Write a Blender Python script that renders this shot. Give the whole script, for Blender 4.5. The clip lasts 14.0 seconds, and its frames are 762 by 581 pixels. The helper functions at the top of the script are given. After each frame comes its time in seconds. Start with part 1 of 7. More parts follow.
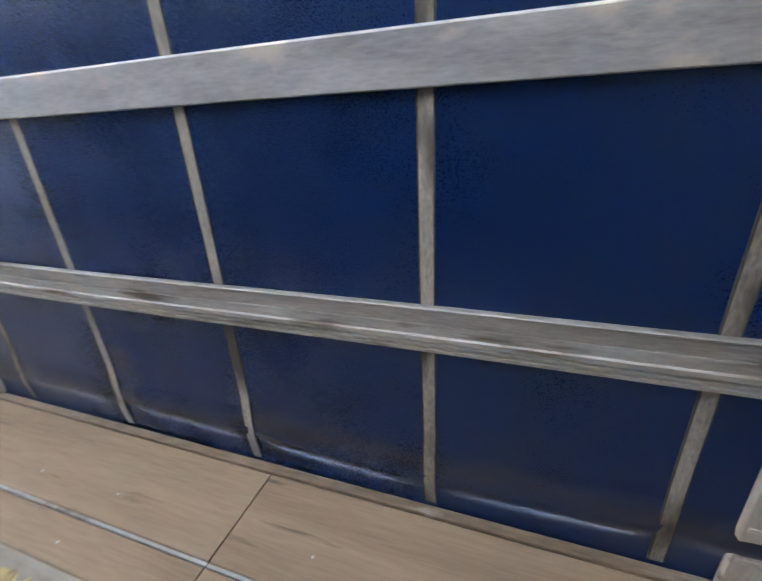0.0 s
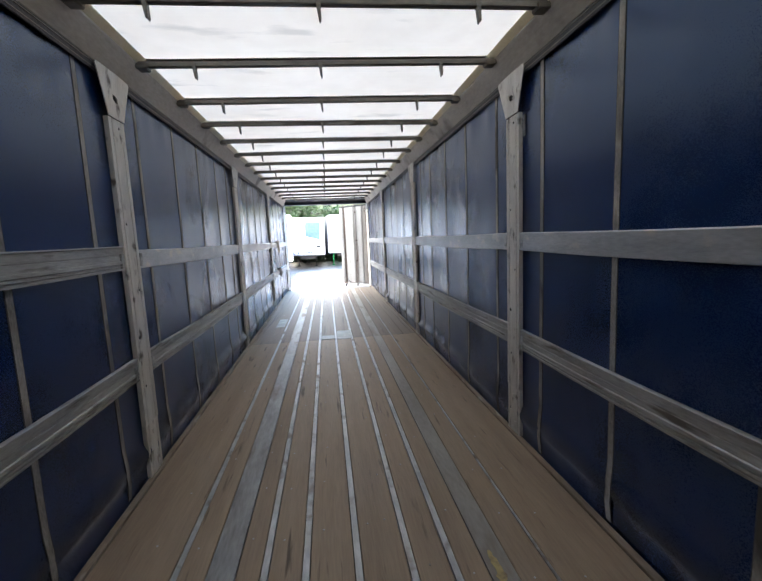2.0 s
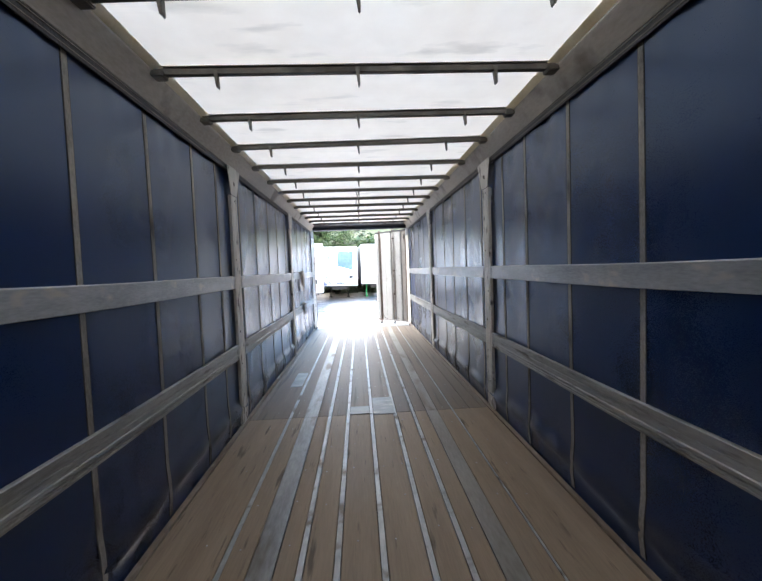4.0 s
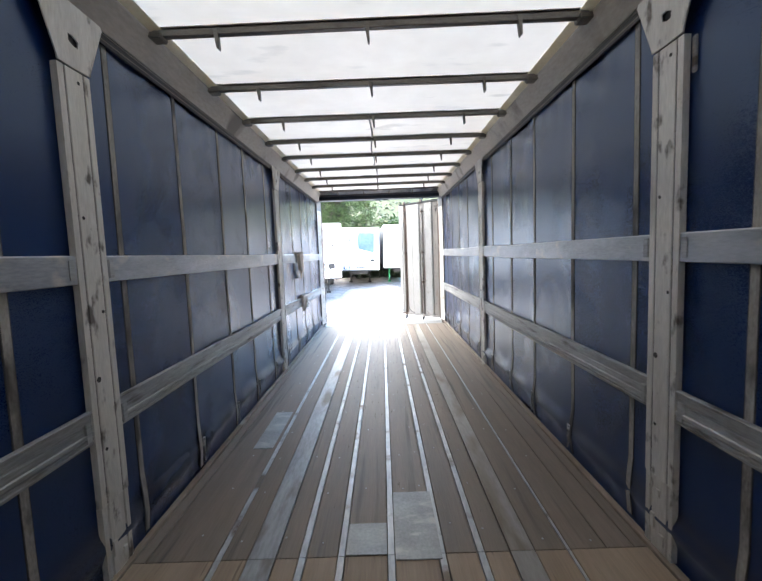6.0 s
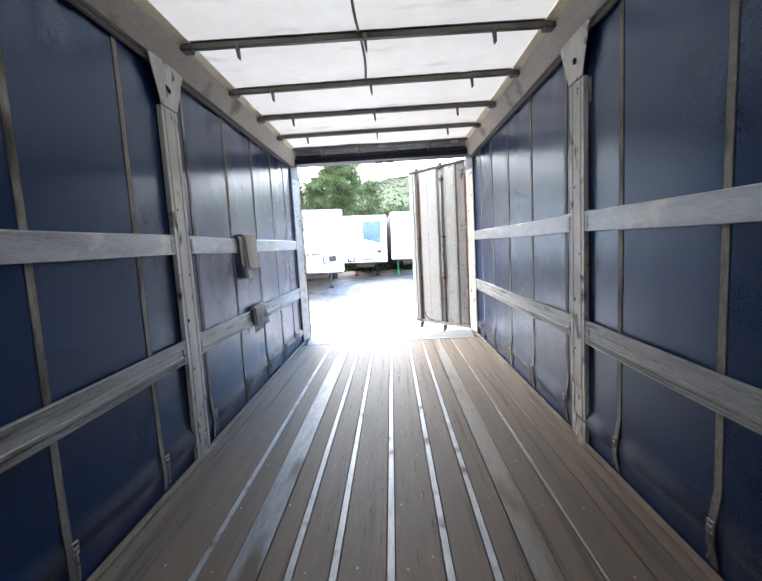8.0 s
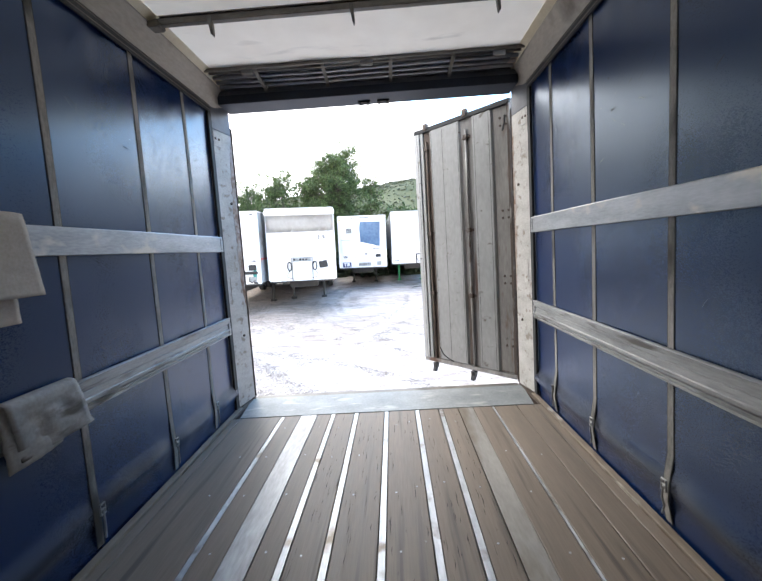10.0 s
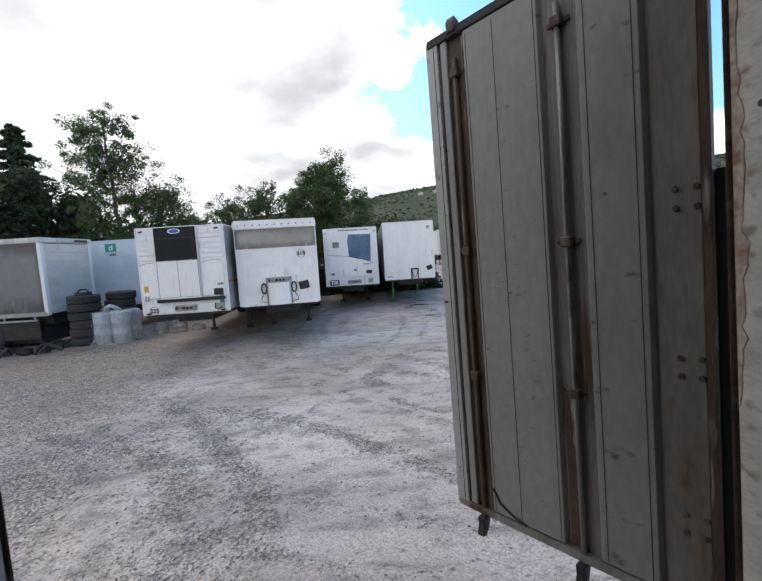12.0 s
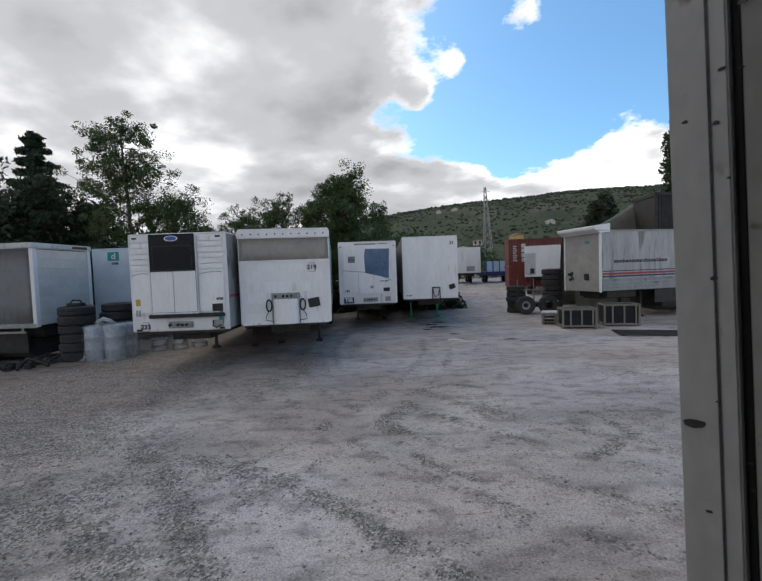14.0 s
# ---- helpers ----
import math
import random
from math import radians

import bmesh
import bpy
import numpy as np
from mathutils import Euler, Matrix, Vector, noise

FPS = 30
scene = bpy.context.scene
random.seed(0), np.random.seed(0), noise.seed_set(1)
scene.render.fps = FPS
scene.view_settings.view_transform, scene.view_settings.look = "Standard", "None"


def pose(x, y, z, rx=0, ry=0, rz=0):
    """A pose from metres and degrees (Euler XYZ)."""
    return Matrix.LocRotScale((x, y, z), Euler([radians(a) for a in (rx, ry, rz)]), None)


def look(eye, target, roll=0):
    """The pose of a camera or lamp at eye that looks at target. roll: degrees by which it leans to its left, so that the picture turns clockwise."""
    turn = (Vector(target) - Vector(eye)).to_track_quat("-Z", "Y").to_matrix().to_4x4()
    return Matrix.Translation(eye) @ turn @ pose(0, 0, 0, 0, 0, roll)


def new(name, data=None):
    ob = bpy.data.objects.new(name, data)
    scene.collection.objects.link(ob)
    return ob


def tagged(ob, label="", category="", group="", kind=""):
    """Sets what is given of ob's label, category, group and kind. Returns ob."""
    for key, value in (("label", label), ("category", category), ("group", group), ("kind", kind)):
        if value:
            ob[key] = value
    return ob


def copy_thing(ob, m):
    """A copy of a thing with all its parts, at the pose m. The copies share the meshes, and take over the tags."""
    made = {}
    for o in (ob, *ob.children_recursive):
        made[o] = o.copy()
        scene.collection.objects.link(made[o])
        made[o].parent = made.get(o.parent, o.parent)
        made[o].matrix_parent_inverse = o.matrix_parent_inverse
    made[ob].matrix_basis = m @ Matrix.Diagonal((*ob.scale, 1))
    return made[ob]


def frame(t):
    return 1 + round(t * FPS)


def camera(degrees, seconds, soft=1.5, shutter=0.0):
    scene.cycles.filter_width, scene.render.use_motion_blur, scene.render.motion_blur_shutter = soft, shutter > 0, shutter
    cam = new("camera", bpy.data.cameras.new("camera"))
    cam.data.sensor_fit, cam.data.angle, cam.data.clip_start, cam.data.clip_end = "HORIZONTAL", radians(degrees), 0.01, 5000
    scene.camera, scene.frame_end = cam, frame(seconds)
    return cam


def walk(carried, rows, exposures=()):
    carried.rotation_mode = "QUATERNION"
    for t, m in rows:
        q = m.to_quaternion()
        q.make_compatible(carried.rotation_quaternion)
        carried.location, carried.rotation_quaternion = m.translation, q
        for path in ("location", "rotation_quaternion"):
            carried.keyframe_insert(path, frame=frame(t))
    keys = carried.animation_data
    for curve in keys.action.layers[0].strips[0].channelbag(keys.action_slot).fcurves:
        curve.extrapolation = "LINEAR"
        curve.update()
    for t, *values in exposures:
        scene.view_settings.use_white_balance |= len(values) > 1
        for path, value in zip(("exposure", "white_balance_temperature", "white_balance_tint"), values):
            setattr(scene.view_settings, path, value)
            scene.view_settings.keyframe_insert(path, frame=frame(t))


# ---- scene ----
cam = camera(85.4, 14.0, shutter=0.12)
PATH = [
    (0, (0.264, 1.9, 1.307), (1.969, 2.557, 0.491), -3.5),
    (0.5, (0.065, 1.724, 1.378), (1.184, 3.243, 0.713), -6.4),
    (1, (0.038, 1.649, 1.421), (0.604, 3.51, 0.958), -4.9),
    (1.5, (0.017, 1.67, 1.446), (0.378, 3.606, 1.097), -3.2),
    (2, (-0.044, 1.832, 1.474), (0.204, 3.801, 1.218), -2.6),
    (2.5, (-0.004, 2.232, 1.487), (0.18, 4.216, 1.324), -2.5),
    (3, (-0.004, 2.71, 1.486), (0.124, 4.702, 1.367), -2.6),
    (3.2, (-0.038, 2.92, 1.504), (0.076, 4.914, 1.401), -2.7),
    (5.3, (-0.059, 5.185, 1.414), (0.022, 7.179, 1.281), -1.5),
    (5.5, (-0.044, 5.441, 1.426), (0.02, 7.434, 1.271), -1.6),
    (6, (0.023, 6.065, 1.422), (0.01, 8.057, 1.244), -2.2),
    (6.5, (0.045, 6.705, 1.402), (-0.058, 8.696, 1.24), -2.2),
    (7, (0.072, 7.332, 1.367), (-0.012, 9.32, 1.163), -2.7),
    (7.5, (0.039, 7.949, 1.3), (-0.027, 9.937, 1.097), -3.0),
    (7.7, (0.065, 8.197, 1.327), (0.005, 10.185, 1.112), -3.2),
    (9.8, (0.12, 10.78, 1.297), (0.051, 12.769, 1.096), -3.5),
    (10, (0.132, 11.036, 1.276), (0.066, 13.025, 1.081), -3.6),
    (10.5, (0.139, 11.622, 1.308), (0.049, 13.612, 1.124), -4.0),
    (11, (0.134, 12.222, 1.326), (0.062, 14.214, 1.156), -4.2),
    (11.3, (0.155, 12.574, 1.352), (0.109, 14.567, 1.183), -4.3),
    (11.5, (0.16, 12.831, 1.36), (0.12, 14.823, 1.193), -4.4),
    (12, (0.127, 13.403, 1.395), (0.099, 15.398, 1.259), -4.8),
    (12.5, (0.124, 13.894, 1.389), (0.097, 15.89, 1.272), -4.6),
    (13, (0.052, 14.381, 1.404), (0.020, 16.379, 1.304), -3.4),
    (13.5, (0.017, 14.71, 1.414), (-0.032, 16.708, 1.337), -3.2),
    (14, (-0.007, 14.969, 1.405), (-0.104, 16.966, 1.356), -3.2),
]
EXPOSURES = [(0.0, 6.2), (0.5, 6.05), (1.0, 5.05), (1.5, 4.45), (3.0, 4.05), (5.5, 4.12), (7.5, 3.97), (9.8, 2.97), (10.5, 2.34), (11.0, 1.78), (11.5, 1.31), (12.0, 0.88), (12.5, 0.64), (13.0, 0.46), (13.5, 0.30), (14.0, 0.12)]
walk(cam, [(t, look(eye, target, roll)) for t, eye, target, roll in PATH], EXPOSURES)

# ---- light ----
world = bpy.data.worlds.new("sky")
scene.world = world
world.use_nodes = True


def build_sky(nt):
    """Broken cloud over blue sky: a sky texture with a noise cloud layer, thicker towards the hills on one side."""
    nodes, links = nt.nodes, nt.links
    nodes.clear()
    out = nodes.new("ShaderNodeOutputWorld")
    sky = nodes.new("ShaderNodeTexSky")
    sky.sky_type, sky.sun_disc = "NISHITA", False
    sky.sun_elevation, sky.sun_rotation = radians(42), radians(-35)
    blue = nodes.new("ShaderNodeBackground")
    blue.inputs["Strength"].default_value = 0.15
    tint = nodes.new("ShaderNodeMixRGB")
    tint.blend_type = "MULTIPLY"
    tint.inputs["Fac"].default_value = 1.0
    tint.inputs["Color2"].default_value = (0.68, 1.0, 1.15, 1)
    links.new(sky.outputs["Color"], tint.inputs["Color1"])
    links.new(tint.outputs["Color"], blue.inputs["Color"])
    coord = nodes.new("ShaderNodeTexCoord")
    split = nodes.new("ShaderNodeSeparateXYZ")
    links.new(coord.outputs["Generated"], split.inputs[0])

    def op(kind, a, b):
        n = nodes.new("ShaderNodeMath")
        n.operation = kind
        for i, v in enumerate((a, b)):
            if isinstance(v, (int, float)):
                n.inputs[i].default_value = v
            else:
                links.new(v, n.inputs[i])
        return n.outputs[0]

    up = op("ADD", op("MAXIMUM", split.outputs["Z"], 0.0), 0.22)
    plane = nodes.new("ShaderNodeCombineXYZ")
    links.new(op("DIVIDE", split.outputs["X"], up), plane.inputs[0])
    links.new(op("DIVIDE", split.outputs["Y"], up), plane.inputs[1])
    noise_a = nodes.new("ShaderNodeTexNoise")
    noise_a.inputs["Scale"].default_value, noise_a.inputs["Detail"].default_value = 1.35, 12.0
    noise_a.inputs["Roughness"].default_value = 0.63
    links.new(plane.outputs[0], noise_a.inputs["Vector"])
    direction = nodes.new("ShaderNodeVectorMath")
    direction.operation = "NORMALIZE"
    links.new(coord.outputs["Generated"], direction.inputs[0])

    def lump(centre, width, gain):
        """A soft round swelling or thinning of the cloud about one direction."""
        far = nodes.new("ShaderNodeVectorMath")
        far.operation = "DISTANCE"
        links.new(direction.outputs[0], far.inputs[0])
        far.inputs[1].default_value = centre
        q = op("DIVIDE", far.outputs["Value"], width)
        return op("MULTIPLY", op("EXPONENT", op("MULTIPLY", op("MULTIPLY", q, q), -1.0), 0.0), gain)

    side = op("MULTIPLY", op("SUBTRACT", split.outputs["X"], 0.012), -1.5)
    low = op("MULTIPLY", op("SUBTRACT", 0.285, split.outputs["Z"]), 5.5)
    cover = op("ADD", op("ADD", noise_a.outputs["Fac"], op("MAXIMUM", side, -0.34)), op("MAXIMUM", low, 0.0))
    for centre, width, gain in (((0.14, 0.888, 0.438), 0.05, 0.21), ((0.265, 0.822, 0.505), 0.085, 0.37), ((0.062, 0.913, 0.404), 0.035, 0.24), ((0.462, 0.83, 0.312), 0.09, 0.25)):
        cover = op("ADD", cover, lump(centre, width, gain))
    ramp = nodes.new("ShaderNodeValToRGB")
    ramp.color_ramp.elements[0].position, ramp.color_ramp.elements[1].position = 0.455, 0.515
    links.new(cover, ramp.inputs["Fac"])
    noise_b = nodes.new("ShaderNodeTexNoise")
    noise_b.inputs["Scale"].default_value, noise_b.inputs["Detail"].default_value = 2.1, 9.0
    noise_b.inputs["Roughness"].default_value = 0.47
    links.new(plane.outputs[0], noise_b.inputs["Vector"])
    shade = nodes.new("ShaderNodeValToRGB")
    els = shade.color_ramp.elements
    els[0].position, els[0].color = 0.28, (0.303, 0.307, 0.323, 1)
    els[1].position, els[1].color = 0.72, (1.02, 1.02, 1.04, 1)
    mid = els.new(0.46)
    mid.color = (0.455, 0.457, 0.475, 1)
    shade.color_ramp.interpolation = "EASE"
    lit = op("MULTIPLY", op("MAXIMUM", op("SUBTRACT", split.outputs["X"], 0.05), 0.0), 0.42)
    bright = op("ADD", noise_b.outputs["Fac"], lit)
    for centre, width, gain in (((-0.536, 0.692, 0.484), 0.16, -0.03), ((-0.219, 0.899, 0.378), 0.22, -0.055), ((-0.03, 0.945, 0.32), 0.14, -0.06), ((-0.367, 0.78, 0.507), 0.12, -0.01), ((-0.39, 0.84, 0.375), 0.12, -0.055), ((-0.60, 0.72, 0.33), 0.17, 0.07), ((-0.407, 0.884, 0.229), 0.16, 0.06)):
        bright = op("ADD", bright, lump(centre, width, gain))
    # thin edges let the light through
    thin = op("MULTIPLY", op("MAXIMUM", op("SUBTRACT", 0.60, cover), 0.0), 1.1)
    links.new(op("ADD", bright, thin), shade.inputs["Fac"])
    cloud = nodes.new("ShaderNodeBackground")
    cloud.inputs["Strength"].default_value = 1.23
    links.new(shade.outputs["Color"], cloud.inputs["Color"])
    mix = nodes.new("ShaderNodeMixShader")
    links.new(ramp.outputs["Color"], mix.inputs["Fac"])
    links.new(blue.outputs[0], mix.inputs[1])
    links.new(cloud.outputs[0], mix.inputs[2])
    links.new(mix.outputs[0], out.inputs["Surface"])


build_sky(world.node_tree)
sun = new("sun", bpy.data.lights.new("sun", "SUN"))
sun.data.energy, sun.data.angle, sun.data.color = 0.42, radians(35), (1.0, 0.96, 0.9)
sun.matrix_world = look((-6.0, 9.0, 9.5), (0, 0, 0))

# ---- materials ----


def surface(name, dark, light, scale=6.0, rough=0.55, metal=0.0, bump=0.02, stretch=(1, 1, 1), fine=60.0, spread=0.18,
            stain=None, stain_amount=0.0, stain_scale=2.0, stain_stretch=(1, 1, 1), through_light=0.0, coat=0.0, spec=0.5, gloss_spread=1.0):
    """A weathered surface: two colours mixed by noise, finer grain on top, stains with an outline of their own, relief and uneven gloss."""
    m = bpy.data.materials.new(name)
    m.use_nodes = True
    nt = m.node_tree
    nodes, links = nt.nodes, nt.links
    bsdf = nodes["Principled BSDF"]
    bsdf.inputs["Metallic"].default_value = metal
    coord = nodes.new("ShaderNodeTexCoord")
    info = nodes.new("ShaderNodeObjectInfo")
    shift = nodes.new("ShaderNodeVectorMath")
    shift.operation = "MULTIPLY_ADD"
    shift.inputs[1].default_value = (37.0, 23.0, 51.0)
    links.new(info.outputs["Random"], shift.inputs[0])
    links.new(coord.outputs["Object"], shift.inputs[2])

    def noise_node(sc, st, detail):
        mp = nodes.new("ShaderNodeMapping")
        mp.inputs["Scale"].default_value = st
        links.new(shift.outputs[0], mp.inputs["Vector"])
        n = nodes.new("ShaderNodeTexNoise")
        n.inputs["Scale"].default_value, n.inputs["Detail"].default_value = sc, detail
        links.new(mp.outputs[0], n.inputs["Vector"])
        return n.outputs["Fac"]

    broad, grain = noise_node(scale, stretch, 6.0), noise_node(fine, stretch, 4.0)
    blend = nodes.new("ShaderNodeMath")
    blend.operation = "MULTIPLY_ADD"
    links.new(grain, blend.inputs[0])
    blend.inputs[1].default_value = 0.45
    both = nodes.new("ShaderNodeMath")
    both.operation = "MULTIPLY_ADD"
    links.new(broad, both.inputs[0])
    both.inputs[1].default_value, both.inputs[2].default_value = 0.75, -0.1
    links.new(both.outputs[0], blend.inputs[2])
    ramp = nodes.new("ShaderNodeValToRGB")
    els = ramp.color_ramp.elements
    els[0].position, els[0].color = 0.5 - spread, (*dark, 1)
    els[1].position, els[1].color = 0.5 + spread, (*light, 1)
    links.new(blend.outputs[0], ramp.inputs["Fac"])
    colour = ramp.outputs["Color"]
    if stain:
        patch = noise_node(stain_scale, stain_stretch, 8.0)
        edge = nodes.new("ShaderNodeValToRGB")
        edge.color_ramp.elements[0].position = 0.66 - 0.22 * stain_amount
        edge.color_ramp.elements[1].position = 0.74 - 0.14 * stain_amount
        links.new(patch, edge.inputs["Fac"])
        mixc = nodes.new("ShaderNodeMixRGB")
        mixc.inputs["Color2"].default_value = (*stain, 1)
        links.new(edge.outputs["Color"], mixc.inputs["Fac"])
        links.new(colour, mixc.inputs["Color1"])
        colour = mixc.outputs["Color"]
    links.new(colour, bsdf.inputs["Base Color"])
    gloss = nodes.new("ShaderNodeMapRange")
    gloss.inputs["To Min"].default_value, gloss.inputs["To Max"].default_value = max(0.04, rough - 0.12 * gloss_spread), min(1.0, rough + 0.14 * gloss_spread)
    links.new(blend.outputs[0], gloss.inputs["Value"])
    links.new(gloss.outputs[0], bsdf.inputs["Roughness"])
    bsdf.inputs["Coat Weight"].default_value = coat
    bsdf.inputs["Specular IOR Level"].default_value = spec
    if bump:
        b = nodes.new("ShaderNodeBump")
        b.inputs["Strength"].default_value, b.inputs["Distance"].default_value = 0.6, bump
        links.new(blend.outputs[0], b.inputs["Height"])
        links.new(b.outputs[0], bsdf.inputs["Normal"])
    if through_light:
        tr = nodes.new("ShaderNodeBsdfTranslucent")
        links.new(colour, tr.inputs["Color"])
        mx = nodes.new("ShaderNodeMixShader")
        mx.inputs["Fac"].default_value = through_light
        links.new(bsdf.outputs[0], mx.inputs[1])
        links.new(tr.outputs[0], mx.inputs[2])
        links.new(mx.outputs[0], nodes["Material Output"].inputs["Surface"])
    return m


PVC_BLUE = surface("blue_pvc", (0.0008, 0.0118, 0.064), (0.0016, 0.0170, 0.088), scale=1.2, rough=0.275, bump=0.0005, fine=240, spread=0.3, gloss_spread=0.6, spec=0.82)
PVC_BLUE.node_tree.nodes["Principled BSDF"].inputs["Specular Tint"].default_value = (0.55, 0.78, 1.0, 1)


def hem_band(m, low, high, colour):
    """A soft brown band on the hem fold of a curtain, patchy along its length."""
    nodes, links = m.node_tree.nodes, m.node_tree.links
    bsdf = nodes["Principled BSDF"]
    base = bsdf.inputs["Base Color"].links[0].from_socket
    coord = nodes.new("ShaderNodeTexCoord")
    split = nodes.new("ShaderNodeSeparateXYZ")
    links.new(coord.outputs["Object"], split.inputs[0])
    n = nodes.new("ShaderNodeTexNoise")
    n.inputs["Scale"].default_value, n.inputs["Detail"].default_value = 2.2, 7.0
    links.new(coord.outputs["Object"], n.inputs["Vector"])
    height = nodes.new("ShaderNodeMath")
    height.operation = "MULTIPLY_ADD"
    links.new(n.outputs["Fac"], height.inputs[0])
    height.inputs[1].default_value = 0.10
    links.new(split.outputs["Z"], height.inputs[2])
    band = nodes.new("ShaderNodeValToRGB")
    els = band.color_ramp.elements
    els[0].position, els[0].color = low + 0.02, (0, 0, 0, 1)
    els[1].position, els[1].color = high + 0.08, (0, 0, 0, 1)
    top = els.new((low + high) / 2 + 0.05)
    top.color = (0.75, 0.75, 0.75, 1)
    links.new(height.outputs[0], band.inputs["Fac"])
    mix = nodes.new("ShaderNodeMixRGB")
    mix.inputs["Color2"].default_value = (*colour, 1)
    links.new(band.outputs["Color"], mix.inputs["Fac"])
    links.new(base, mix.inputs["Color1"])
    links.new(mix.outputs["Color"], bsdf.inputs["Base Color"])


hem_band(PVC_BLUE, 0.15, 0.25, (0.042, 0.038, 0.036))
WEB_EDGE = surface("grimy_webbing_edge", (0.02, 0.021, 0.022), (0.07, 0.07, 0.068), scale=9, rough=0.8, bump=0.002)
WEBBING = surface("grey_webbing", (0.14, 0.134, 0.12), (0.42, 0.40, 0.36), scale=7, rough=0.75, bump=0.003, fine=120, stretch=(1, 1, 0.35), stain=(0.06, 0.056, 0.048), stain_amount=0.62, stain_scale=5.5, stain_stretch=(1, 1, 0.4))
ALU = surface("worn_aluminium", (0.27, 0.285, 0.30), (0.52, 0.54, 0.56), scale=5, rough=0.42, metal=0.5, bump=0.002, stretch=(2, 0.5, 2.4), fine=46, spread=0.22, stain=(0.57, 0.545, 0.49), stain_amount=0.34, stain_scale=6.5, stain_stretch=(1, 0.8, 1.5))
ALU_DULL = surface("dull_aluminium", (0.25, 0.255, 0.25), (0.45, 0.455, 0.45), scale=5, rough=0.5, metal=0.35, bump=0.003, stretch=(2, 0.4, 3), fine=45, stain=(0.13, 0.12, 0.105), stain_amount=0.42, stain_scale=9.0, stain_stretch=(1, 0.3, 2.4))
POST_PAINT = surface("scuffed_post_paint", (0.47, 0.45, 0.41), (0.69, 0.67, 0.62), scale=4, rough=0.5, metal=0.15, bump=0.004, stretch=(2, 2, 0.4), fine=50, stain=(0.11, 0.09, 0.075), stain_amount=0.28, stain_scale=13.0, stain_stretch=(1, 1, 0.6))
RAIL_GREY = surface("dusty_grey_rail", (0.33, 0.30, 0.255), (0.50, 0.46, 0.40), scale=3, rough=0.6, metal=0.15, bump=0.003, stretch=(1, 0.3, 1), stain=(0.17, 0.15, 0.125), stain_amount=0.4)
BOW_STEEL = surface("dark_bow_steel", (0.11, 0.10, 0.085), (0.23, 0.21, 0.18), scale=6, rough=0.5, metal=0.35, bump=0.003, stretch=(0.5, 2, 2), stain=(0.07, 0.06, 0.05), stain_amount=0.35)
BLACK = surface("black_rubber", (0.012, 0.012, 0.012), (0.03, 0.03, 0.03), scale=8, rough=0.7, bump=0.004)
DARK_GAP = surface("dark_track_and_shade", (0.02, 0.02, 0.022), (0.05, 0.05, 0.05), scale=8, rough=0.6)
ROOF_PVC = surface("white_roof_pvc", (0.73, 0.652, 0.555), (0.84, 0.768, 0.672), scale=1.0, rough=0.45, bump=0.006, fine=6, through_light=0.107, stain=(0.61, 0.55, 0.47), stain_amount=0.28, stain_scale=2.4, stain_stretch=(0.7, 2, 1))
CREAM = surface("cream_edge_band", (0.64, 0.57, 0.42), (0.76, 0.70, 0.55), scale=5, rough=0.6, bump=0.004, through_light=0.10)
WOOD = surface("worn_floor_ply", (0.225, 0.168, 0.118), (0.365, 0.282, 0.203), scale=1.6, rough=0.54, bump=0.003, stretch=(5, 0.35, 5), fine=20, spec=0.34, spread=0.24, stain=(0.11, 0.084, 0.062), stain_amount=0.14, stain_scale=2.6, stain_stretch=(9, 0.8, 1))
# Darker, greyer ply: boards behind the patched joint and the front bulkhead.
WOOD_DARK = surface("dark_floor_ply", (0.132, 0.104, 0.079), (0.222, 0.178, 0.138), scale=1.8, rough=0.54, bump=0.003, stretch=(6, 0.35, 6), fine=22, spec=0.5, spread=0.22, stain=(0.092, 0.075, 0.06), stain_amount=0.34, stain_scale=2.0, stain_stretch=(9, 0.35, 1))
STEEL_STRIP = surface("scuffed_steel_strip", (0.31, 0.325, 0.34), (0.54, 0.555, 0.57), scale=9, rough=0.46, metal=0.6, bump=0.002, stretch=(2, 0.5, 2), fine=40, stain=(0.17, 0.14, 0.11), stain_amount=0.4, stain_scale=5)
WIDE_STEEL = surface("polished_wide_strip", (0.20, 0.205, 0.21), (0.38, 0.39, 0.40), scale=7, rough=0.46, metal=0.55, bump=0.002, stretch=(2, 0.4, 2), fine=30, stain=(0.14, 0.115, 0.09), stain_amount=0.5, stain_scale=2.5, stain_stretch=(2, 0.5, 1))
PLATE_STEEL = surface("dull_sill_plate", (0.17, 0.185, 0.19), (0.30, 0.315, 0.32), scale=4, rough=0.58, metal=0.3, bump=0.003, fine=60, stain=(0.36, 0.36, 0.35), stain_amount=0.35, stain_scale=7, stain_stretch=(0.6, 1.6, 1))
GALV = surface("galvanised_plate", (0.22, 0.235, 0.235), (0.38, 0.395, 0.39), scale=6, rough=0.5, metal=0.5, bump=0.003, fine=70, stain=(0.44, 0.43, 0.41), stain_amount=0.4, stain_scale=9, stain_stretch=(0.6, 1.3, 1))
YELLOW = surface("worn_yellow_paint", (0.34, 0.25, 0.10), (0.50, 0.39, 0.17), scale=14, rough=0.6, bump=0.002, stain=(0.20, 0.15, 0.1), stain_amount=0.7, stain_scale=18)
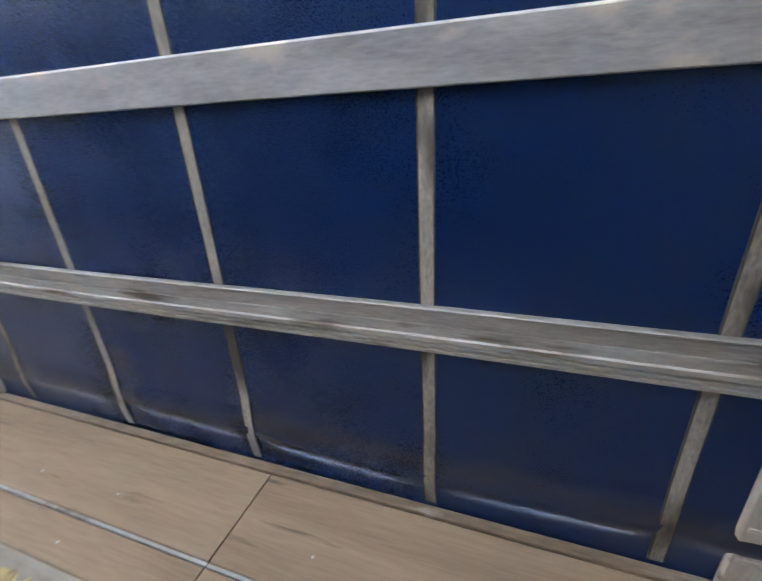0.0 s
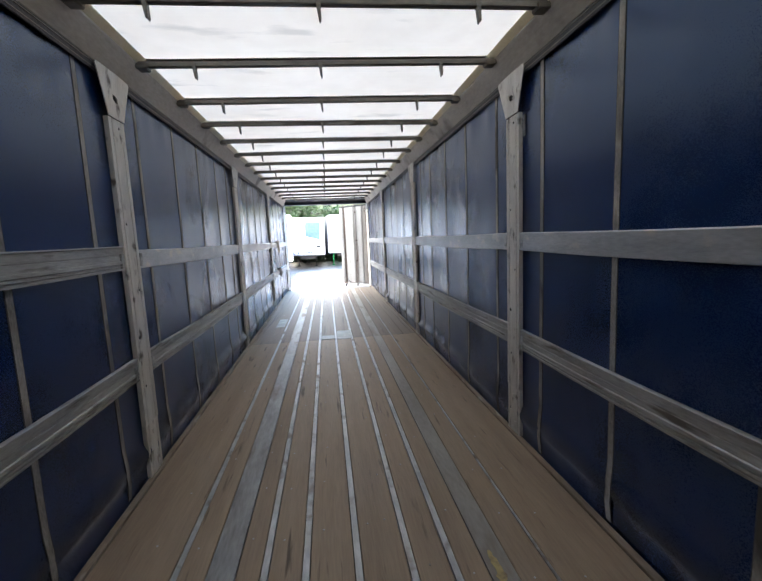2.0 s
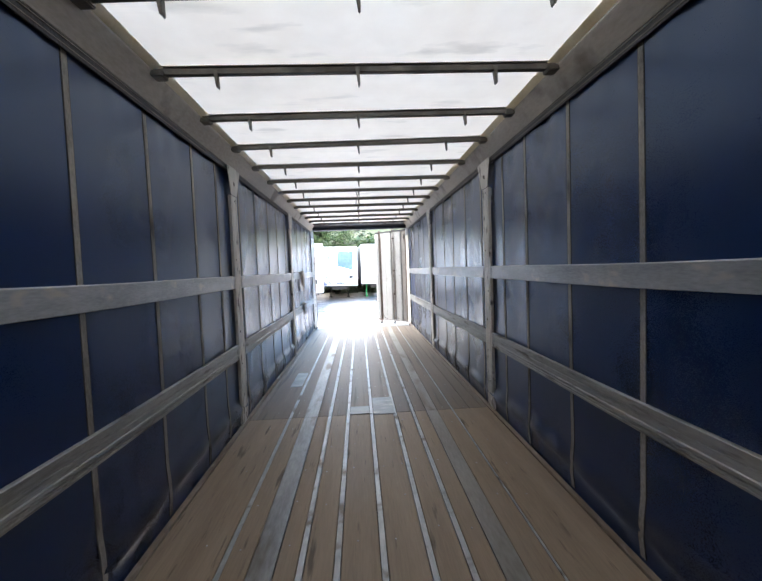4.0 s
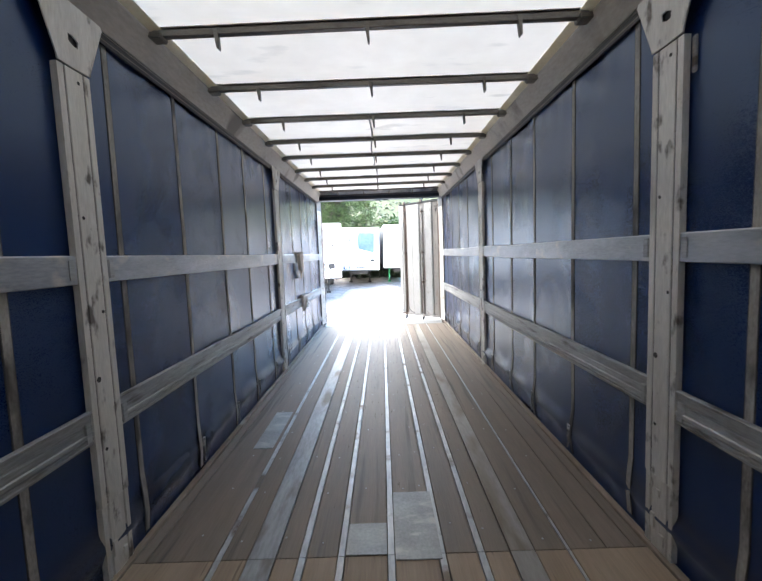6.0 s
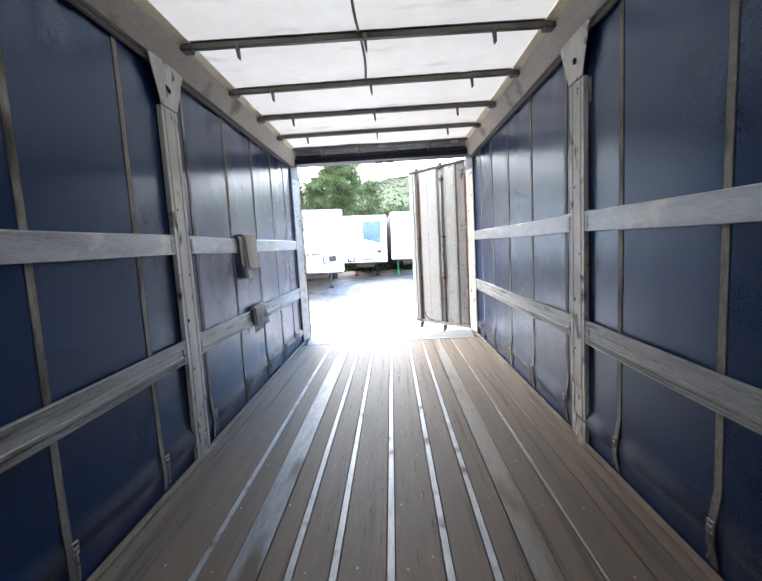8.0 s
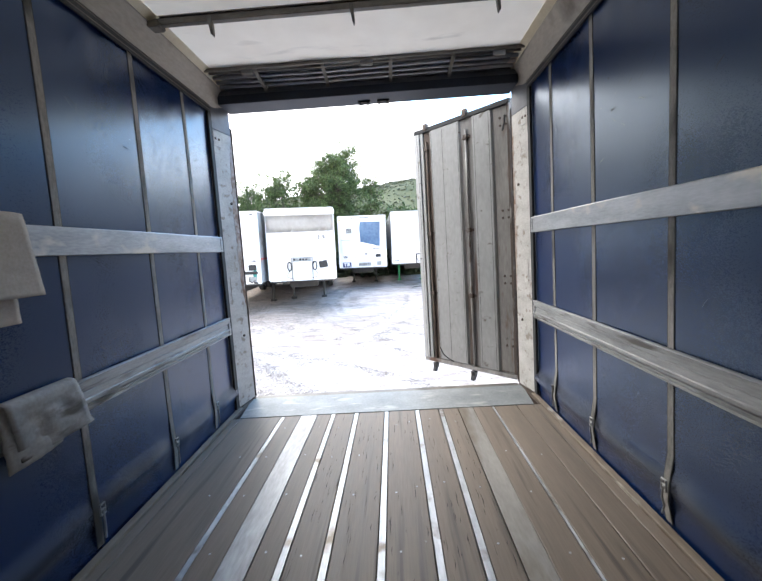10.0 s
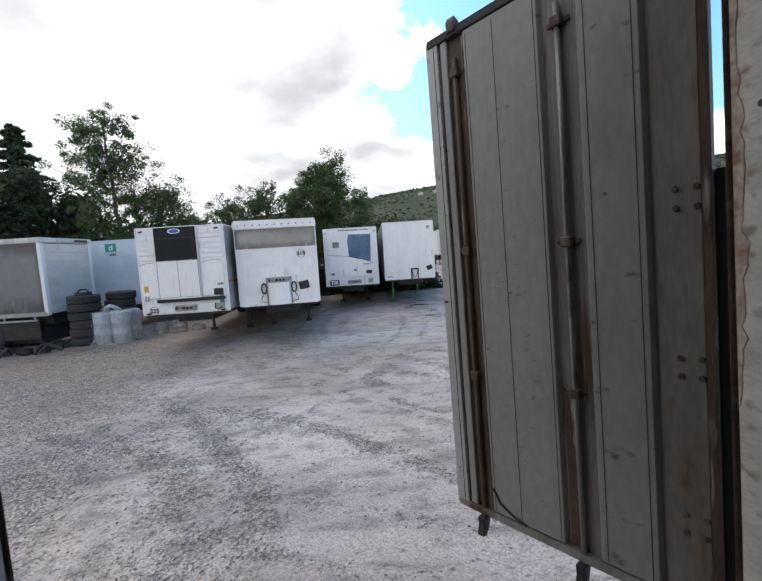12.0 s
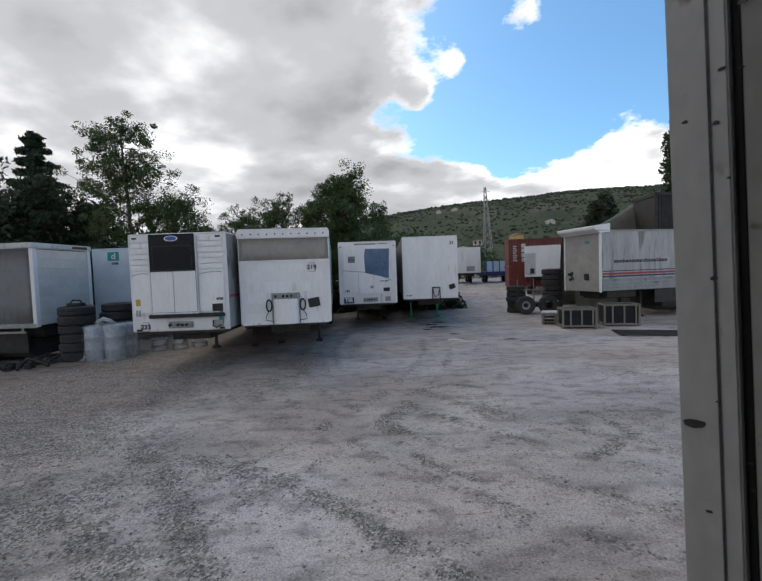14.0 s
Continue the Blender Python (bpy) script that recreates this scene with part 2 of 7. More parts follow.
DOOR_PAINT = surface("grimy_pale_door_paint", (0.222, 0.219, 0.208), (0.335, 0.333, 0.318), scale=1.6, rough=0.40, bump=0.002, stretch=(1, 1, 0.5), fine=30, stain=(0.11, 0.09, 0.075), stain_amount=0.03, stain_scale=12, stain_stretch=(0.7, 1, 1.6))
RUST_DARK = surface("dark_flaking_rust", (0.050, 0.034, 0.026), (0.135, 0.098, 0.074), scale=6, rough=0.75, bump=0.005, stretch=(3, 1, 0.6), fine=40, stain=(0.34, 0.31, 0.275), stain_amount=0.30, stain_scale=9, stain_stretch=(4, 1, 0.45))
HINGE_PAINT = surface("brown_stained_hinge_paint", (0.155, 0.140, 0.122), (0.265, 0.248, 0.222), scale=3, rough=0.6, bump=0.003, stretch=(2, 1, 0.5), fine=30, stain=(0.115, 0.057, 0.03), stain_amount=0.42, stain_scale=5, stain_stretch=(2, 1, 0.5))
EDGE_BROWN = surface("brown_edge_board", (0.13, 0.098, 0.068), (0.29, 0.235, 0.18), scale=4, rough=0.65, bump=0.003, stretch=(3, 0.4, 3), fine=30, stain=(0.38, 0.35, 0.30), stain_amount=0.25, stain_scale=6, stain_stretch=(2, 0.6, 1))
CRACK = surface("dark_floor_crack", (0.02, 0.016, 0.013), (0.05, 0.04, 0.032), scale=12, rough=0.8, bump=0.0)
LOCK_STEEL = surface("galvanised_lock_rod", (0.16, 0.15, 0.135), (0.34, 0.33, 0.31), scale=5, rough=0.45, metal=0.4, bump=0.003, stretch=(2, 2, 0.5), stain=(0.10, 0.06, 0.04), stain_amount=0.5, stain_scale=5)
DUSTY_STRIP = surface("dusty_wide_strip", (0.20, 0.185, 0.165), (0.34, 0.325, 0.30), scale=2.5, rough=0.45, metal=0.35, bump=0.002, stretch=(2, 0.4, 2), fine=30, stain=(0.16, 0.125, 0.09), stain_amount=0.6, stain_scale=2.2, stain_stretch=(2, 0.5, 1))
DOOR_RUST = surface("rust_streaked_door_paint", (0.125, 0.112, 0.10), (0.255, 0.247, 0.232), scale=4, rough=0.6, bump=0.004, stretch=(4, 1, 0.35), fine=30, stain=(0.085, 0.045, 0.028), stain_amount=0.5, stain_scale=5, stain_stretch=(4, 1, 0.4))
RUSTY = surface("rusty_steel", (0.045, 0.029, 0.021), (0.13, 0.098, 0.078), scale=9, rough=0.7, metal=0.2, bump=0.004, stain=(0.19, 0.175, 0.155), stain_amount=0.4, stain_scale=8)
NAVY_LIP = surface("dark_navy_beam_paint", (0.012, 0.018, 0.034), (0.03, 0.042, 0.07), scale=4, rough=0.5, bump=0.002)
DOOR_EDGE = surface("pale_door_edge_paint", (0.34, 0.34, 0.33), (0.47, 0.47, 0.46), scale=2.5, rough=0.42, bump=0.003, stretch=(1, 1, 0.5), fine=40, stain=(0.16, 0.11, 0.075), stain_amount=0.22, stain_scale=14, stain_stretch=(1, 1, 0.6))
PILLAR = surface("scraped_pillar_paint", (0.36, 0.34, 0.30), (0.58, 0.56, 0.515), scale=3, rough=0.5, metal=0.0, bump=0.005, stretch=(1.5, 1.0, 2.5), fine=40, stain=(0.25, 0.205, 0.16), stain_amount=0.40, stain_scale=10, stain_stretch=(1, 1.2, 1.6))
PILLAR_RUST = surface("rusted_pillar_edge", (0.25, 0.165, 0.11), (0.50, 0.45, 0.40), scale=7, rough=0.6, metal=0.05, bump=0.004, stretch=(2, 2, 1), fine=40, stain=(0.19, 0.095, 0.05), stain_amount=0.7, stain_scale=10, stain_stretch=(1, 1, 1.4))
DARK_BEAM = surface("dark_header_paint", (0.085, 0.09, 0.105), (0.16, 0.165, 0.18), scale=4, rough=0.5, bump=0.002, stretch=(0.5, 2, 2), stain=(0.20, 0.19, 0.18), stain_amount=0.2, stain_scale=6)
PALE_SCUFF = surface("pale_rubbed_vinyl", (0.10, 0.12, 0.155), (0.20, 0.22, 0.25), scale=20, rough=0.6, bump=0.001)
DUST = surface("dusty_scuff", (0.008, 0.012, 0.02), (0.03, 0.036, 0.05), scale=20, rough=0.6, bump=0.001)
CARD = surface("brown_cardboard", (0.40, 0.345, 0.28), (0.53, 0.47, 0.395), scale=3, rough=0.85, bump=0.003, fine=80)
RAG = surface("grey_sheet", (0.27, 0.26, 0.24), (0.44, 0.425, 0.395), scale=5, rough=0.8, bump=0.004, stain=(0.15, 0.14, 0.12), stain_amount=0.35, stain_scale=9, stain_stretch=(1, 0.4, 1.5))
GRAVEL = None
WHITE_BODY = surface("white_trailer_panel", (0.70, 0.69, 0.68), (0.82, 0.815, 0.805), scale=1.5, rough=0.38, bump=0.001, stretch=(1, 1, 0.3), fine=14, stain=(0.60, 0.58, 0.55), stain_amount=0.2, stain_scale=2.0, stain_stretch=(3, 3, 0.4))
WHITE_DIRTY = surface("grubby_white_tarp", (0.42, 0.43, 0.42), (0.60, 0.61, 0.60), scale=1.5, rough=0.5, bump=0.004, stretch=(1, 1, 0.4), fine=10, stain=(0.28, 0.27, 0.25), stain_amount=0.4, stain_scale=1.5, stain_stretch=(2, 2, 0.4))
GREY_TARP = surface("grey_tarp", (0.26, 0.25, 0.235), (0.36, 0.35, 0.33), scale=1.5, rough=0.55, bump=0.006, fine=10)
BEIGE_TARP = surface("pale_grey_tarp", (0.54, 0.505, 0.455), (0.66, 0.63, 0.58), scale=1.5, rough=0.5, bump=0.006, fine=10)
# Grey parts, and white trailer flanks with their shade put into the colour.
GREY_AND_SHADED_SIDE = surface("grey_and_shaded_side", (0.20, 0.21, 0.21), (0.31, 0.32, 0.32), scale=1.5, rough=0.5, bump=0.003, stretch=(1, 1, 0.4), fine=10, stain=(0.14, 0.13, 0.12), stain_amount=0.3, stain_scale=2)
STREAKED_SIDE = surface("rain_streaked_trailer_side", (0.29, 0.29, 0.285), (0.46, 0.46, 0.45), scale=2, rough=0.5, bump=0.003, stretch=(1.5, 1.5, 0.25), fine=9, stain=(0.19, 0.185, 0.175), stain_amount=0.42, stain_scale=1.6, stain_stretch=(2, 2, 0.3))
SLACK_CURTAIN = surface("slack_grey_curtain", (0.34, 0.345, 0.345), (0.43, 0.435, 0.43), scale=0.8, rough=0.5, bump=0.004, fine=8, stain=(0.29, 0.285, 0.275), stain_amount=0.25, stain_scale=1.2)
PALE_BLUE = surface("pale_blue_panel", (0.42, 0.52, 0.60), (0.55, 0.64, 0.71), scale=1.5, rough=0.4, bump=0.002, fine=14)
BLUE_GLASS = surface("smoky_blue_panel", (0.06, 0.11, 0.19), (0.10, 0.17, 0.27), scale=2, rough=0.18, bump=0.0, fine=8)
CHARCOAL = surface("charcoal_grille", (0.008, 0.009, 0.011), (0.02, 0.022, 0.025), scale=5, rough=0.65, spec=0.25, bump=0.003)
DARK_STEEL = surface("dark_chassis_steel", (0.018, 0.018, 0.018), (0.05, 0.045, 0.04), scale=5, rough=0.6, metal=0.3, bump=0.004)
TEAL = surface("teal_sticker", (0.02, 0.22, 0.21), (0.03, 0.30, 0.28), scale=4, rough=0.45, bump=0.0)
LOGO_BLUE = surface("blue_emblem", (0.02, 0.10, 0.35), (0.03, 0.14, 0.42), scale=4, rough=0.35, bump=0.0)
ORANGE = surface("amber_label", (0.55, 0.30, 0.04), (0.62, 0.40, 0.08), scale=4, rough=0.5, bump=0.0)
GREEN_LEG = surface("green_leg_paint", (0.01, 0.22, 0.06), (0.02, 0.33, 0.10), scale=6, rough=0.5, bump=0.002)
RED_STRIPE = surface("red_stripe", (0.30, 0.03, 0.03), (0.40, 0.05, 0.05), scale=4, rough=0.45, bump=0.0)
NAVY = surface("navy_stripe", (0.02, 0.03, 0.10), (0.03, 0.045, 0.14), scale=4, rough=0.45, bump=0.0)
CONTAINER_RED = surface("rust_red_container", (0.12, 0.026, 0.018), (0.18, 0.042, 0.03), scale=2, rough=0.6, bump=0.004, stain=(0.10, 0.04, 0.03), stain_amount=0.4)
TYRE = surface("tyre_rubber", (0.014, 0.014, 0.015), (0.045, 0.044, 0.043), scale=9, rough=0.8, bump=0.004, fine=50)
RIM = surface("pale_wheel_rim", (0.35, 0.35, 0.34), (0.55, 0.55, 0.54), scale=6, rough=0.45, metal=0.3, bump=0.002)
FILM = surface("clear_wrap_film", (0.28, 0.32, 0.36), (0.44, 0.48, 0.52), scale=6, rough=0.22, bump=0.02, fine=25)


def clear_film():
    m = bpy.data.materials.new("thin_clear_film")
    m.use_nodes = True
    nodes, links = m.node_tree.nodes, m.node_tree.links
    bsdf = nodes["Principled BSDF"]
    bsdf.inputs["Base Color"].default_value = (0.45, 0.49, 0.53, 1)
    bsdf.inputs["Roughness"].default_value = 0.2
    clear = nodes.new("ShaderNodeBsdfTransparent")
    n = nodes.new("ShaderNodeTexNoise")
    n.inputs["Scale"].default_value, n.inputs["Detail"].default_value = 7.0, 6.0
    coord = nodes.new("ShaderNodeTexCoord")
    links.new(coord.outputs["Object"], n.inputs["Vector"])
    ramp = nodes.new("ShaderNodeValToRGB")
    ramp.color_ramp.elements[0].position, ramp.color_ramp.elements[1].position = 0.42, 0.62
    ramp.color_ramp.elements[0].color = (0.08, 0.08, 0.08, 1)
    ramp.color_ramp.elements[1].color = (0.42, 0.42, 0.42, 1)
    links.new(n.outputs["Fac"], ramp.inputs["Fac"])
    mx = nodes.new("ShaderNodeMixShader")
    links.new(ramp.outputs["Color"], mx.inputs["Fac"])
    links.new(clear.outputs[0], mx.inputs[1])
    links.new(bsdf.outputs[0], mx.inputs[2])
    links.new(mx.outputs[0], nodes["Material Output"].inputs["Surface"])
    return m


FILM_CLEAR = clear_film()
PALE_WOOD = surface("weathered_crate_wood", (0.12, 0.11, 0.095), (0.25, 0.23, 0.20), scale=5, rough=0.75, bump=0.004, stretch=(0.6, 0.6, 4))
BARK = surface("bark", (0.05, 0.04, 0.03), (0.12, 0.10, 0.075), scale=9, rough=0.9, bump=0.02, stretch=(3, 3, 0.6))
OLIVE_TARP = surface("olive_tarp", (0.13, 0.13, 0.105), (0.20, 0.20, 0.165), scale=2, rough=0.6, bump=0.006)
ROOF_TILE = surface("terracotta", (0.30, 0.12, 0.07), (0.42, 0.19, 0.12), scale=6, rough=0.8)
OCHRE = surface("ochre_plaster", (0.45, 0.33, 0.12), (0.56, 0.42, 0.18), scale=3, rough=0.85)
PLASTER = surface("pale_plaster", (0.50, 0.46, 0.40), (0.62, 0.58, 0.52), scale=3, rough=0.85)
INK = surface("black_lettering", (0.015, 0.015, 0.015), (0.03, 0.03, 0.03), scale=5, rough=0.5, bump=0.0)


def leaf_material(name, dark, light):
    """Leaves: colour varied from leaf to leaf, a little light through each."""
    m = bpy.data.materials.new(name)
    m.use_nodes = True
    nodes, links = m.node_tree.nodes, m.node_tree.links
    bsdf = nodes["Principled BSDF"]
    geo = nodes.new("ShaderNodeNewGeometry")
    ramp = nodes.new("ShaderNodeValToRGB")
    ramp.color_ramp.elements[0].color, ramp.color_ramp.elements[1].color = (*dark, 1), (*light, 1)
    links.new(geo.outputs["Random Per Island"], ramp.inputs["Fac"])
    links.new(ramp.outputs["Color"], bsdf.inputs["Base Color"])
    bsdf.inputs["Roughness"].default_value = 0.6
    tr = nodes.new("ShaderNodeBsdfTranslucent")
    links.new(ramp.outputs["Color"], tr.inputs["Color"])
    mx = nodes.new("ShaderNodeMixShader")
    mx.inputs["Fac"].default_value = 0.3
    links.new(bsdf.outputs[0], mx.inputs[1])
    links.new(tr.outputs[0], mx.inputs[2])
    links.new(mx.outputs[0], nodes["Material Output"].inputs["Surface"])
    return m


LEAF = leaf_material("tree_leaves", (0.038, 0.066, 0.02), (0.11, 0.16, 0.05))
LEAF_DARK = leaf_material("dark_conifer_needles", (0.022, 0.036, 0.018), (0.066, 0.092, 0.042))
LEAF_HEDGE = leaf_material("hedge_leaves", (0.022, 0.045, 0.014), (0.06, 0.105, 0.032))
SHRUB = leaf_material("hillside_shrubs", (0.044, 0.060, 0.031), (0.092, 0.106, 0.056))


def ground_material():
    """Pale crushed-stone yard: dust, coarser gravel drifts and damp patches."""
    m = bpy.data.materials.new("crushed_stone")
    m.use_nodes = True
    nodes, links = m.node_tree.nodes, m.node_tree.links
    bsdf = nodes["Principled BSDF"]
    coord = nodes.new("ShaderNodeTexCoord")

    def tex(scale, detail, kind="ShaderNodeTexNoise", stretch=(1, 1, 1)):
        mp = nodes.new("ShaderNodeMapping")
        mp.inputs["Scale"].default_value = stretch
        links.new(coord.outputs["Object"], mp.inputs["Vector"])
        n = nodes.new(kind)
        n.inputs["Scale"].default_value = scale
        if kind == "ShaderNodeTexNoise":
            n.inputs["Detail"].default_value = detail
        links.new(mp.outputs[0], n.inputs["Vector"])
        return n

    def ramp(value, p0, c0, p1, c1):
        r = nodes.new("ShaderNodeValToRGB")
        e = r.color_ramp.elements
        e[0].position, e[0].color, e[1].position, e[1].color = p0, (*c0, 1), p1, (*c1, 1)
        links.new(value, r.inputs["Fac"])
        return r.outputs["Color"]

    def mixed(fac, a, b, kind="MIX"):
        n = nodes.new("ShaderNodeMixRGB")
        n.blend_type = kind
        if isinstance(fac, float):
            n.inputs["Fac"].default_value = fac
        else:
            links.new(fac, n.inputs["Fac"])
        links.new(a, n.inputs["Color1"])
        links.new(b, n.inputs["Color2"])
        return n.outputs["Color"]

    dust = ramp(tex(0.35, 8).outputs["Fac"], 0.34, (0.41, 0.351, 0.309), 0.66, (0.55, 0.485, 0.438))
    cells = tex(34.0, 2, "ShaderNodeTexVoronoi")
    stones = ramp(cells.outputs["Color"], 0.25, (0.140, 0.122, 0.107), 0.75, (0.49, 0.435, 0.385))
    track = nodes.new("ShaderNodeAttribute")
    track.attribute_name = "track"
    rough_mask = nodes.new("ShaderNodeMath")
    rough_mask.operation, rough_mask.use_clamp = "MULTIPLY_ADD", True
    links.new(track.outputs["Fac"], rough_mask.inputs[0])
    rough_mask.inputs[1].default_value = 1.15
    clump = nodes.new("ShaderNodeMath")
    clump.operation = "MULTIPLY_ADD"
    links.new(tex(8.0, 7).outputs["Fac"], clump.inputs[0])
    clump.inputs[1].default_value, clump.inputs[2].default_value = 1.5, -0.75
    links.new(clump.outputs[0], rough_mask.inputs[2])
    cover = ramp(rough_mask.outputs[0], 0.22, (0, 0, 0), 0.55, (0.92, 0.92, 0.92))
    base = mixed(cover, dust, stones)
    streak = ramp(tex(1.1, 7, stretch=(0.45, 1.0, 1)).outputs["Fac"], 0.34, (0.80, 0.80, 0.805), 0.58, (1.07, 1.065, 1.06))
    base = mixed(1.0, base, streak, "MULTIPLY")
    soil = nodes.new("ShaderNodeAttribute")
    soil.attribute_name = "soil"
    brown = nodes.new("ShaderNodeRGB")
    brown.outputs[0].default_value = (0.24, 0.185, 0.145, 1)
    part_soil = nodes.new("ShaderNodeMath")
    part_soil.operation = "MULTIPLY"
    links.new(soil.outputs["Fac"], part_soil.inputs[0])
    part_soil.inputs[1].default_value = 0.7
    base = mixed(part_soil.outputs[0], base, brown.outputs[0])
    grit = ramp(tex(46, 8).outputs["Fac"], 0.34, (0.62, 0.62, 0.62), 0.64, (1.12, 1.12, 1.12))
    base = mixed(1.0, base, grit, "MULTIPLY")
    # single stones pressed into the dust
    pressed = tex(19.0, 2, "ShaderNodeTexVoronoi")
    stone_edge = ramp(pressed.outputs["Distance"], 0.24, (1, 1, 1), 0.34, (0, 0, 0))
    tones = ramp(pressed.outputs["Color"], 0.25, (0.40, 0.39, 0.38), 0.75, (1.15, 1.13, 1.1))
    sparse = ramp(tex(2.3, 6).outputs["Fac"], 0.50, (0, 0, 0), 0.64, (0.9, 0.9, 0.9))
    base = mixed(mixed(1.0, stone_edge, sparse, "MULTIPLY"), base, mixed(1.0, base, tones, "MULTIPLY"))
    mottle = ramp(tex(3.6, 9, stretch=(0.55, 1.0, 1)).outputs["Fac"], 0.34, (0.66, 0.655, 0.65), 0.50, (1.04, 1.04, 1.04))
    base = mixed(1.0, base, mottle, "MULTIPLY")
    flecks = ramp(tex(13, 6, stretch=(0.7, 1.0, 1)).outputs["Fac"], 0.30, (0.5, 0.5, 0.5), 0.40, (1, 1, 1))
    base = mixed(1.0, base, flecks, "MULTIPLY")
    damp = ramp(tex(0.28, 5, stretch=(1, 1.5, 1)).outputs["Fac"], 0.60, (1, 1, 1), 0.70, (0.62, 0.61, 0.61))
    base = mixed(1.0, base, damp, "MULTIPLY")
    warm = ramp(tex(0.16, 3).outputs["Fac"], 0.40, (0.965, 0.985, 1.03), 0.62, (1.0, 0.945, 0.89))
    base = mixed(1.0, base, warm, "MULTIPLY")
    links.new(base, bsdf.inputs["Base Color"])
    bsdf.inputs["Roughness"].default_value = 0.85
    b = nodes.new("ShaderNodeBump")
    b.inputs["Strength"].default_value, b.inputs["Distance"].default_value = 0.7, 0.02
    lift = nodes.new("ShaderNodeMath")
    lift.operation = "MULTIPLY"
    links.new(cells.outputs["Distance"], lift.inputs[0])
    links.new(rough_mask.outputs[0], lift.inputs[1])
    links.new(lift.outputs[0], b.inputs["Height"])
    b2 = nodes.new("ShaderNodeBump")
    b2.inputs["Strength"].default_value, b2.inputs["Distance"].default_value = 0.6, 0.04
    links.new(tex(9, 8).outputs["Fac"], b2.inputs["Height"])
    links.new(b.outputs[0], b2.inputs["Normal"])
    links.new(b2.outputs[0], bsdf.inputs["Normal"])
    return m


GRAVEL = ground_material()


def water_material():
    m = bpy.data.materials.new("shallow_puddle_water")
    m.use_nodes = True
    bsdf = m.node_tree.nodes["Principled BSDF"]
    bsdf.inputs["Base Color"].default_value = (0.10, 0.10, 0.095, 1)
    bsdf.inputs["Roughness"].default_value = 0.06
    return m


PUDDLE = water_material()

# ---- mesh helpers ----


def box(bm, x0, x1, y0, y1, z0, z1, m=None):
    v = [bm.verts.new((x, y, z)) for z in (z0, z1) for y in (y0, y1) for x in (x0, x1)]
    if m is not None:
        for p in v:
            p.co = m @ p.co
    for f in ((0, 2, 3, 1), (4, 5, 7, 6), (0, 1, 5, 4), (2, 6, 7, 3), (0, 4, 6, 2), (1, 3, 7, 5)):
        bm.faces.new([v[i] for i in f])
    return v


def prism(bm, outline, axis, a, b):
    """Extrudes a closed 2D outline along an axis from a to b; the outline's pair are the other two axes in order."""
    def at(p, t):
        return {"x": (t, p[0], p[1]), "y": (p[0], t, p[1]), "z": (p[0], p[1], t)}[axis]
    lo, hi = [bm.verts.new(at(p, a)) for p in outline], [bm.verts.new(at(p, b)) for p in outline]
    n = len(outline)
    bm.faces.new(lo[::-1])
    bm.faces.new(hi)
    for i in range(n):
        bm.faces.new((lo[i], lo[(i + 1) % n], hi[(i + 1) % n], hi[i]))


def tube(bm, points, radii, sides=8, cap=True):
    """A round bar along points with a radius at each."""
    rings = []
    pts = [Vector(p) for p in points]
    for i, p in enumerate(pts):
        d = (pts[min(i + 1, len(pts) - 1)] - pts[max(i - 1, 0)]).normalized()
        u = d.orthogonal().normalized() if i == 0 else (rings[-1][1] - d * rings[-1][1].dot(d)).normalized()
        w = d.cross(u)
        r = radii[i] if isinstance(radii, (list, tuple)) else radii
        ring = [bm.verts.new(p + (u * math.cos(2 * math.pi * k / sides) + w * math.sin(2 * math.pi * k / sides)) * r) for k in range(sides)]
        rings.append((ring, u))
    for (a, _), (b, _) in zip(rings, rings[1:]):
        for k in range(sides):
            bm.faces.new((a[k], a[(k + 1) % sides], b[(k + 1) % sides], b[k]))
    if cap:
        bm.faces.new(rings[0][0][::-1])
        bm.faces.new(rings[-1][0])


def lathe(bm, profile, sides=28, m=None):
    """Turns (radius, height) pairs round z; a closed profile gives a ring."""
    m = m or Matrix()
    rows = [[bm.verts.new(m @ Vector((r * math.cos(2 * math.pi * k / sides), r * math.sin(2 * math.pi * k / sides), h))) for k in range(sides)] for r, h in profile]
    n = len(rows)
    for i in range(n):
        a, b = rows[i], rows[(i + 1) % n]
        for k in range(sides):
            bm.faces.new((a[k], a[(k + 1) % sides], b[(k + 1) % sides], b[k]))


def soften(bm, width, segments=2):
    bmesh.ops.recalc_face_normals(bm, faces=bm.faces)
    edges = [e for e in bm.edges if len(e.link_faces) == 2 and e.calc_face_angle(0) > 0.6]
    bmesh.ops.bevel(bm, geom=edges, offset=width, segments=segments, affect="EDGES", clamp_overlap=True)


def finish(name, bm, material, smooth=False):
    bmesh.ops.recalc_face_normals(bm, faces=bm.faces)
    me = bpy.data.meshes.new(name)
    bm.to_mesh(me)
    bm.free()
    me.materials.append(material)
    if smooth:
        me.shade_smooth()
    return me


def part(name, bm, material, parent, label="", m=None, smooth=False):
    me = bm if isinstance(bm, bpy.types.Mesh) else finish(name, bm, material, smooth)
    ob = new(name, me)
    ob.parent = parent
    if m is not None:
        ob.matrix_basis = m
    if label:
        ob["label"] = label
    return ob


def thing(name, m, label, category, group="", kind=""):
    ob = new(name)
    ob.empty_display_size = 0.1
    ob.matrix_basis = m
    return tagged(ob, label, category, group, kind)


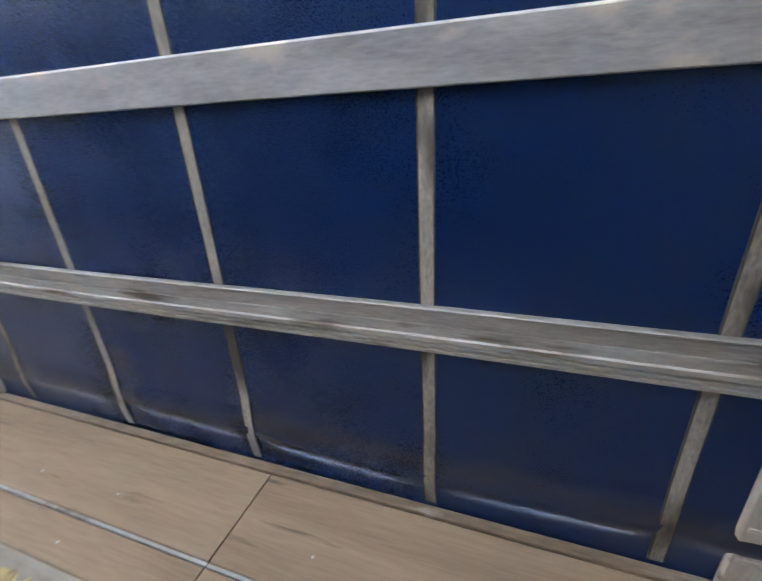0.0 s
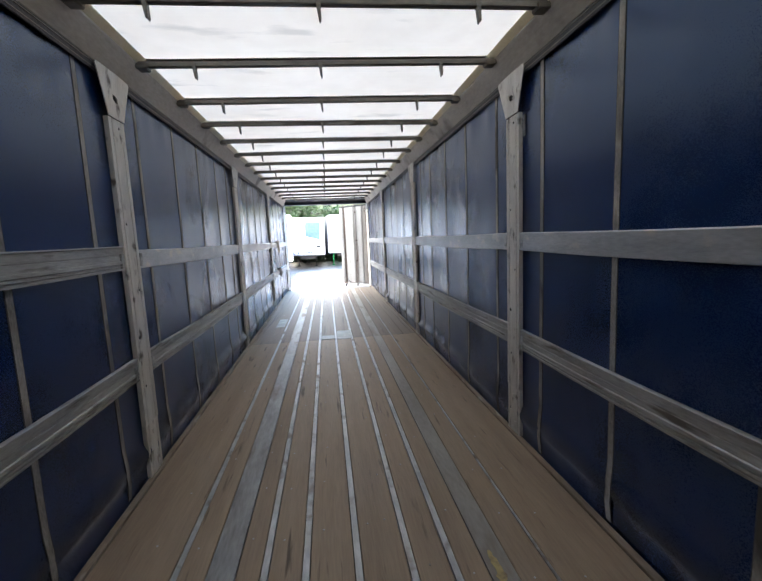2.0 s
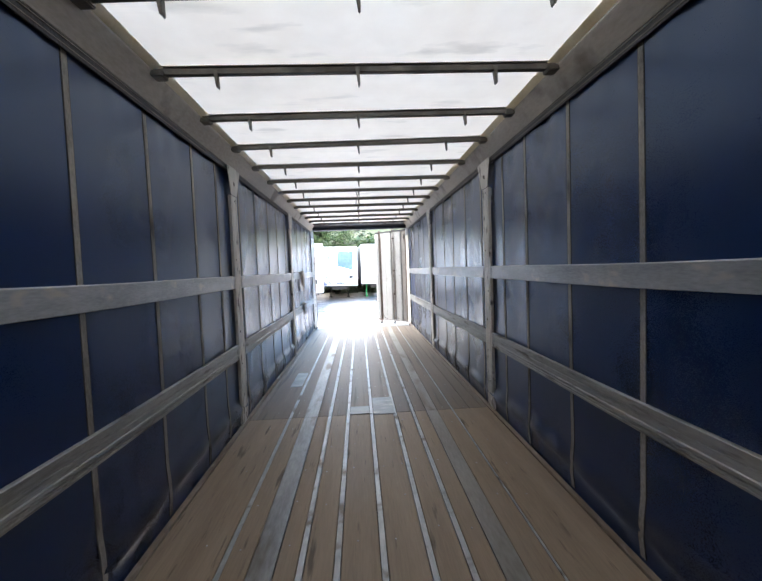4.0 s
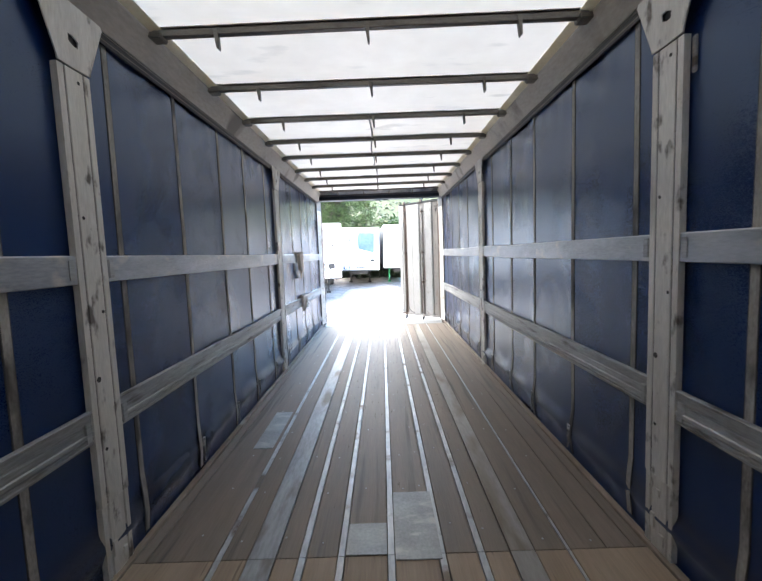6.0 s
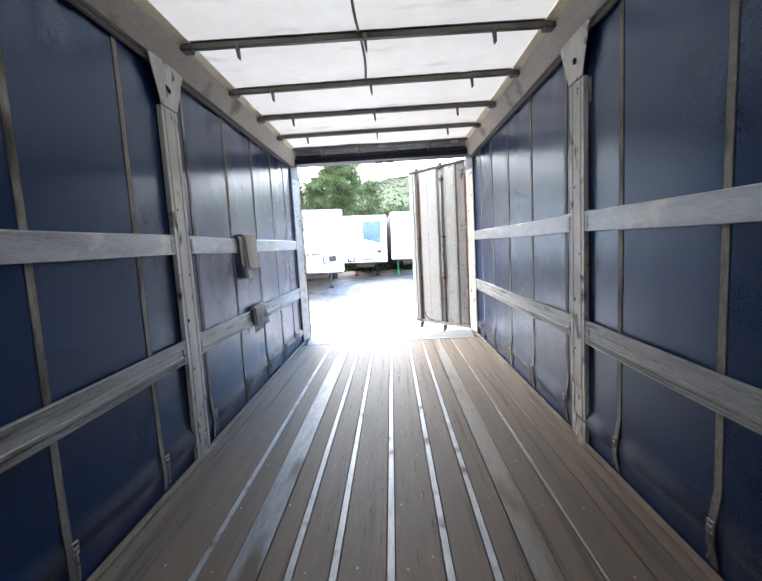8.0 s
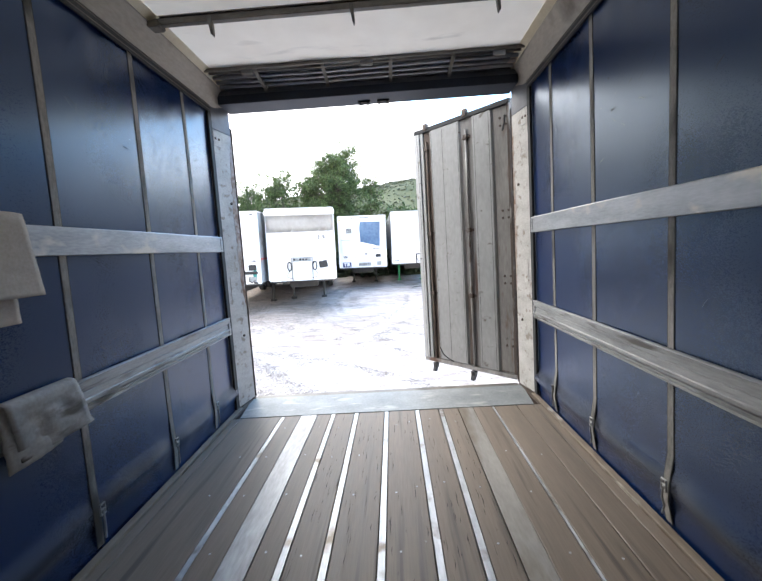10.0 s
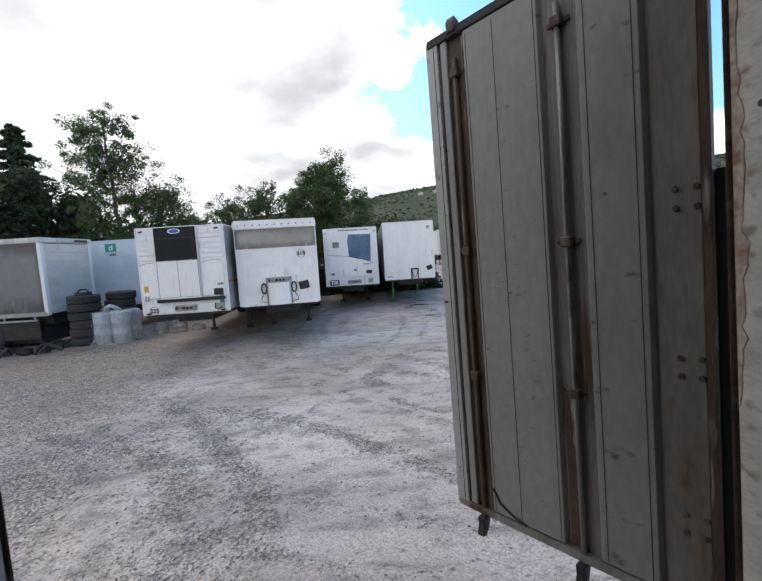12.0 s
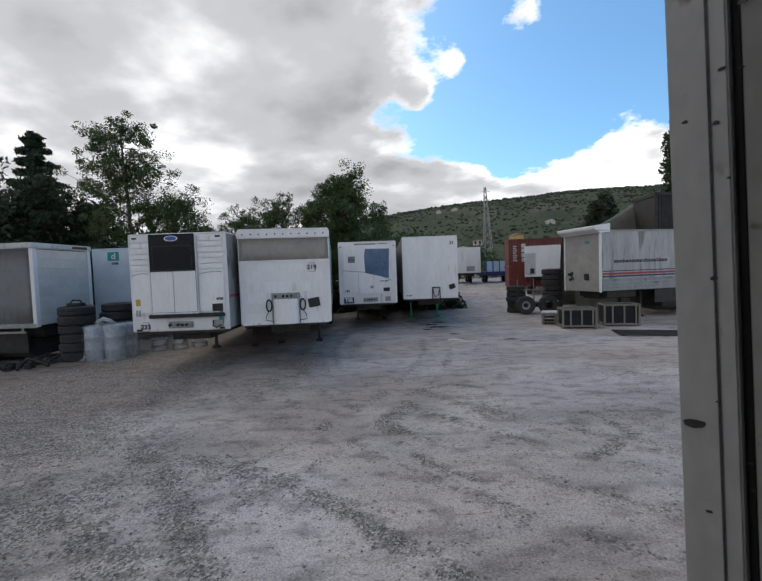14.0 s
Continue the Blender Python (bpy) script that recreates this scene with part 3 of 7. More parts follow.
def solid(name, bm, material, label, category="", group="", kind="", m=None, smooth=False):
    ob = new(name, finish(name, bm, material, smooth))
    if m is not None:
        ob.matrix_basis = m
    return tagged(ob, label, category, group, kind)


def one_box(x0, x1, y0, y1, z0, z1, bevel=0.0, m=None):
    bm = bmesh.new()
    box(bm, x0, x1, y0, y1, z0, z1, m)
    if bevel:
        soften(bm, bevel)
    return bm


def lettering(text, size, material, parent, m, name="lettering"):
    cu = bpy.data.curves.new(name, "FONT")
    cu.body, cu.size, cu.extrude, cu.align_x, cu.align_y = text, size, 0.003, "CENTER", "CENTER"
    cu.offset = size * 0.035
    tmp = new(name, cu)
    me = bpy.data.meshes.new_from_object(tmp.evaluated_get(bpy.context.evaluated_depsgraph_get()))
    bpy.data.objects.remove(tmp)
    me.materials.clear()
    me.materials.append(material)
    return part(name, me, material, parent, "", m)


def raw(name, verts, faces, material):
    me = bpy.data.meshes.new(name)
    me.from_pydata(verts, [], faces)
    me.materials.append(material)
    me.update()
    return me

# ---- the cargo space ----
FRONT, REAR = 0.95, 14.665
POSTS_Y = (4.58, 7.866, 11.185)
STRAPS_Y = (1.45, 2.14, 2.86, 3.57, 4.235, 4.905, 5.60, 6.265, 6.93, 7.44, 8.11, 8.77, 9.46, 10.06, 10.74, 11.40, 12.08, 12.75, 13.41, 13.99)
CURTAIN_X = 1.275
BOW_STEP = 0.73
# each sliding bow by its place along the roof and how far its left end lags
BOWS = [(1.12, 0.0), (1.85, 0.02), (2.58, -0.02), (3.31, 0.01), (4.04, 0.03), (4.76, 0.07), (5.51, 0.055), (6.21, 0.0), (6.92, 0.02), (7.62, 0.07), (8.39, 0.012), (9.15, -0.005), (9.885, -0.012), (10.60, -0.015), (11.32, -0.025), (12.07, 0.02), (12.79, 0.0), (13.495, 0.01)]
BOWS_Y = [y for y, _ in BOWS]
STRIPS = [("narrow", -0.41, 0.030), ("narrow", -0.225, 0.030), ("narrow", 0.012, 0.030), ("narrow", 0.252, 0.030), ("narrow", 0.437, 0.030),
          ("wide", -0.605, 0.128), ("wide", 0.632, 0.112), ("thin", -0.815, 0.026), ("thin", 0.85, 0.012)]


def floor_base():
    bm = one_box(-1.24, 1.24, FRONT - 0.05, REAR, -0.16, -0.03)
    return solid("floor", bm, DARK_STEEL, "worn brown plywood cargo floor with steel strips let in", "floor", kind="structure")


def curtain_x(side, y, z):
    near = min(abs(y - s) for s in STRAPS_Y)
    billow = 0.004 * math.sin(min(near, 0.35) / 0.35 * math.pi / 2) * (1 if z > 0.2 else 0.4)
    free = min(near, 0.15) / 0.15
    wave = (0.0028 * noise.noise((y * 1.3, z * 0.5, 3.1 * side)) + 0.0008 * noise.noise((y * 4, z * 2.2, 7.7 * side))) * free
    hem = 0.030 * (0.35 + 0.65 * free) * math.exp(-((z - 0.17 - 0.02 * math.sin(y * 2.1)) / 0.05) ** 2)
    fold = 0.014 * free * noise.noise((y * 6, 0.4, side)) * max(0, (z - 2.2) / 0.3)
    pucker = 0.005 * noise.noise((y * 7.0, z * 16.0, 5.0 * side)) * math.exp(-((z - 0.12) / 0.10) ** 2) * (1.0 if y > 7.5 else 0.5)
    return side * (CURTAIN_X + billow + wave + fold - hem + pucker)


def curtain(side):
    """A tensioned side curtain: faint vertical billows between straps and a bulge along the lower hem."""
    bm = bmesh.new()
    ny = 400
    levels = [-0.12 + 0.03 * k for k in range(16)] + [0.33 + 2.21 * (k + 1) / 34 for k in range(34)]
    nz = len(levels) - 1
    grid = []
    for i in range(ny + 1):
        y = FRONT + (REAR - 0.262 - FRONT) * i / ny
        row = []
        for k in range(nz + 1):
            z = levels[k]
            row.append(bm.verts.new((curtain_x(side, y, z), y, z)))
        grid.append(row)
    for i in range(ny):
        for k in range(nz):
            bm.faces.new((grid[i][k], grid[i + 1][k], grid[i + 1][k + 1], grid[i][k + 1]))
    bmesh.ops.recalc_face_normals(bm, faces=bm.faces)
    bmesh.ops.solidify(bm, geom=list(bm.faces), thickness=0.004)
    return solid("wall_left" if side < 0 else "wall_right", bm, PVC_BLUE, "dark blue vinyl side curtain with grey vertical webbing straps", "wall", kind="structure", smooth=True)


def strap_mesh(seed, slack):
    """One webbing strap, slightly uneven, in front of the curtain."""
    rng = random.Random(seed)
    bm = bmesh.new()
    ph = rng.uniform(0, 6)
    rows = []
    for k in range(25):
        z = 0.02 + 2.45 * k / 24
        dy = 0.004 * math.sin(z * 2.2 + ph)
        kick = slack * max(0.0, 1 - abs(z - 0.15) / 0.15)
        ring = [(0.003, -0.0235), (0.0, -0.0225), (-0.0008, -0.0180), (-0.0008, 0.0180), (0.0, 0.0225), (0.003, 0.0235)]
        rows.append([bm.verts.new((x - kick - 0.012 * math.exp(-((z - 0.17) / 0.07) ** 2) * (slack < 0.01), dy + kick * 0.9 + w, z)) for x, w in ring])
    for a, b in zip(rows, rows[1:]):
        for i in range(6):
            j = (i + 1) % 6
            bm.faces.new((a[i], a[j], b[j], b[i])).material_index = 0 if i == 2 else 1
    bm.faces.new(rows[0])
    bm.faces.new(rows[-1][::-1])
    me = finish("strap", bm, WEBBING)
    me.materials.append(WEB_EDGE)
    return me


def buckle_mesh():
    bm = bmesh.new()
    for a, b in ((-0.017, -0.012), (0.012, 0.017)):
        box(bm, -0.010, -0.002, a, b, 0.0, 0.05)
    for a, b in ((-0.003, 0.003), (0.045, 0.051), (0.022, 0.027)):
        box(bm, -0.011, -0.001, -0.0165, 0.0165, a, b)
    soften(bm, 0.0015, 1)
    tube(bm, [(-0.008, 0.0, 0.02), (-0.012, 0.004, -0.03), (-0.006, -0.003, -0.07), (-0.010, 0.006, -0.11)], 0.005, 6)
    return finish("buckle", bm, ALU_DULL)


floor = floor_base()
wall_left, wall_right = curtain(-1), curtain(1)
straps, slack_straps, buckle = [strap_mesh(i, 0.004) for i in range(4)], [strap_mesh(i, 0.019) for i in range(4)], buckle_mesh()
for w, side in ((wall_left, -1), (wall_right, 1)):
    flip = Matrix() if side > 0 else Matrix.Rotation(math.pi, 4, "Z")
    for i, y in enumerate(STRAPS_Y):
        if min(abs(y - p) for p in (*POSTS_Y, 14.40)) < 0.08:
            continue
        part("strap", (slack_straps if y > 8.5 else straps)[(i + (side > 0)) % 4], WEBBING, w, m=Matrix.Translation((side * (CURTAIN_X - 0.006), y + 0.008, 0)) @ flip)
        if y > 8.5:
            part("buckle", buckle, ALU_DULL, w, m=Matrix.Translation((side * (CURTAIN_X - 0.028), y + 0.004 * (i % 3), 0.17)) @ flip)

# scuffs rubbed into the vinyl near the door, dark ones and pale ones
for w, side in ((wall_left, -1), (wall_right, 1)):
    rng = random.Random(30 + side)
    for material, count, label in ((DUST, 70, "dark scuffs on the vinyl"), (PALE_SCUFF, 80, "pale rubbed scratches on the vinyl")):
        bm = bmesh.new()
        for _ in range(count):
            y, z = 14.28 - abs(rng.gauss(0, 0.6)), rng.choice((rng.gauss(1.93, 0.12), rng.gauss(1.95, 0.10), rng.gauss(1.95, 0.14), rng.uniform(0.35, 1.3)))
            if min(abs(y - s) for s in STRAPS_Y) < 0.05:
                continue
            a, l, h = rng.gauss(0.75, 0.35) * rng.choice((1, 1, 1, -1.6)), rng.uniform(0.012, 0.07), rng.uniform(0.0008, 0.003)
            lo, hi = [], []
            for t in (0.0, 0.3, 0.65, 1.0):
                yy, zz = y - l * t * math.cos(a), z + l * t * math.sin(a) + 0.004 * math.sin(5 * t + y)
                hh = h * math.sin(math.pi * (0.12 + 0.76 * t))
                x = curtain_x(side, yy, zz) - side * 0.0062
                lo.append(bm.verts.new((x, yy, zz - hh)))
                hi.append(bm.verts.new((x, yy, zz + hh)))
            for k in range(3):
                bm.faces.new((lo[k], lo[k + 1], hi[k + 1], hi[k]))
        bmesh.ops.solidify(bm, geom=list(bm.faces), thickness=0.001)
        tagged(part("scuff_marks", bm, material, w, label), kind="stuff")

# closing wall behind the camera, never seen; dark brown to cut bounced light
bm = one_box(-1.29, 1.29, FRONT - 0.05, FRONT, -0.03, 2.7)
solid("wall_front", bm, WOOD_DARK, "plain unseen front bulkhead, brown plywood chosen to cut bounced light", "wall", kind="structure")


def roof_sheet():
    """The roof tarp: a sheet that sags a little between the bows, with creases."""
    bm = bmesh.new()
    nx, ny = 40, 380
    grid = []
    for j in range(ny + 1):
        y = FRONT + (14.17 - FRONT) * j / ny
        k = (y - BOWS_Y[0]) / BOW_STEP
        sag = 0.014 * math.sin(math.pi * (k % 1.0)) ** 2
        row = []
        for i in range(nx + 1):
            x = -1.12 + 2.24 * i / nx
            crease = 0.010 * noise.noise((x * 2.0, y * 1.6, 1.0)) + 0.006 * noise.noise((x * 6.0, y * 3.0, 4.0)) * (1.8 if y > 9.0 else 0.6)
            row.append(bm.verts.new((x, y, 2.672 - sag * (1 - (x / 1.12) ** 4) + crease * (1 - (x / 1.12) ** 6))))
        grid.append(row)
    for j in range(ny):
        for i in range(nx):
            bm.faces.new((grid[j][i], grid[j][i + 1], grid[j + 1][i + 1], grid[j + 1][i]))
    return solid("ceiling", bm, ROOF_PVC, "white translucent vinyl roof tarp lit by the sky", "ceiling", kind="structure", smooth=True)


roof_sheet()
for side in (-1, 1):
    bm = bmesh.new()
    prism(bm, [(side * x, z) for x, z in ((1.121, 2.6725), (1.170, 2.644), (1.170, 2.648), (1.121, 2.6765))], "y", FRONT, REAR - 0.2)
    solid("trim_left" if side < 0 else "trim_right", bm, CREAM, "cream webbing band along the roof edge", "trim", kind="structure")
    rail = [(1.168, 2.650), (1.168, 2.634), (1.175, 2.622), (1.240, 2.520), (1.246, 2.508), (1.262, 2.508), (1.262, 2.478), (1.30, 2.478), (1.30, 2.71), (1.176, 2.71), (1.176, 2.655)]
    bm = bmesh.new()
    prism(bm, [(side * x, z) for x, z in rail], "y", FRONT, REAR)
    soften(bm, 0.003, 1)
    ob = solid("roof_rail_left" if side < 0 else "roof_rail_right", bm, RAIL_GREY, "dusty grey aluminium roof rail over the side curtain", "rail", kind="structure")
    bm = bmesh.new()
    box(bm, *sorted((side * 1.250, side * 1.2615)), FRONT, REAR - 0.245, 2.452, 2.513)
    part("curtain_track", bm, DARK_GAP, ob, "dark roller track under the rail")
    for x0, z0 in ((1.2455, 2.493), (1.2475, 2.466)):
        part("track_lip", one_box(*sorted((side * x0, side * 1.2495)), FRONT, REAR - 0.245, z0, z0 + 0.006), BOW_STEEL, ob)
    bm = bmesh.new()
    box(bm, *sorted((side * 1.222, side * 1.262)), FRONT, REAR - 0.243, -0.10, 0.012)
    soften(bm, 0.003, 1)
    solid("baseboard_left" if side < 0 else "baseboard_right", bm, EDGE_BROWN, "brown worn edge board along the floor", "rail", kind="structure")


def side_post(y, side):
    """A sliding curtain post: grooved channel, tapered head plate with a slot, and a folded foot."""
    m = Matrix.Translation((side * 1.24, y, 0)) @ (Matrix() if side > 0 else Matrix.Rotation(math.pi, 4, "Z"))
    p = thing("curtain_post", m, "scuffed grey metal curtain post with a tapered head plate", "post", "curtain posts")
    outline = [(0.0, -0.093), (0.0, -0.060), (0.006, -0.058), (0.006, -0.051), (0.0, -0.049), (0.0, 0.049), (0.006, 0.051), (0.006, 0.058), (0.0, 0.060), (0.0, 0.093), (0.028, 0.093), (0.028, -0.093)]
    bm = bmesh.new()
    prism(bm, outline, "z", 0.355, 2.236)
    part("channel", bm, POST_PAINT, p)
    # Dark strips in the grooves carry their shade as colour.
    for gy in (-0.0545, 0.0545):
        part("groove", one_box(0.0035, 0.0068, gy - 0.0035, gy + 0.0035, 0.357, 2.232), DARK_GAP, p, "groove in the post, filled dark for its shade")
    bm = bmesh.new()
    foot = [(0.004, -0.090), (0.004, -0.066), (0.012, -0.064), (0.012, -0.054), (0.004, -0.050), (0.004, 0.046), (0.012, 0.048), (0.012, 0.06), (0.004, 0.064), (0.004, 0.092), (0.030, 0.092), (0.030, -0.090)]
    prism(bm, foot, "z", 0.012, 0.352)
    for yy, zz, hh in ((-0.03, 0.05, 0.05), (0.035, 0.10, 0.07), (0.0, 0.27, 0.03)):
        box(bm, -0.004, 0.006, yy - 0.012, yy + 0.012, zz, zz + hh)
    part("foot", bm, POST_PAINT, p, "dented folded foot of the post")
    # head plate with an oval slot
    bm = bmesh.new()
    outer = [(-0.093, 2.243), (-0.098, 2.262), (-0.190, 2.485), (-0.182, 2.500), (0.0, 2.504), (0.186, 2.500), (0.194, 2.485), (0.098, 2.262), (0.093, 2.243), (0.0, 2.240)]
    angles = [math.atan2(z - 2.352, yy) for yy, z in outer]
    hole = [(0.036 * math.cos(a), 2.352 + 0.021 * math.sin(a) + 0.22 * 0.036 * math.cos(a)) for a in angles]
    rings = []
    for dx in (-0.006, 0.0):
        rings.append(([bm.verts.new((dx - 0.03 * (z - 2.235), yy, z)) for yy, z in outer], [bm.verts.new((dx - 0.03 * (z - 2.235), yy, z)) for yy, z in hole]))
    n = len(outer)
    for o, h in rings:
        for i in range(n):
            bm.faces.new((o[i], o[(i + 1) % n], h[(i + 1) % n], h[i]))
    for i in range(n):
        bm.faces.new((rings[0][0][i], rings[0][0][(i + 1) % n], rings[1][0][(i + 1) % n], rings[1][0][i]))
        bm.faces.new((rings[0][1][i], rings[0][1][(i + 1) % n], rings[1][1][(i + 1) % n], rings[1][1][i]))
    part("head_plate", bm, POST_PAINT, p)
    # Dark plate behind the slot stands in for the shade inside it.
    part("slot_shadow", one_box(0.003, 0.007, -0.06, 0.06, 2.30, 2.40), DARK_GAP, p, "dark plate giving the slot its shade")
    part("joint_gap", one_box(0.004, 0.010, -0.085, 0.085, 2.233, 2.248), DARK_GAP, p, "dark slit under the head plate")
    for yy, z in ((0.035, 0.918), (-0.02, 2.19), (0.03, 1.62), (-0.035, 1.21), (0.03, 0.60)):
        bm = bmesh.new()
        tube(bm, [(-0.0015, yy, z), (0.004, yy, z)], 0.013 if z == 0.918 else 0.008, 10)
        part("bolt_hole", bm, BLACK, p)
    # lock handle box on the curtain side of the post
    bm = one_box(0.024, 0.034, -0.128, -0.102, 2.08, 2.22, 0.004)
    part("latch", bm, ALU_DULL, p)
    return p


for y in POSTS_Y:
    for side in (-1, 1):
        side_post(y, side)
for side in (-1, 1):
    p = thing("corner_post", Matrix.Translation((side * 1.25, 1.135, 0)), "scuffed pale front corner post behind the slats", "post", "front corner posts")
    bm = bmesh.new()
    prism(bm, [(side * x, y) for x, y in ((0.0, -0.18), (0.0, 0.172), (0.006, 0.182), (0.014, 0.182), (0.014, -0.18))], "z", 0.0125, 2.46)
    part("panel", bm, POST_PAINT, p)
    for z in (0.12, 0.24, 0.36, 0.5):
        part("rivet_rib", one_box(*sorted((side * -0.004, side * 0.001)), 0.06, 0.165, z, z + 0.018, 0.002), POST_PAINT, p)

FLAT = [(0.0, 0.0), (0.0, 0.112), (0.004, 0.118), (0.022, 0.118), (0.022, -0.003), (0.004, -0.003)]
RIBBED = [(0.004, 0.0), (0.004, 0.010), (0.010, 0.013), (0.010, 0.016), (0.003, 0.019), (0.003, 0.027), (0.010, 0.030), (0.010, 0.033), (0.0, 0.037), (0.0, 0.051), (0.006, 0.055), (0.007, 0.086), (0.011, 0.088), (0.011, 0.091), (0.007, 0.093), (0.006, 0.131), (0.0, 0.135), (0.0, 0.139), (0.004, 0.142), (0.024, 0.142), (0.024, -0.002)]


def slat(side, y0, y1, z0, z1, ribbed):
    """A removable side rail between two posts; z0 and z1 are its lower edge at either end."""
    m = Matrix.Translation((side * 1.243, y0, z0))
    kind = "ribbed" if ribbed else "flat"
    bm = bmesh.new()
    n = 24
    prof = RIBBED if ribbed else FLAT
    rows = []
    for i in range(n + 1):
        t = i / n
        bow = 0.006 * math.sin(math.pi * t) + 0.002 * math.sin(9 * t + y0)
        rows.append([bm.verts.new((side * (x + 0.004 * math.sin(5 * t + z0)), (y1 - y0) * t, z + (z1 - z0) * t - bow)) for x, z in prof])
    for a, b in zip(rows, rows[1:]):
        for k in range(len(prof)):
            bm.faces.new((a[k], a[(k + 1) % len(prof)], b[(k + 1) % len(prof)], b[k]))
    bm.faces.new(rows[0][::-1])
    bm.faces.new(rows[-1])
    ob = thing("side_slat", m, f"worn {kind} aluminium side slat slotted between posts", "slat", "side slats")
    part("board", bm, ALU_DULL if ribbed else ALU, ob)
    for yy in (0.01, y1 - y0 - 0.045):
        t = yy / (y1 - y0)
        bm = one_box(*sorted((side * -0.003, side * 0.026)), yy, yy + 0.035, z0 * 0 + 0.012 + (z1 - z0) * t, 0.098 + (z1 - z0) * t, 0.003)
        part("end_cap", bm, ALU_DULL, ob)
    return ob


edges = [FRONT, *[v for y in POSTS_Y for v in (y - 0.096, y + 0.096)], 14.385]
for b in range(4):
    y0, y1 = edges[2 * b], edges[2 * b + 1]
    slat(1, y0, y1, 1.345, 1.345, False)
    slat(-1, y0, y1, 1.347 if b == 0 else 1.345, 1.347 if b == 0 else 1.345, b == 0)
    slat(1, y0, y1, 0.657, 0.657, True)
    slat(-1, y0, y1, 0.657, 0.657, True)

# roof bows
bow = thing("roof_bow", Matrix.Translation((0, BOWS_Y[0], 2.62)), "dark steel sliding roof bow with three hanging hooks", "roof bow", "roof bows")
bm = bmesh.new()
prism(bm, [(-0.020, 0.0), (0.020, 0.0), (0.020, 0.034), (0.010, 0.038), (-0.010, 0.038), (-0.020, 0.034)], "x", -1.166, 1.166)
soften(bm, 0.003, 1)
part("bar", bm, BOW_STEEL, bow)
part("top_flange", one_box(-1.11, 1.11, -0.030, 0.030, 0.039, 0.044, 0.001), RAIL_GREY, bow, "pale worn top flange")
for x in (-0.82, -0.014, 0.795):
    bm = bmesh.new()
    prism(bm, [(x - 0.014, 0.030), (x + 0.014, 0.030), (x + 0.013, -0.03), (x + 0.014, -0.070), (x + 0.008, -0.080), (x + 0.001, -0.074), (x - 0.006, -0.03)], "y", -0.027, -0.0205)
    prism(bm, [(x - 0.008, 0.004), (x + 0.011, 0.004), (x + 0.012, -0.03), (x + 0.013, -0.068), (x + 0.008, -0.078), (x + 0.002, -0.072), (x - 0.004, -0.03)], "y", -0.020, 0.012)
    soften(bm, 0.002, 1)
    part("hook", bm, BOW_STEEL, bow)
for x in (-1.140, 1.140):
    bm = one_box(x - 0.035, x + 0.035, -0.04, 0.04, -0.014, 0.02, 0.006)
    part("runner", bm, BOW_STEEL, bow)
for y, lag in BOWS[1:]:
    copy_thing(bow, Matrix.Translation((0, y, 2.62 + 0.004 * math.sin(y * 9))) @ Matrix.Rotation(-lag / 1.6, 4, "Z"))

# spine cable under the rear bows
bm = bmesh.new()
pts = [(-0.045 + 0.012 * math.sin(y * 5), y, 2.655 - 0.02 * math.sin(math.pi * ((y - BOWS_Y[0]) / BOW_STEP % 1))) for y in np.linspace(9.85, 12.05, 40)]
tube(bm, pts, 0.009, 6)
solid("roof_cable", bm, BOW_STEEL, "dark cable run along the middle of the roof bows", "cable")

# ---- rear frame ----


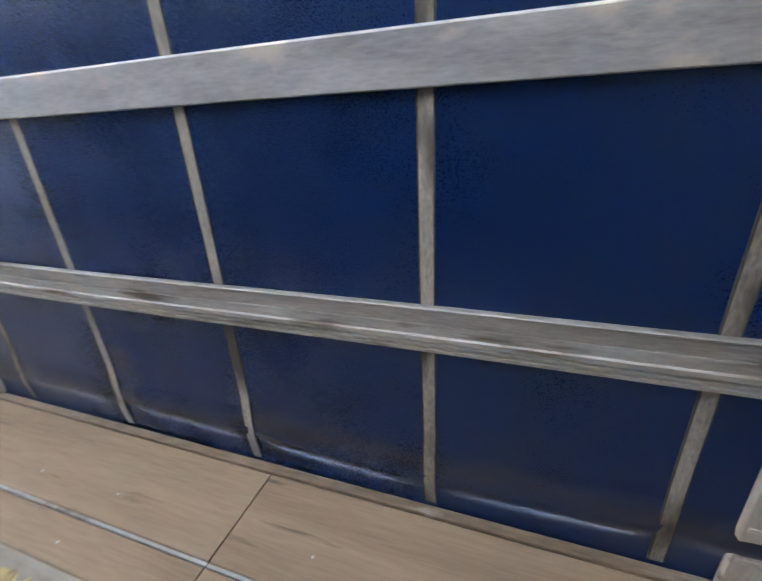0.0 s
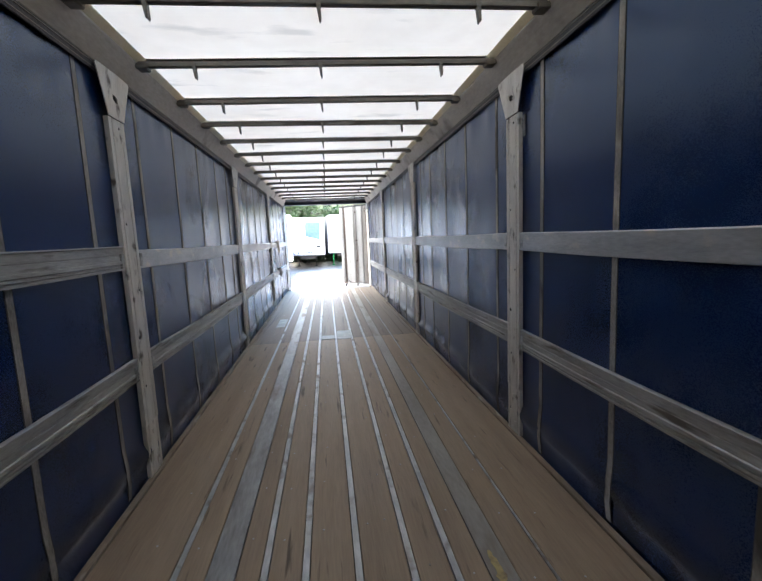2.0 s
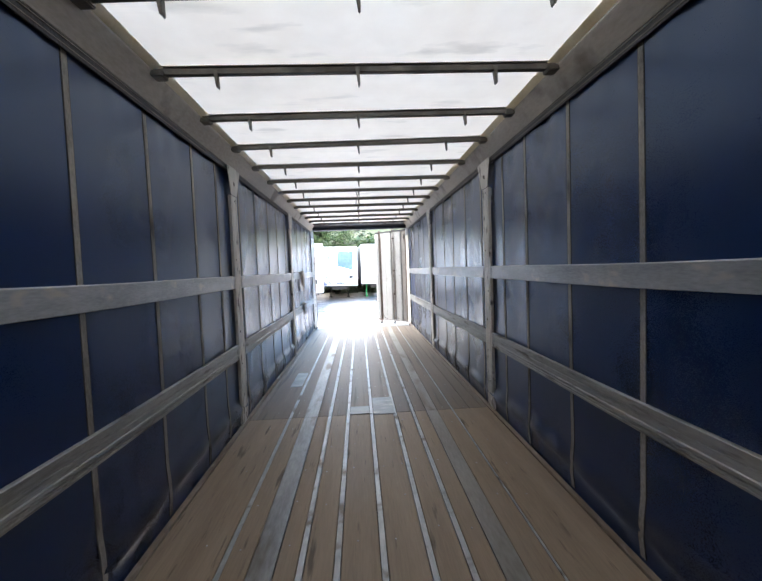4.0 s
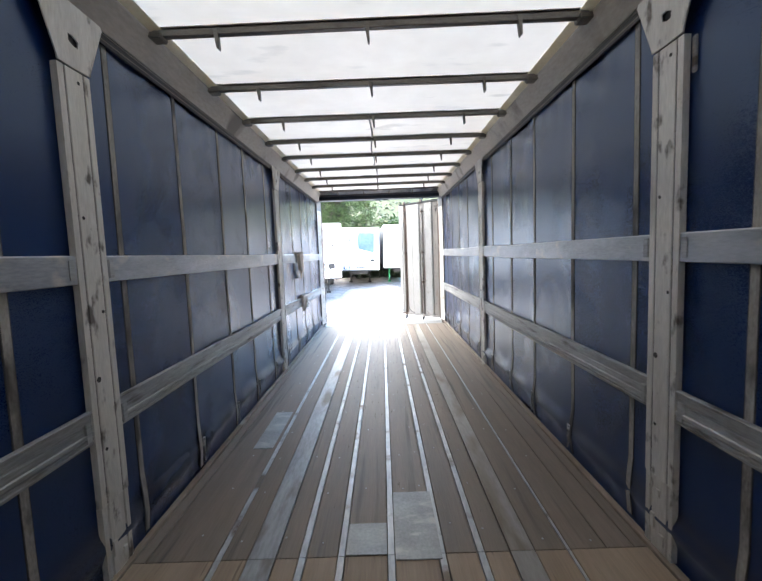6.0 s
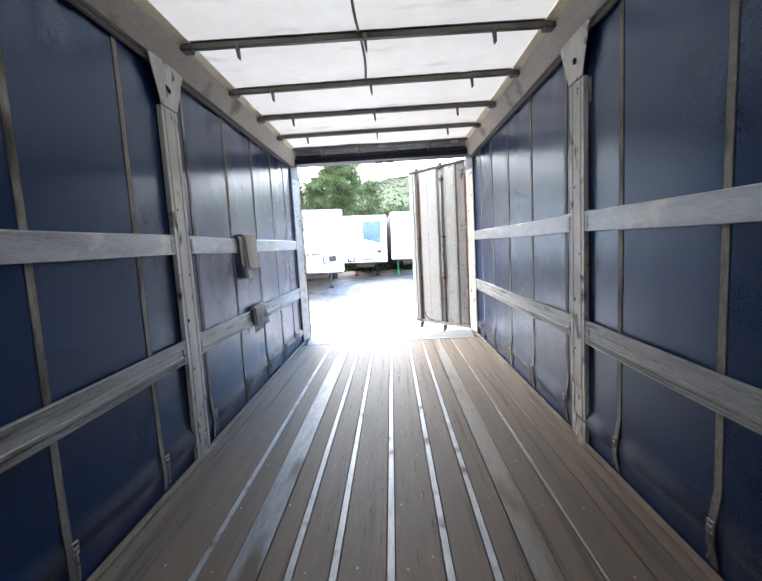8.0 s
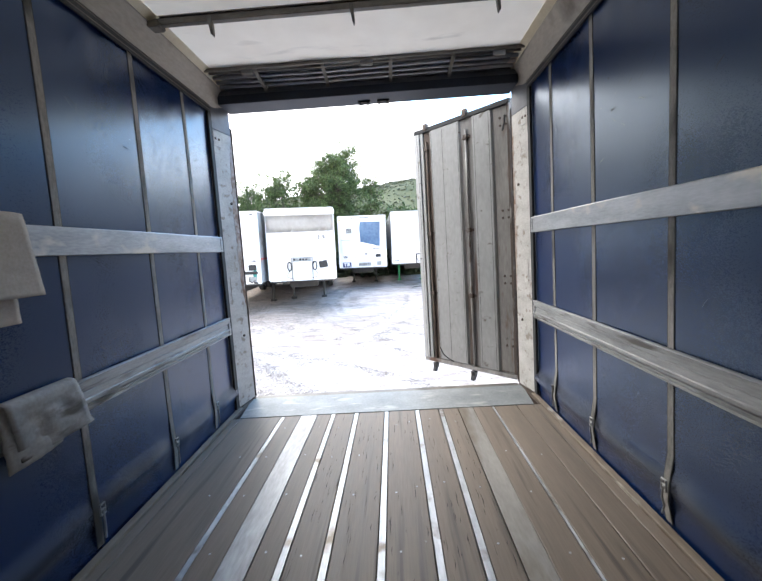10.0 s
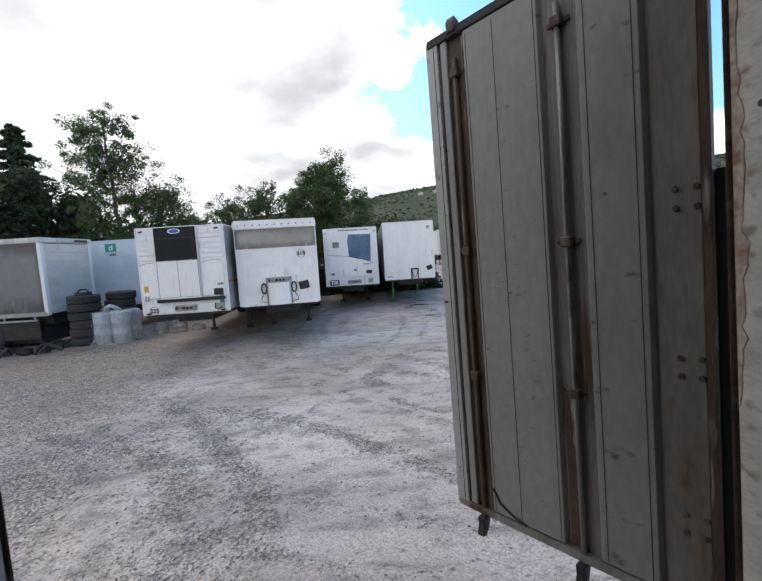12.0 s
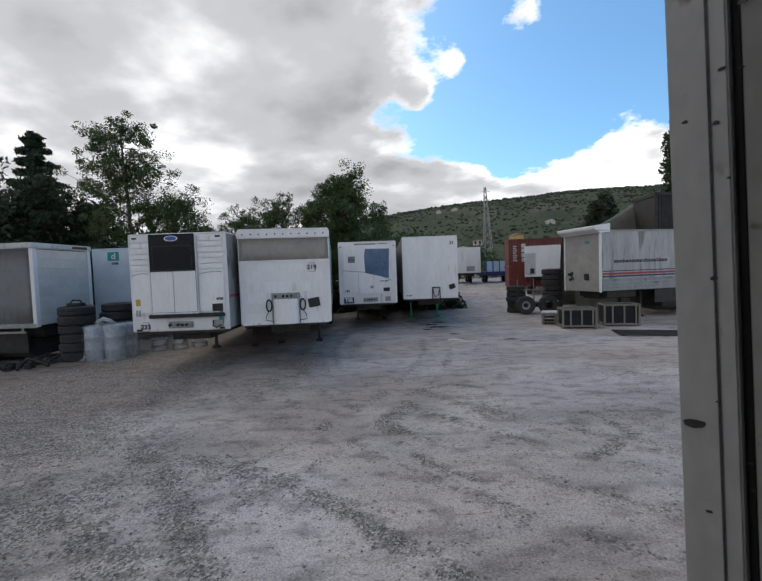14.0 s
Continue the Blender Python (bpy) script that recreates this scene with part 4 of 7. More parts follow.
def rear_pillar(side):
    m = Matrix.Translation((side * 1.238, 14.51, 0)) @ (Matrix() if side > 0 else Matrix.Rotation(math.pi, 4, "Z"))
    s = 1 if side > 0 else -1


    def lean(bm):
        """The inner face runs slightly inwards towards the door."""
        for v in bm.verts:
            v.co.x += 0.020 - 0.19 * (v.co.y * s + 0.085)
        return bm

    p = thing("rear_pillar", m, "scraped pale grey corner pillar of the rear door frame, rust bitten", "pillar", "rear pillars")
    bm = bmesh.new()
    prism(bm, [(0.0, -0.080 * s - 0.0), (0.0, -0.085 * s), (0.09, -0.085 * s), (0.11, 0.19 * s), (0.012, 0.19 * s), (0.0, 0.18 * s)], "z", 0.01, 2.33)
    part("panel", lean(bm), PILLAR, p)
    part("head", lean(one_box(0.0, 0.09, *sorted((-0.085 * s, 0.185 * s)), 2.334, 2.66, 0.005)), DARK_BEAM, p, "dark upper end of the pillar")
    bm = lean(one_box(-0.006, 0.004, *sorted((-0.078 * s, 0.02 * s)), 2.20, 2.32, 0.003))
    part("lug_plate", bm, PILLAR, p)
    bm = lean(one_box(-0.004, 0.004, -0.03, 0.035, 0.93, 1.13, 0.002))
    part("cover_plate", bm, PILLAR, p)
    zs = np.linspace(0.85, 2.28, 40)
    inner = [(0.178 - 0.085 * math.sin(math.pi * (z - 0.85) / 1.43) ** 0.5 * ((0.35 if side > 0 else 0.75) + 0.25 * noise.noise((z * 5, side, 0)) + 0.35 * noise.noise((z * 34, side, 3)))) for z in zs]
    bm = bmesh.new()
    prism(bm, [(s * min(0.176, q), float(z)) for q, z in zip(inner, zs)] + [(s * 0.179, 2.28), (s * 0.179, 0.85)], "x", -0.0022, 0.001)
    part("rust_band", lean(bm), PILLAR_RUST, p, "scraped and rusted outer edge")
    bm = lean(one_box(-0.006, 0.02, *sorted((0.1915 * s, 0.200 * s)), 0.01, 2.40, 0.003))
    part("edge_strip", bm, RUSTY, p)
    for yy, z in ((-0.055 * s, 2.26), (-0.01 * s, 2.26), (0.09 * s, 1.75), (0.09 * s, 0.6)):
        bm = bmesh.new()
        tube(bm, [(-0.010, yy, z), (0.002, yy, z)], 0.011, 8)
        part("bolt", lean(bm), RUSTY, p)
    # Black strip put in for the shade of the gap beside the curtain.
    part("seal", one_box(0.012, 0.030, *sorted((-0.145 * s, -0.0865 * s)), 0.0125, 2.45), BLACK, p, "black strip standing in for the dark gap beside the curtain")
    part("foot", lean(one_box(0.0, 0.11, *sorted((-0.085 * s, 0.19 * s)), -0.03, 0.0098)), RUSTY, p, "dark stained foot of the pillar")
    return p


rear_pillar(-1)
rear_pillar(1)
header = thing("rear_header", Matrix.Translation((0, 14.55, 2.525)), "dark grey rear roof beam over the door opening", "beam")
bm = bmesh.new()
prism(bm, [(-0.085, 0.0), (0.15, 0.0), (0.15, 0.20), (0.02, 0.20), (0.02, 0.115), (-0.075, 0.105), (-0.085, 0.095)], "x", -1.2, 1.2)
soften(bm, 0.004, 1)
part("beam", bm, DARK_BEAM, header)
part("lip", one_box(-1.2, 1.2, -0.089, 0.154, -0.005, 0.062, 0.003), NAVY_LIP, header, "dark navy lower lip of the beam")
for x in (-0.03, 0.13):
    bm = bmesh.new()
    box(bm, x - 0.05, x + 0.05, 0.06, 0.13, -0.016, 0.0)
    box(bm, x - 0.04, x - 0.026, 0.07, 0.12, -0.024, -0.016)
    box(bm, x + 0.026, x + 0.04, 0.07, 0.12, -0.024, -0.016)
    part("lock_keeper", bm, BLACK, header)
for z, yy in ((0.136, -0.335), (0.128, -0.265), (0.118, -0.20), (0.110, -0.135)):
    bm = bmesh.new()
    tube(bm, [(-1.15, yy, z), (-0.3, yy + 0.008, z - 0.006), (0.5, yy - 0.006, z - 0.002), (1.15, yy, z)], 0.014, 10)
    part("folded_bow", bm, ALU if yy > -0.3 else BOW_STEEL, header, "tube of a folded roof bow", smooth=True)
for x in (-0.80, -0.30, 0.20, 0.66):
    bm = bmesh.new()
    prism(bm, [(-0.355, 0.150), (-0.095, 0.130), (-0.092, 0.072), (-0.104, 0.066), (-0.118, 0.085), (-0.34, 0.118), (-0.36, 0.130)], "x", x - 0.012, x + 0.012)
    part("bracket", bm, BOW_STEEL, header)
for x in (-0.86, 0.02, 0.98):
    bm = one_box(-0.045, 0.045, -0.372, -0.354, 0.092, 0.132, 0.006, Matrix.Translation((x, 0, 0)) @ Matrix.Rotation(0.05, 4, "Y"))
    part("plastic_clip", bm, WHITE_DIRTY, header, "white plastic clip")
part("cover", one_box(-1.2, 1.2, -0.41, 0.018, 0.166, 0.19), DARK_BEAM, header)
part("roof_edge_bar", one_box(-1.165, 1.165, -0.40, -0.375, 0.122, 0.142, 0.004), BOW_STEEL, header, "dark bar along the edge of the roof tarp")
bm = one_box(-1.2, 1.2, REAR - 0.02, REAR + 0.075, -0.14, -0.004, 0.006)
solid("rear_sill", bm, BOW_STEEL, "rust stained steel rear sill below the opening", "sill", kind="structure")

# ---- the open rear door ----


def rear_door():
    hinge, free = Vector((1.213, 14.780, 0.035)), Vector((0.437, 15.658, 0.035))
    d = (free - hinge).normalized()
    inner = Vector((0, 0, 1)).cross(d)
    m = Matrix(((d.x, inner.x, 0, hinge.x), (d.y, inner.y, 0, hinge.y), (0, 0, 1, hinge.z), (0, 0, 0, 1))) @ Matrix.Diagonal((0.961, 1.0, 1.03, 1.0))
    w = 1.217
    door = thing("rear_door", m, "open pale grey metal rear door with lock rods and rust streaks", "door")
    part("leaf", one_box(0.0, w - 0.02, -0.06, -0.022, -0.02, 2.40, 0.004), DOOR_RUST, door, "rust streaked recessed face of the door")

    part("hinge_panel", one_box(0.034, 0.176, -0.0218, -0.0185, 0.03, 2.36), HINGE_PAINT, door, "brown stained hinge side of the door")
    part("rust_streak", one_box(0.994, 1.079, -0.0218, -0.019, 0.02, 2.36), RUST_DARK, door, "dark rust beside the outer lock rod")
    part("rust_streak", one_box(0.52, 0.562, -0.0218, -0.019, 0.02, 0.72), RUST_DARK, door, "dark rust below the inner rod clip")

    def panel(x0, x1, label=""):
        bm = bmesh.new()
        prism(bm, [(x0, -0.0215), (x0 + 0.012, -0.004), (x0 + 0.016, 0.0), (x1 - 0.016, 0.0), (x1 - 0.012, -0.004), (x1, -0.0215)], "z", 0.02, 2.365)
        return part("panel", bm, DOOR_PAINT, door, label)

    panel(0.572, 0.990)
    panel(0.186, 0.430)
    for x in (0.806, 0.600, 0.960, 0.222, 0.392):
        part("seam", one_box(x, x + 0.003, -0.001, 0.0012, 0.03, 2.35), DARK_GAP, door)
    for x0, x1, y1, mat in ((1.084, 1.126, -0.002, DOOR_PAINT), (1.127, 1.140, -0.016, BLACK), (1.141, 1.220, 0.004, DOOR_EDGE), (0.0, 0.028, 0.0, RUST_DARK), (-0.034, -0.002, -0.03, BLACK)):
        part("edge_profile", one_box(x0, x1, -0.055, y1, -0.02, 1.53 if x0 < 0 else 2.40, 0.003), mat, door)
    part("seam", one_box(1.164, 1.168, 0.003, 0.0052, 0.0, 2.38), DARK_GAP, door)
    chips = random.Random(12)
    spots = [(chips.uniform(1.12, 1.20), chips.uniform(0.05, 2.3), chips.uniform(0.003, 0.008)) for _ in range(26)]
    for cx, cz, cw in spots + [(1.200, 1.085, 0.017)]:
        bm = bmesh.new()
        prism(bm, [(cx + cw * math.cos(a) * chips.uniform(0.6, 1.1), cz + 0.5 * cw * math.sin(a) * chips.uniform(0.5, 1.2)) for a in np.linspace(0, 5.6, 8)], "y", 0.0035, 0.0052)
        part("paint_chip", bm, DARK_GAP, door, "dark chip in the paint")
    scuffs = bmesh.new()
    for _ in range(44):
        cx, cz = min(0.94, max(0.60, chips.gauss(0.79, 0.07))), chips.uniform(0.25, 1.55)
        ln, th, tilt = chips.uniform(0.008, 0.045), chips.uniform(0.0012, 0.004), chips.uniform(-0.9, 0.35)
        ux, uz = math.cos(tilt), math.sin(tilt)
        prism(scuffs, [(cx - ux * ln / 2, cz - uz * ln / 2), (cx - uz * th, cz + ux * th), (cx + ux * ln / 2, cz + uz * ln / 2), (cx + uz * th * 0.7, cz - ux * th * 0.7)][::-1], "y", 0.0, 0.0013)
    part("scuff_marks", scuffs, HINGE_PAINT, door, "dark scrapes across the pale panel")
    part("bottom_rail", one_box(0.0, 1.21, -0.062, 0.006, -0.028, 0.014, 0.004), LOCK_STEEL, door, "grimy bottom rail")
    part("top_rail", one_box(0.0, 1.21, -0.062, 0.008, 2.368, 2.41, 0.004), BLACK, door, "black rubber top seal")
    for x in (0.502, 1.040):
        bm = bmesh.new()
        tube(bm, [(x, -0.006, -0.03), (x, -0.004, 0.7), (x, -0.003, 1.5), (x, -0.006, 2.27)], 0.012, 10)
        rod = part("lock_rod", bm, LOCK_STEEL if x < 1 else RUST_DARK, door, "rusty galvanised lock rod", smooth=True)
        for z in (2.20, 1.34, 0.71):
            bm = bmesh.new()
            box(bm, x - 0.05, x + 0.05, -0.022, -0.012, z - 0.012, z + 0.012)
            box(bm, x - 0.024, x + 0.024, -0.020, 0.014, z - 0.022, z + 0.022)
            soften(bm, 0.005, 1)
            clip = part("rod_clip", bm, RUSTY, rod)
        for px in (-0.042, 0.042):
            bm = bmesh.new()
            tube(bm, [(x + px, -0.012, 1.34), (x + px, -0.004, 1.34)], 0.008, 8)
            part("rivet", bm, RUSTY, rod)
        bm = bmesh.new()
        prism(bm, [(-0.03, -0.03), (0.035, -0.03), (0.03, -0.075), (0.05, -0.12), (0.015, -0.125), (-0.012, -0.085)], "x", x - 0.02, x + 0.025)
        soften(bm, 0.005, 1)
        part("cam_foot", bm, BLACK, rod, "black locking cam below the door")
        bm = bmesh.new()
        prism(bm, [(-0.03, 2.385), (0.02, 2.385), (0.022, 2.43), (0.008, 2.455), (-0.026, 2.44)], "x", x - 0.028, x + 0.022)
        soften(bm, 0.004, 1)
        part("cam_head", bm, RUSTY, rod, "rusty locking cam at the top of the door")
    for z in (2.24, 1.45, 0.87, 0.30):
        for dx in (-0.032, 0.032):
            for dz in (-0.032, 0.032):
                bm = bmesh.new()
                tube(bm, [(0.078 + dx, -0.023, z + dz), (0.078 + dx, -0.010, z + dz)], [0.013, 0.010], 6)
                part("hinge_bolt", bm, RUSTY, door)
        part("hinge", one_box(-0.055, 0.01, -0.085, -0.055, z - 0.05, z + 0.05, 0.006), RUSTY, door)
    bm = bmesh.new()
    tube(bm, [(0.05, -0.002, 2.28), (0.045, 0.01, 2.22), (0.06, 0.012, 2.17), (0.075, 0.002, 2.16)], 0.008, 8)
    part("pull_strap", bm, BLACK, door)
    bm = bmesh.new()
    tube(bm, [(0.97, 0.002, 0.14), (0.93, 0.004, 0.075), (0.85, 0.004, 0.035), (0.78, 0.002, 0.018)], 0.006, 6)
    part("cord", bm, BLACK, door)
    return door


rear_door()

# ---- loose sheets hung over the slats ----


def hung_sheet(name, label, category, material, y0, y1, z_top, drop_in, drop_out, seed, skew=0.0, crumple=1.0, shear=0.0, lift=0.0):
    """A sheet folded over a slat, one flap inside, one outside."""
    rng = random.Random(seed)
    bm = bmesh.new()
    nu, nv = 14, 26
    grid = []
    total = drop_in + drop_out + 0.05
    for j in range(nv + 1):
        s = total * j / nv
        row = []
        for i in range(nu + 1):
            u = i / nu
            y = y0 + (y1 - y0) * u
            if s < drop_in:
                d = drop_in - s
                rough = min(1.0, d * 25) * crumple
                x, z = -1.228 + 0.05 * d * math.sin(3 * u + seed) + rough * (0.022 * noise.noise((u * 5, d * 28, seed)) + 0.01 * noise.noise((u * 13, d * 60, seed))), z_top - d + skew * d * (u - 0.5)
                y += 0.05 * d * (u - 0.3) + shear * d
                x += lift
            elif s < drop_in + 0.05:
                t = (s - drop_in) / 0.05
                x, z = -1.228 + lift * (1 - 2 * t) - 0.05 * t, z_top + lift + 0.010 * math.sin(math.pi * t)
            else:
                d = s - drop_in - 0.05
                x, z = -1.2705 + 0.3 * lift, z_top - d
            row.append(bm.verts.new((x, y, z)))
        grid.append(row)
    for j in range(nv):
        for i in range(nu):
            bm.faces.new((grid[j][i], grid[j][i + 1], grid[j + 1][i + 1], grid[j + 1][i]))
    bmesh.ops.recalc_face_normals(bm, faces=bm.faces)
    bmesh.ops.solidify(bm, geom=list(bm.faces), thickness=0.004)
    return solid(name, bm, material, label, category, smooth=True)


hung_sheet("cardboard_sheet", "pale brown cardboard sheet folded over the upper side slat", "cardboard", CARD, 12.215, 12.535, 1.470, 0.285, 0.06, 1, crumple=0.12, shear=0.18, lift=0.014)
hung_sheet("cardboard_sheet", "smaller brown cardboard sheet hung below the first", "cardboard", CARD, 12.20, 12.46, 1.466, 0.375, 0.05, 2, crumple=0.12, shear=0.06, lift=0.007)
hung_sheet("cardboard_sheet", "curled brown cardboard sheet behind the other two", "cardboard", CARD, 12.12, 12.40, 1.464, 0.25, 0.05, 3, crumple=0.25, shear=0.15, lift=0.0)
hung_sheet("grey_rag", "grubby pale grey sheet folded over the lower side slat", "rag", RAG, 12.365, 12.685, 0.806, 0.195, 0.06, 5, 0.1, crumple=0.4, shear=0.2, lift=0.008)
hung_sheet("grey_rag", "brown stained sheet beneath the grey one", "rag", RAG, 12.335, 12.55, 0.803, 0.215, 0.05, 6, 0.1, crumple=0.4, shear=0.12, lift=0.0)

# ---- floor pieces ----
PLANK_EDGES = [-1.222, -1.16, -0.83, -0.803, -0.671, -0.539, -0.427, -0.393, -0.242, -0.208, -0.005, 0.029, 0.235, 0.269, 0.420, 0.454, 0.574, 0.690, 0.843, 0.857, 1.03, 1.16, 1.222]
METAL_BANDS = [(x - w / 2 - 0.002, x + w / 2 + 0.002) for _, x, w in STRIPS]
JOINTS_Y = [FRONT, 2.78, 7.90, 14.20]
plank_cache = {}
for y0, y1 in zip(JOINTS_Y, JOINTS_Y[1:]):
    # the outer boards are one width in front of the patched joint and split behind it
    edges_x = [x for x in PLANK_EDGES if y0 > 7.0 or x not in (-1.16, 1.03, 1.16)]
    for a, b in zip(edges_x, edges_x[1:]):
        mid = (a + b) / 2
        if any(lo <= mid <= hi for lo, hi in METAL_BANDS):
            continue
        key = (round(b - a, 3), round(y1 - y0, 3))
        if key not in plank_cache:
            bm = bmesh.new()
            w, l = b - a - 0.006, y1 - y0 - 0.006
            prism(bm, [(-w / 2, -0.03), (w / 2, -0.03), (w / 2, -0.002), (w / 2 - 0.003, 0.0), (-w / 2 + 0.003, 0.0), (-w / 2, -0.002)], "y", -l / 2, l / 2)
            plank_cache[key] = finish("plank", bm, WOOD if y0 < 7.0 else WOOD_DARK)
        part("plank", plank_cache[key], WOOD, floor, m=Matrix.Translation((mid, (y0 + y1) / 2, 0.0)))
for kind, x, w in STRIPS:
    for y0, y1 in zip(JOINTS_Y, JOINTS_Y[1:]):
        top = 0.0015 if kind != "thin" else -0.001
        bm = one_box(x - w / 2, x + w / 2, y0 + 0.002, y1 - 0.002, -0.03, top)
        part("steel_strip", bm, (WIDE_STEEL if x < 0 else DUSTY_STRIP) if kind == "wide" else STEEL_STRIP, floor, "scuffed steel strip let into the floor")
bm = bmesh.new()
prism(bm, [(-1.168, 14.203), (1.168, 14.203), (1.2, 14.50), (1.2, REAR - 0.021), (-1.2, REAR - 0.021), (-1.2, 14.50)], "z", -0.03, 0.004)
part("rear_plate", bm, PLATE_STEEL, floor, "dull galvanised plate at the door sill")
for x0, x1 in ((-1.238, -1.201), (1.201, 1.238)):
    part("edge_strip", one_box(x0, x1, 14.203, REAR - 0.021, -0.03, 0.002), RUSTY, floor, "brown stained steel edge strip")
for x0, x1, y0, y1 in ((-0.205, -0.008, 7.90, 8.13), (0.032, 0.25, 7.86, 8.405), (-1.0, -0.852, 9.035, 9.742)):
    part("patch_plate", one_box(x0, x1, y0, y1, 0.0, 0.006, 0.002), GALV, floor, "pale steel patch screwed over the floor")
for x0, x1, y0, y1 in ((0.598, 0.636, 2.85, 3.5), (-0.588, -0.552, 2.75, 3.47), (0.62, 0.70, 2.3, 2.7), (0.70, 0.76, 2.45, 2.66)):
    rng = random.Random(int(y0 * 100))
    y = y0
    while y < y1:
        l = rng.uniform(0.12, 0.55)
        n = int(l / 0.02) + 3
        side = [[xe + sgn * 0.016 * noise.noise((y * 9, k * 0.55, xe * 40)) + sgn * 0.008 * rng.uniform(-1, 0.6) - sgn * (x1 - x0) * 0.45 * abs(2 * k / (n - 1) - 1) ** 5 for k in range(n)] for xe, sgn in ((x0, -1), (x1, 1))]
        bm = bmesh.new()
        prism(bm, [(side[1][k], y + l * k / (n - 1)) for k in range(n)] + [(side[0][k], y + l * k / (n - 1)) for k in reversed(range(n))], "z", 0.0, 0.0035)
        part("paint_mark", bm, YELLOW, floor, "worn yellow paint mark")
        y += l + rng.uniform(0.03, 0.22)
bm = bmesh.new()
rng = random.Random(5)
for x in (-0.95, -0.76, -0.50, -0.34, -0.14, 0.08, 0.19, 0.33, 0.50, 0.77, 0.96):
    y = 1.2 + rng.uniform(0, 0.2)
    while y < 14.15:
        sx = x + rng.uniform(-0.02, 0.02)
        tube(bm, [(sx, y, -0.002), (sx, y, 0.0018)], 0.0055, 6)
        y += rng.choice((0.42, 0.43, 0.84))
cracks = bmesh.new()
for _ in range(420):
    x, y, l, w = rng.uniform(-0.40, 0.56), 14.1 - abs(rng.gauss(0, 2.7)), rng.uniform(0.02, 0.16), rng.uniform(0.0006, 0.0022)
    if y < 6.5 or any(lo - 0.012 <= x <= hi + 0.012 for lo, hi in METAL_BANDS):
        continue
    bend = rng.uniform(-0.006, 0.006)
    a = [cracks.verts.new(p) for p in ((x - 0.2 * w, y, 0.0009), (x + w + bend, y + 0.4 * l, 0.0009), (x + 0.3 * w, y + l, 0.0009), (x - w + bend, y + 0.55 * l, 0.0009))]
    cracks.faces.new(a)
bmesh.ops.solidify(cracks, geom=list(cracks.faces), thickness=0.0006)
tagged(part("floor_cracks", cracks, CRACK, floor, "dark splits in the varnished planks"), kind="stuff")
tagged(part("screw_head", bm, STEEL_STRIP, floor, "bright screw heads in the planks"), kind="stuff")

# ---- the yard ----
# The yard lies 1.2 m below the cargo floor, rises gently away from the door and falls to the right.
YARD = Matrix.Translation((0, 0, -1.537)) @ Matrix.Rotation(0.0216, 4, "X") @ Matrix.Rotation(0.022, 4, "Y")
PLAN = Matrix.Translation((0.06, 0.216, 0)) @ Matrix.Diagonal((1.022, 1.0237, 1.0, 1.0))
# the hill and what stands on it
FAR = Matrix.Translation((0.06, 0.216, -0.289)) @ Matrix.Rotation(radians(1.2), 4, "X") @ Matrix.Rotation(radians(-0.45), 4, "Y") @ Matrix.Scale(1.0248, 4)


def yard(x, y, z=0.0, turn=0.0):
    p = PLAN @ Vector((x, y, 0))
    return YARD @ pose(p.x, p.y, z, 0, 0, turn)


def lane(x, y):
    """Wheel ruts: shallow curved grooves across the yard."""
    z = 0.0
    for cx, cy, r in ((-16.0, 30.0, 17.1), (9.0, 30.0, 11.0), (9.0, 30.0, 12.8), (4.0, 30.0, 13.6)):
        d = abs(math.hypot(x - cx, y - cy) - r)
        z += -0.016 * math.exp(-(d / 0.22) ** 2) + 0.012 * math.exp(-((d - 0.4) / 0.16) ** 2)
    return z


# trails of coarse dark stones pushed up by turning wheels, with their half widths
TRAILS = [([(-4.3, 21.2), (-3.3, 20.3), (-2.6, 19.3), (-1.9, 18.4), (-1.35, 17.4)], 0.25),
          ([(-3.3, 20.8), (-2.4, 20.4), (-1.5, 19.95), (-0.8, 19.5), (-0.1, 18.8), (0.6, 18.3), (1.5, 17.4)], 0.17),
          ([(-5.4, 19.9), (-4.0, 19.2), (-2.9, 18.7), (-2.3, 17.8)], 0.30),
          ([(3.2, 22.3), (3.4, 21.4), (2.5, 20.6)], 0.12),
          ([(0.0, 23.7), (0.9, 24.4), (1.5, 24.2)], 0.10),
          ([(-0.2, 21.2), (0.4, 20.3), (1.1, 20.0)], 0.10)]


def trail(x, y):
    best = 0.0
    for pts, half in TRAILS:
        for (ax, ay), (bx, by) in zip(pts, pts[1:]):
            f = max(0.0, min(1.0, ((x - ax) * (bx - ax) + (y - ay) * (by - ay)) / ((bx - ax) ** 2 + (by - ay) ** 2)))
            d = math.hypot(x - ax - f * (bx - ax), y - ay - f * (by - ay))
            best = max(best, math.exp(-(d / half) ** 2))
    return best


def stoniness(x, y):
    """How thickly loose stones cover the yard: along the trails and rut edges, and more towards the tyre stacks."""
    n = noise.noise((x * 0.55, y * 0.38, 9.0)) + 0.5 * noise.noise((x * 1.7, y * 1.3, 2.0))
    field = 0.16 + 0.45 * n + 0.10 * max(-2.5, -2.2 - x) - 0.01 * (y - 17.0)
    rut = 0.35 * max(0.0, lane(x, y)) / 0.012 + 0.5 * n
    return max(0.0, min(1.0, max(field, rut, trail(x, y) * (0.66 + 0.75 * noise.noise((x * 2.6, y * 2.6, 7.0))))))


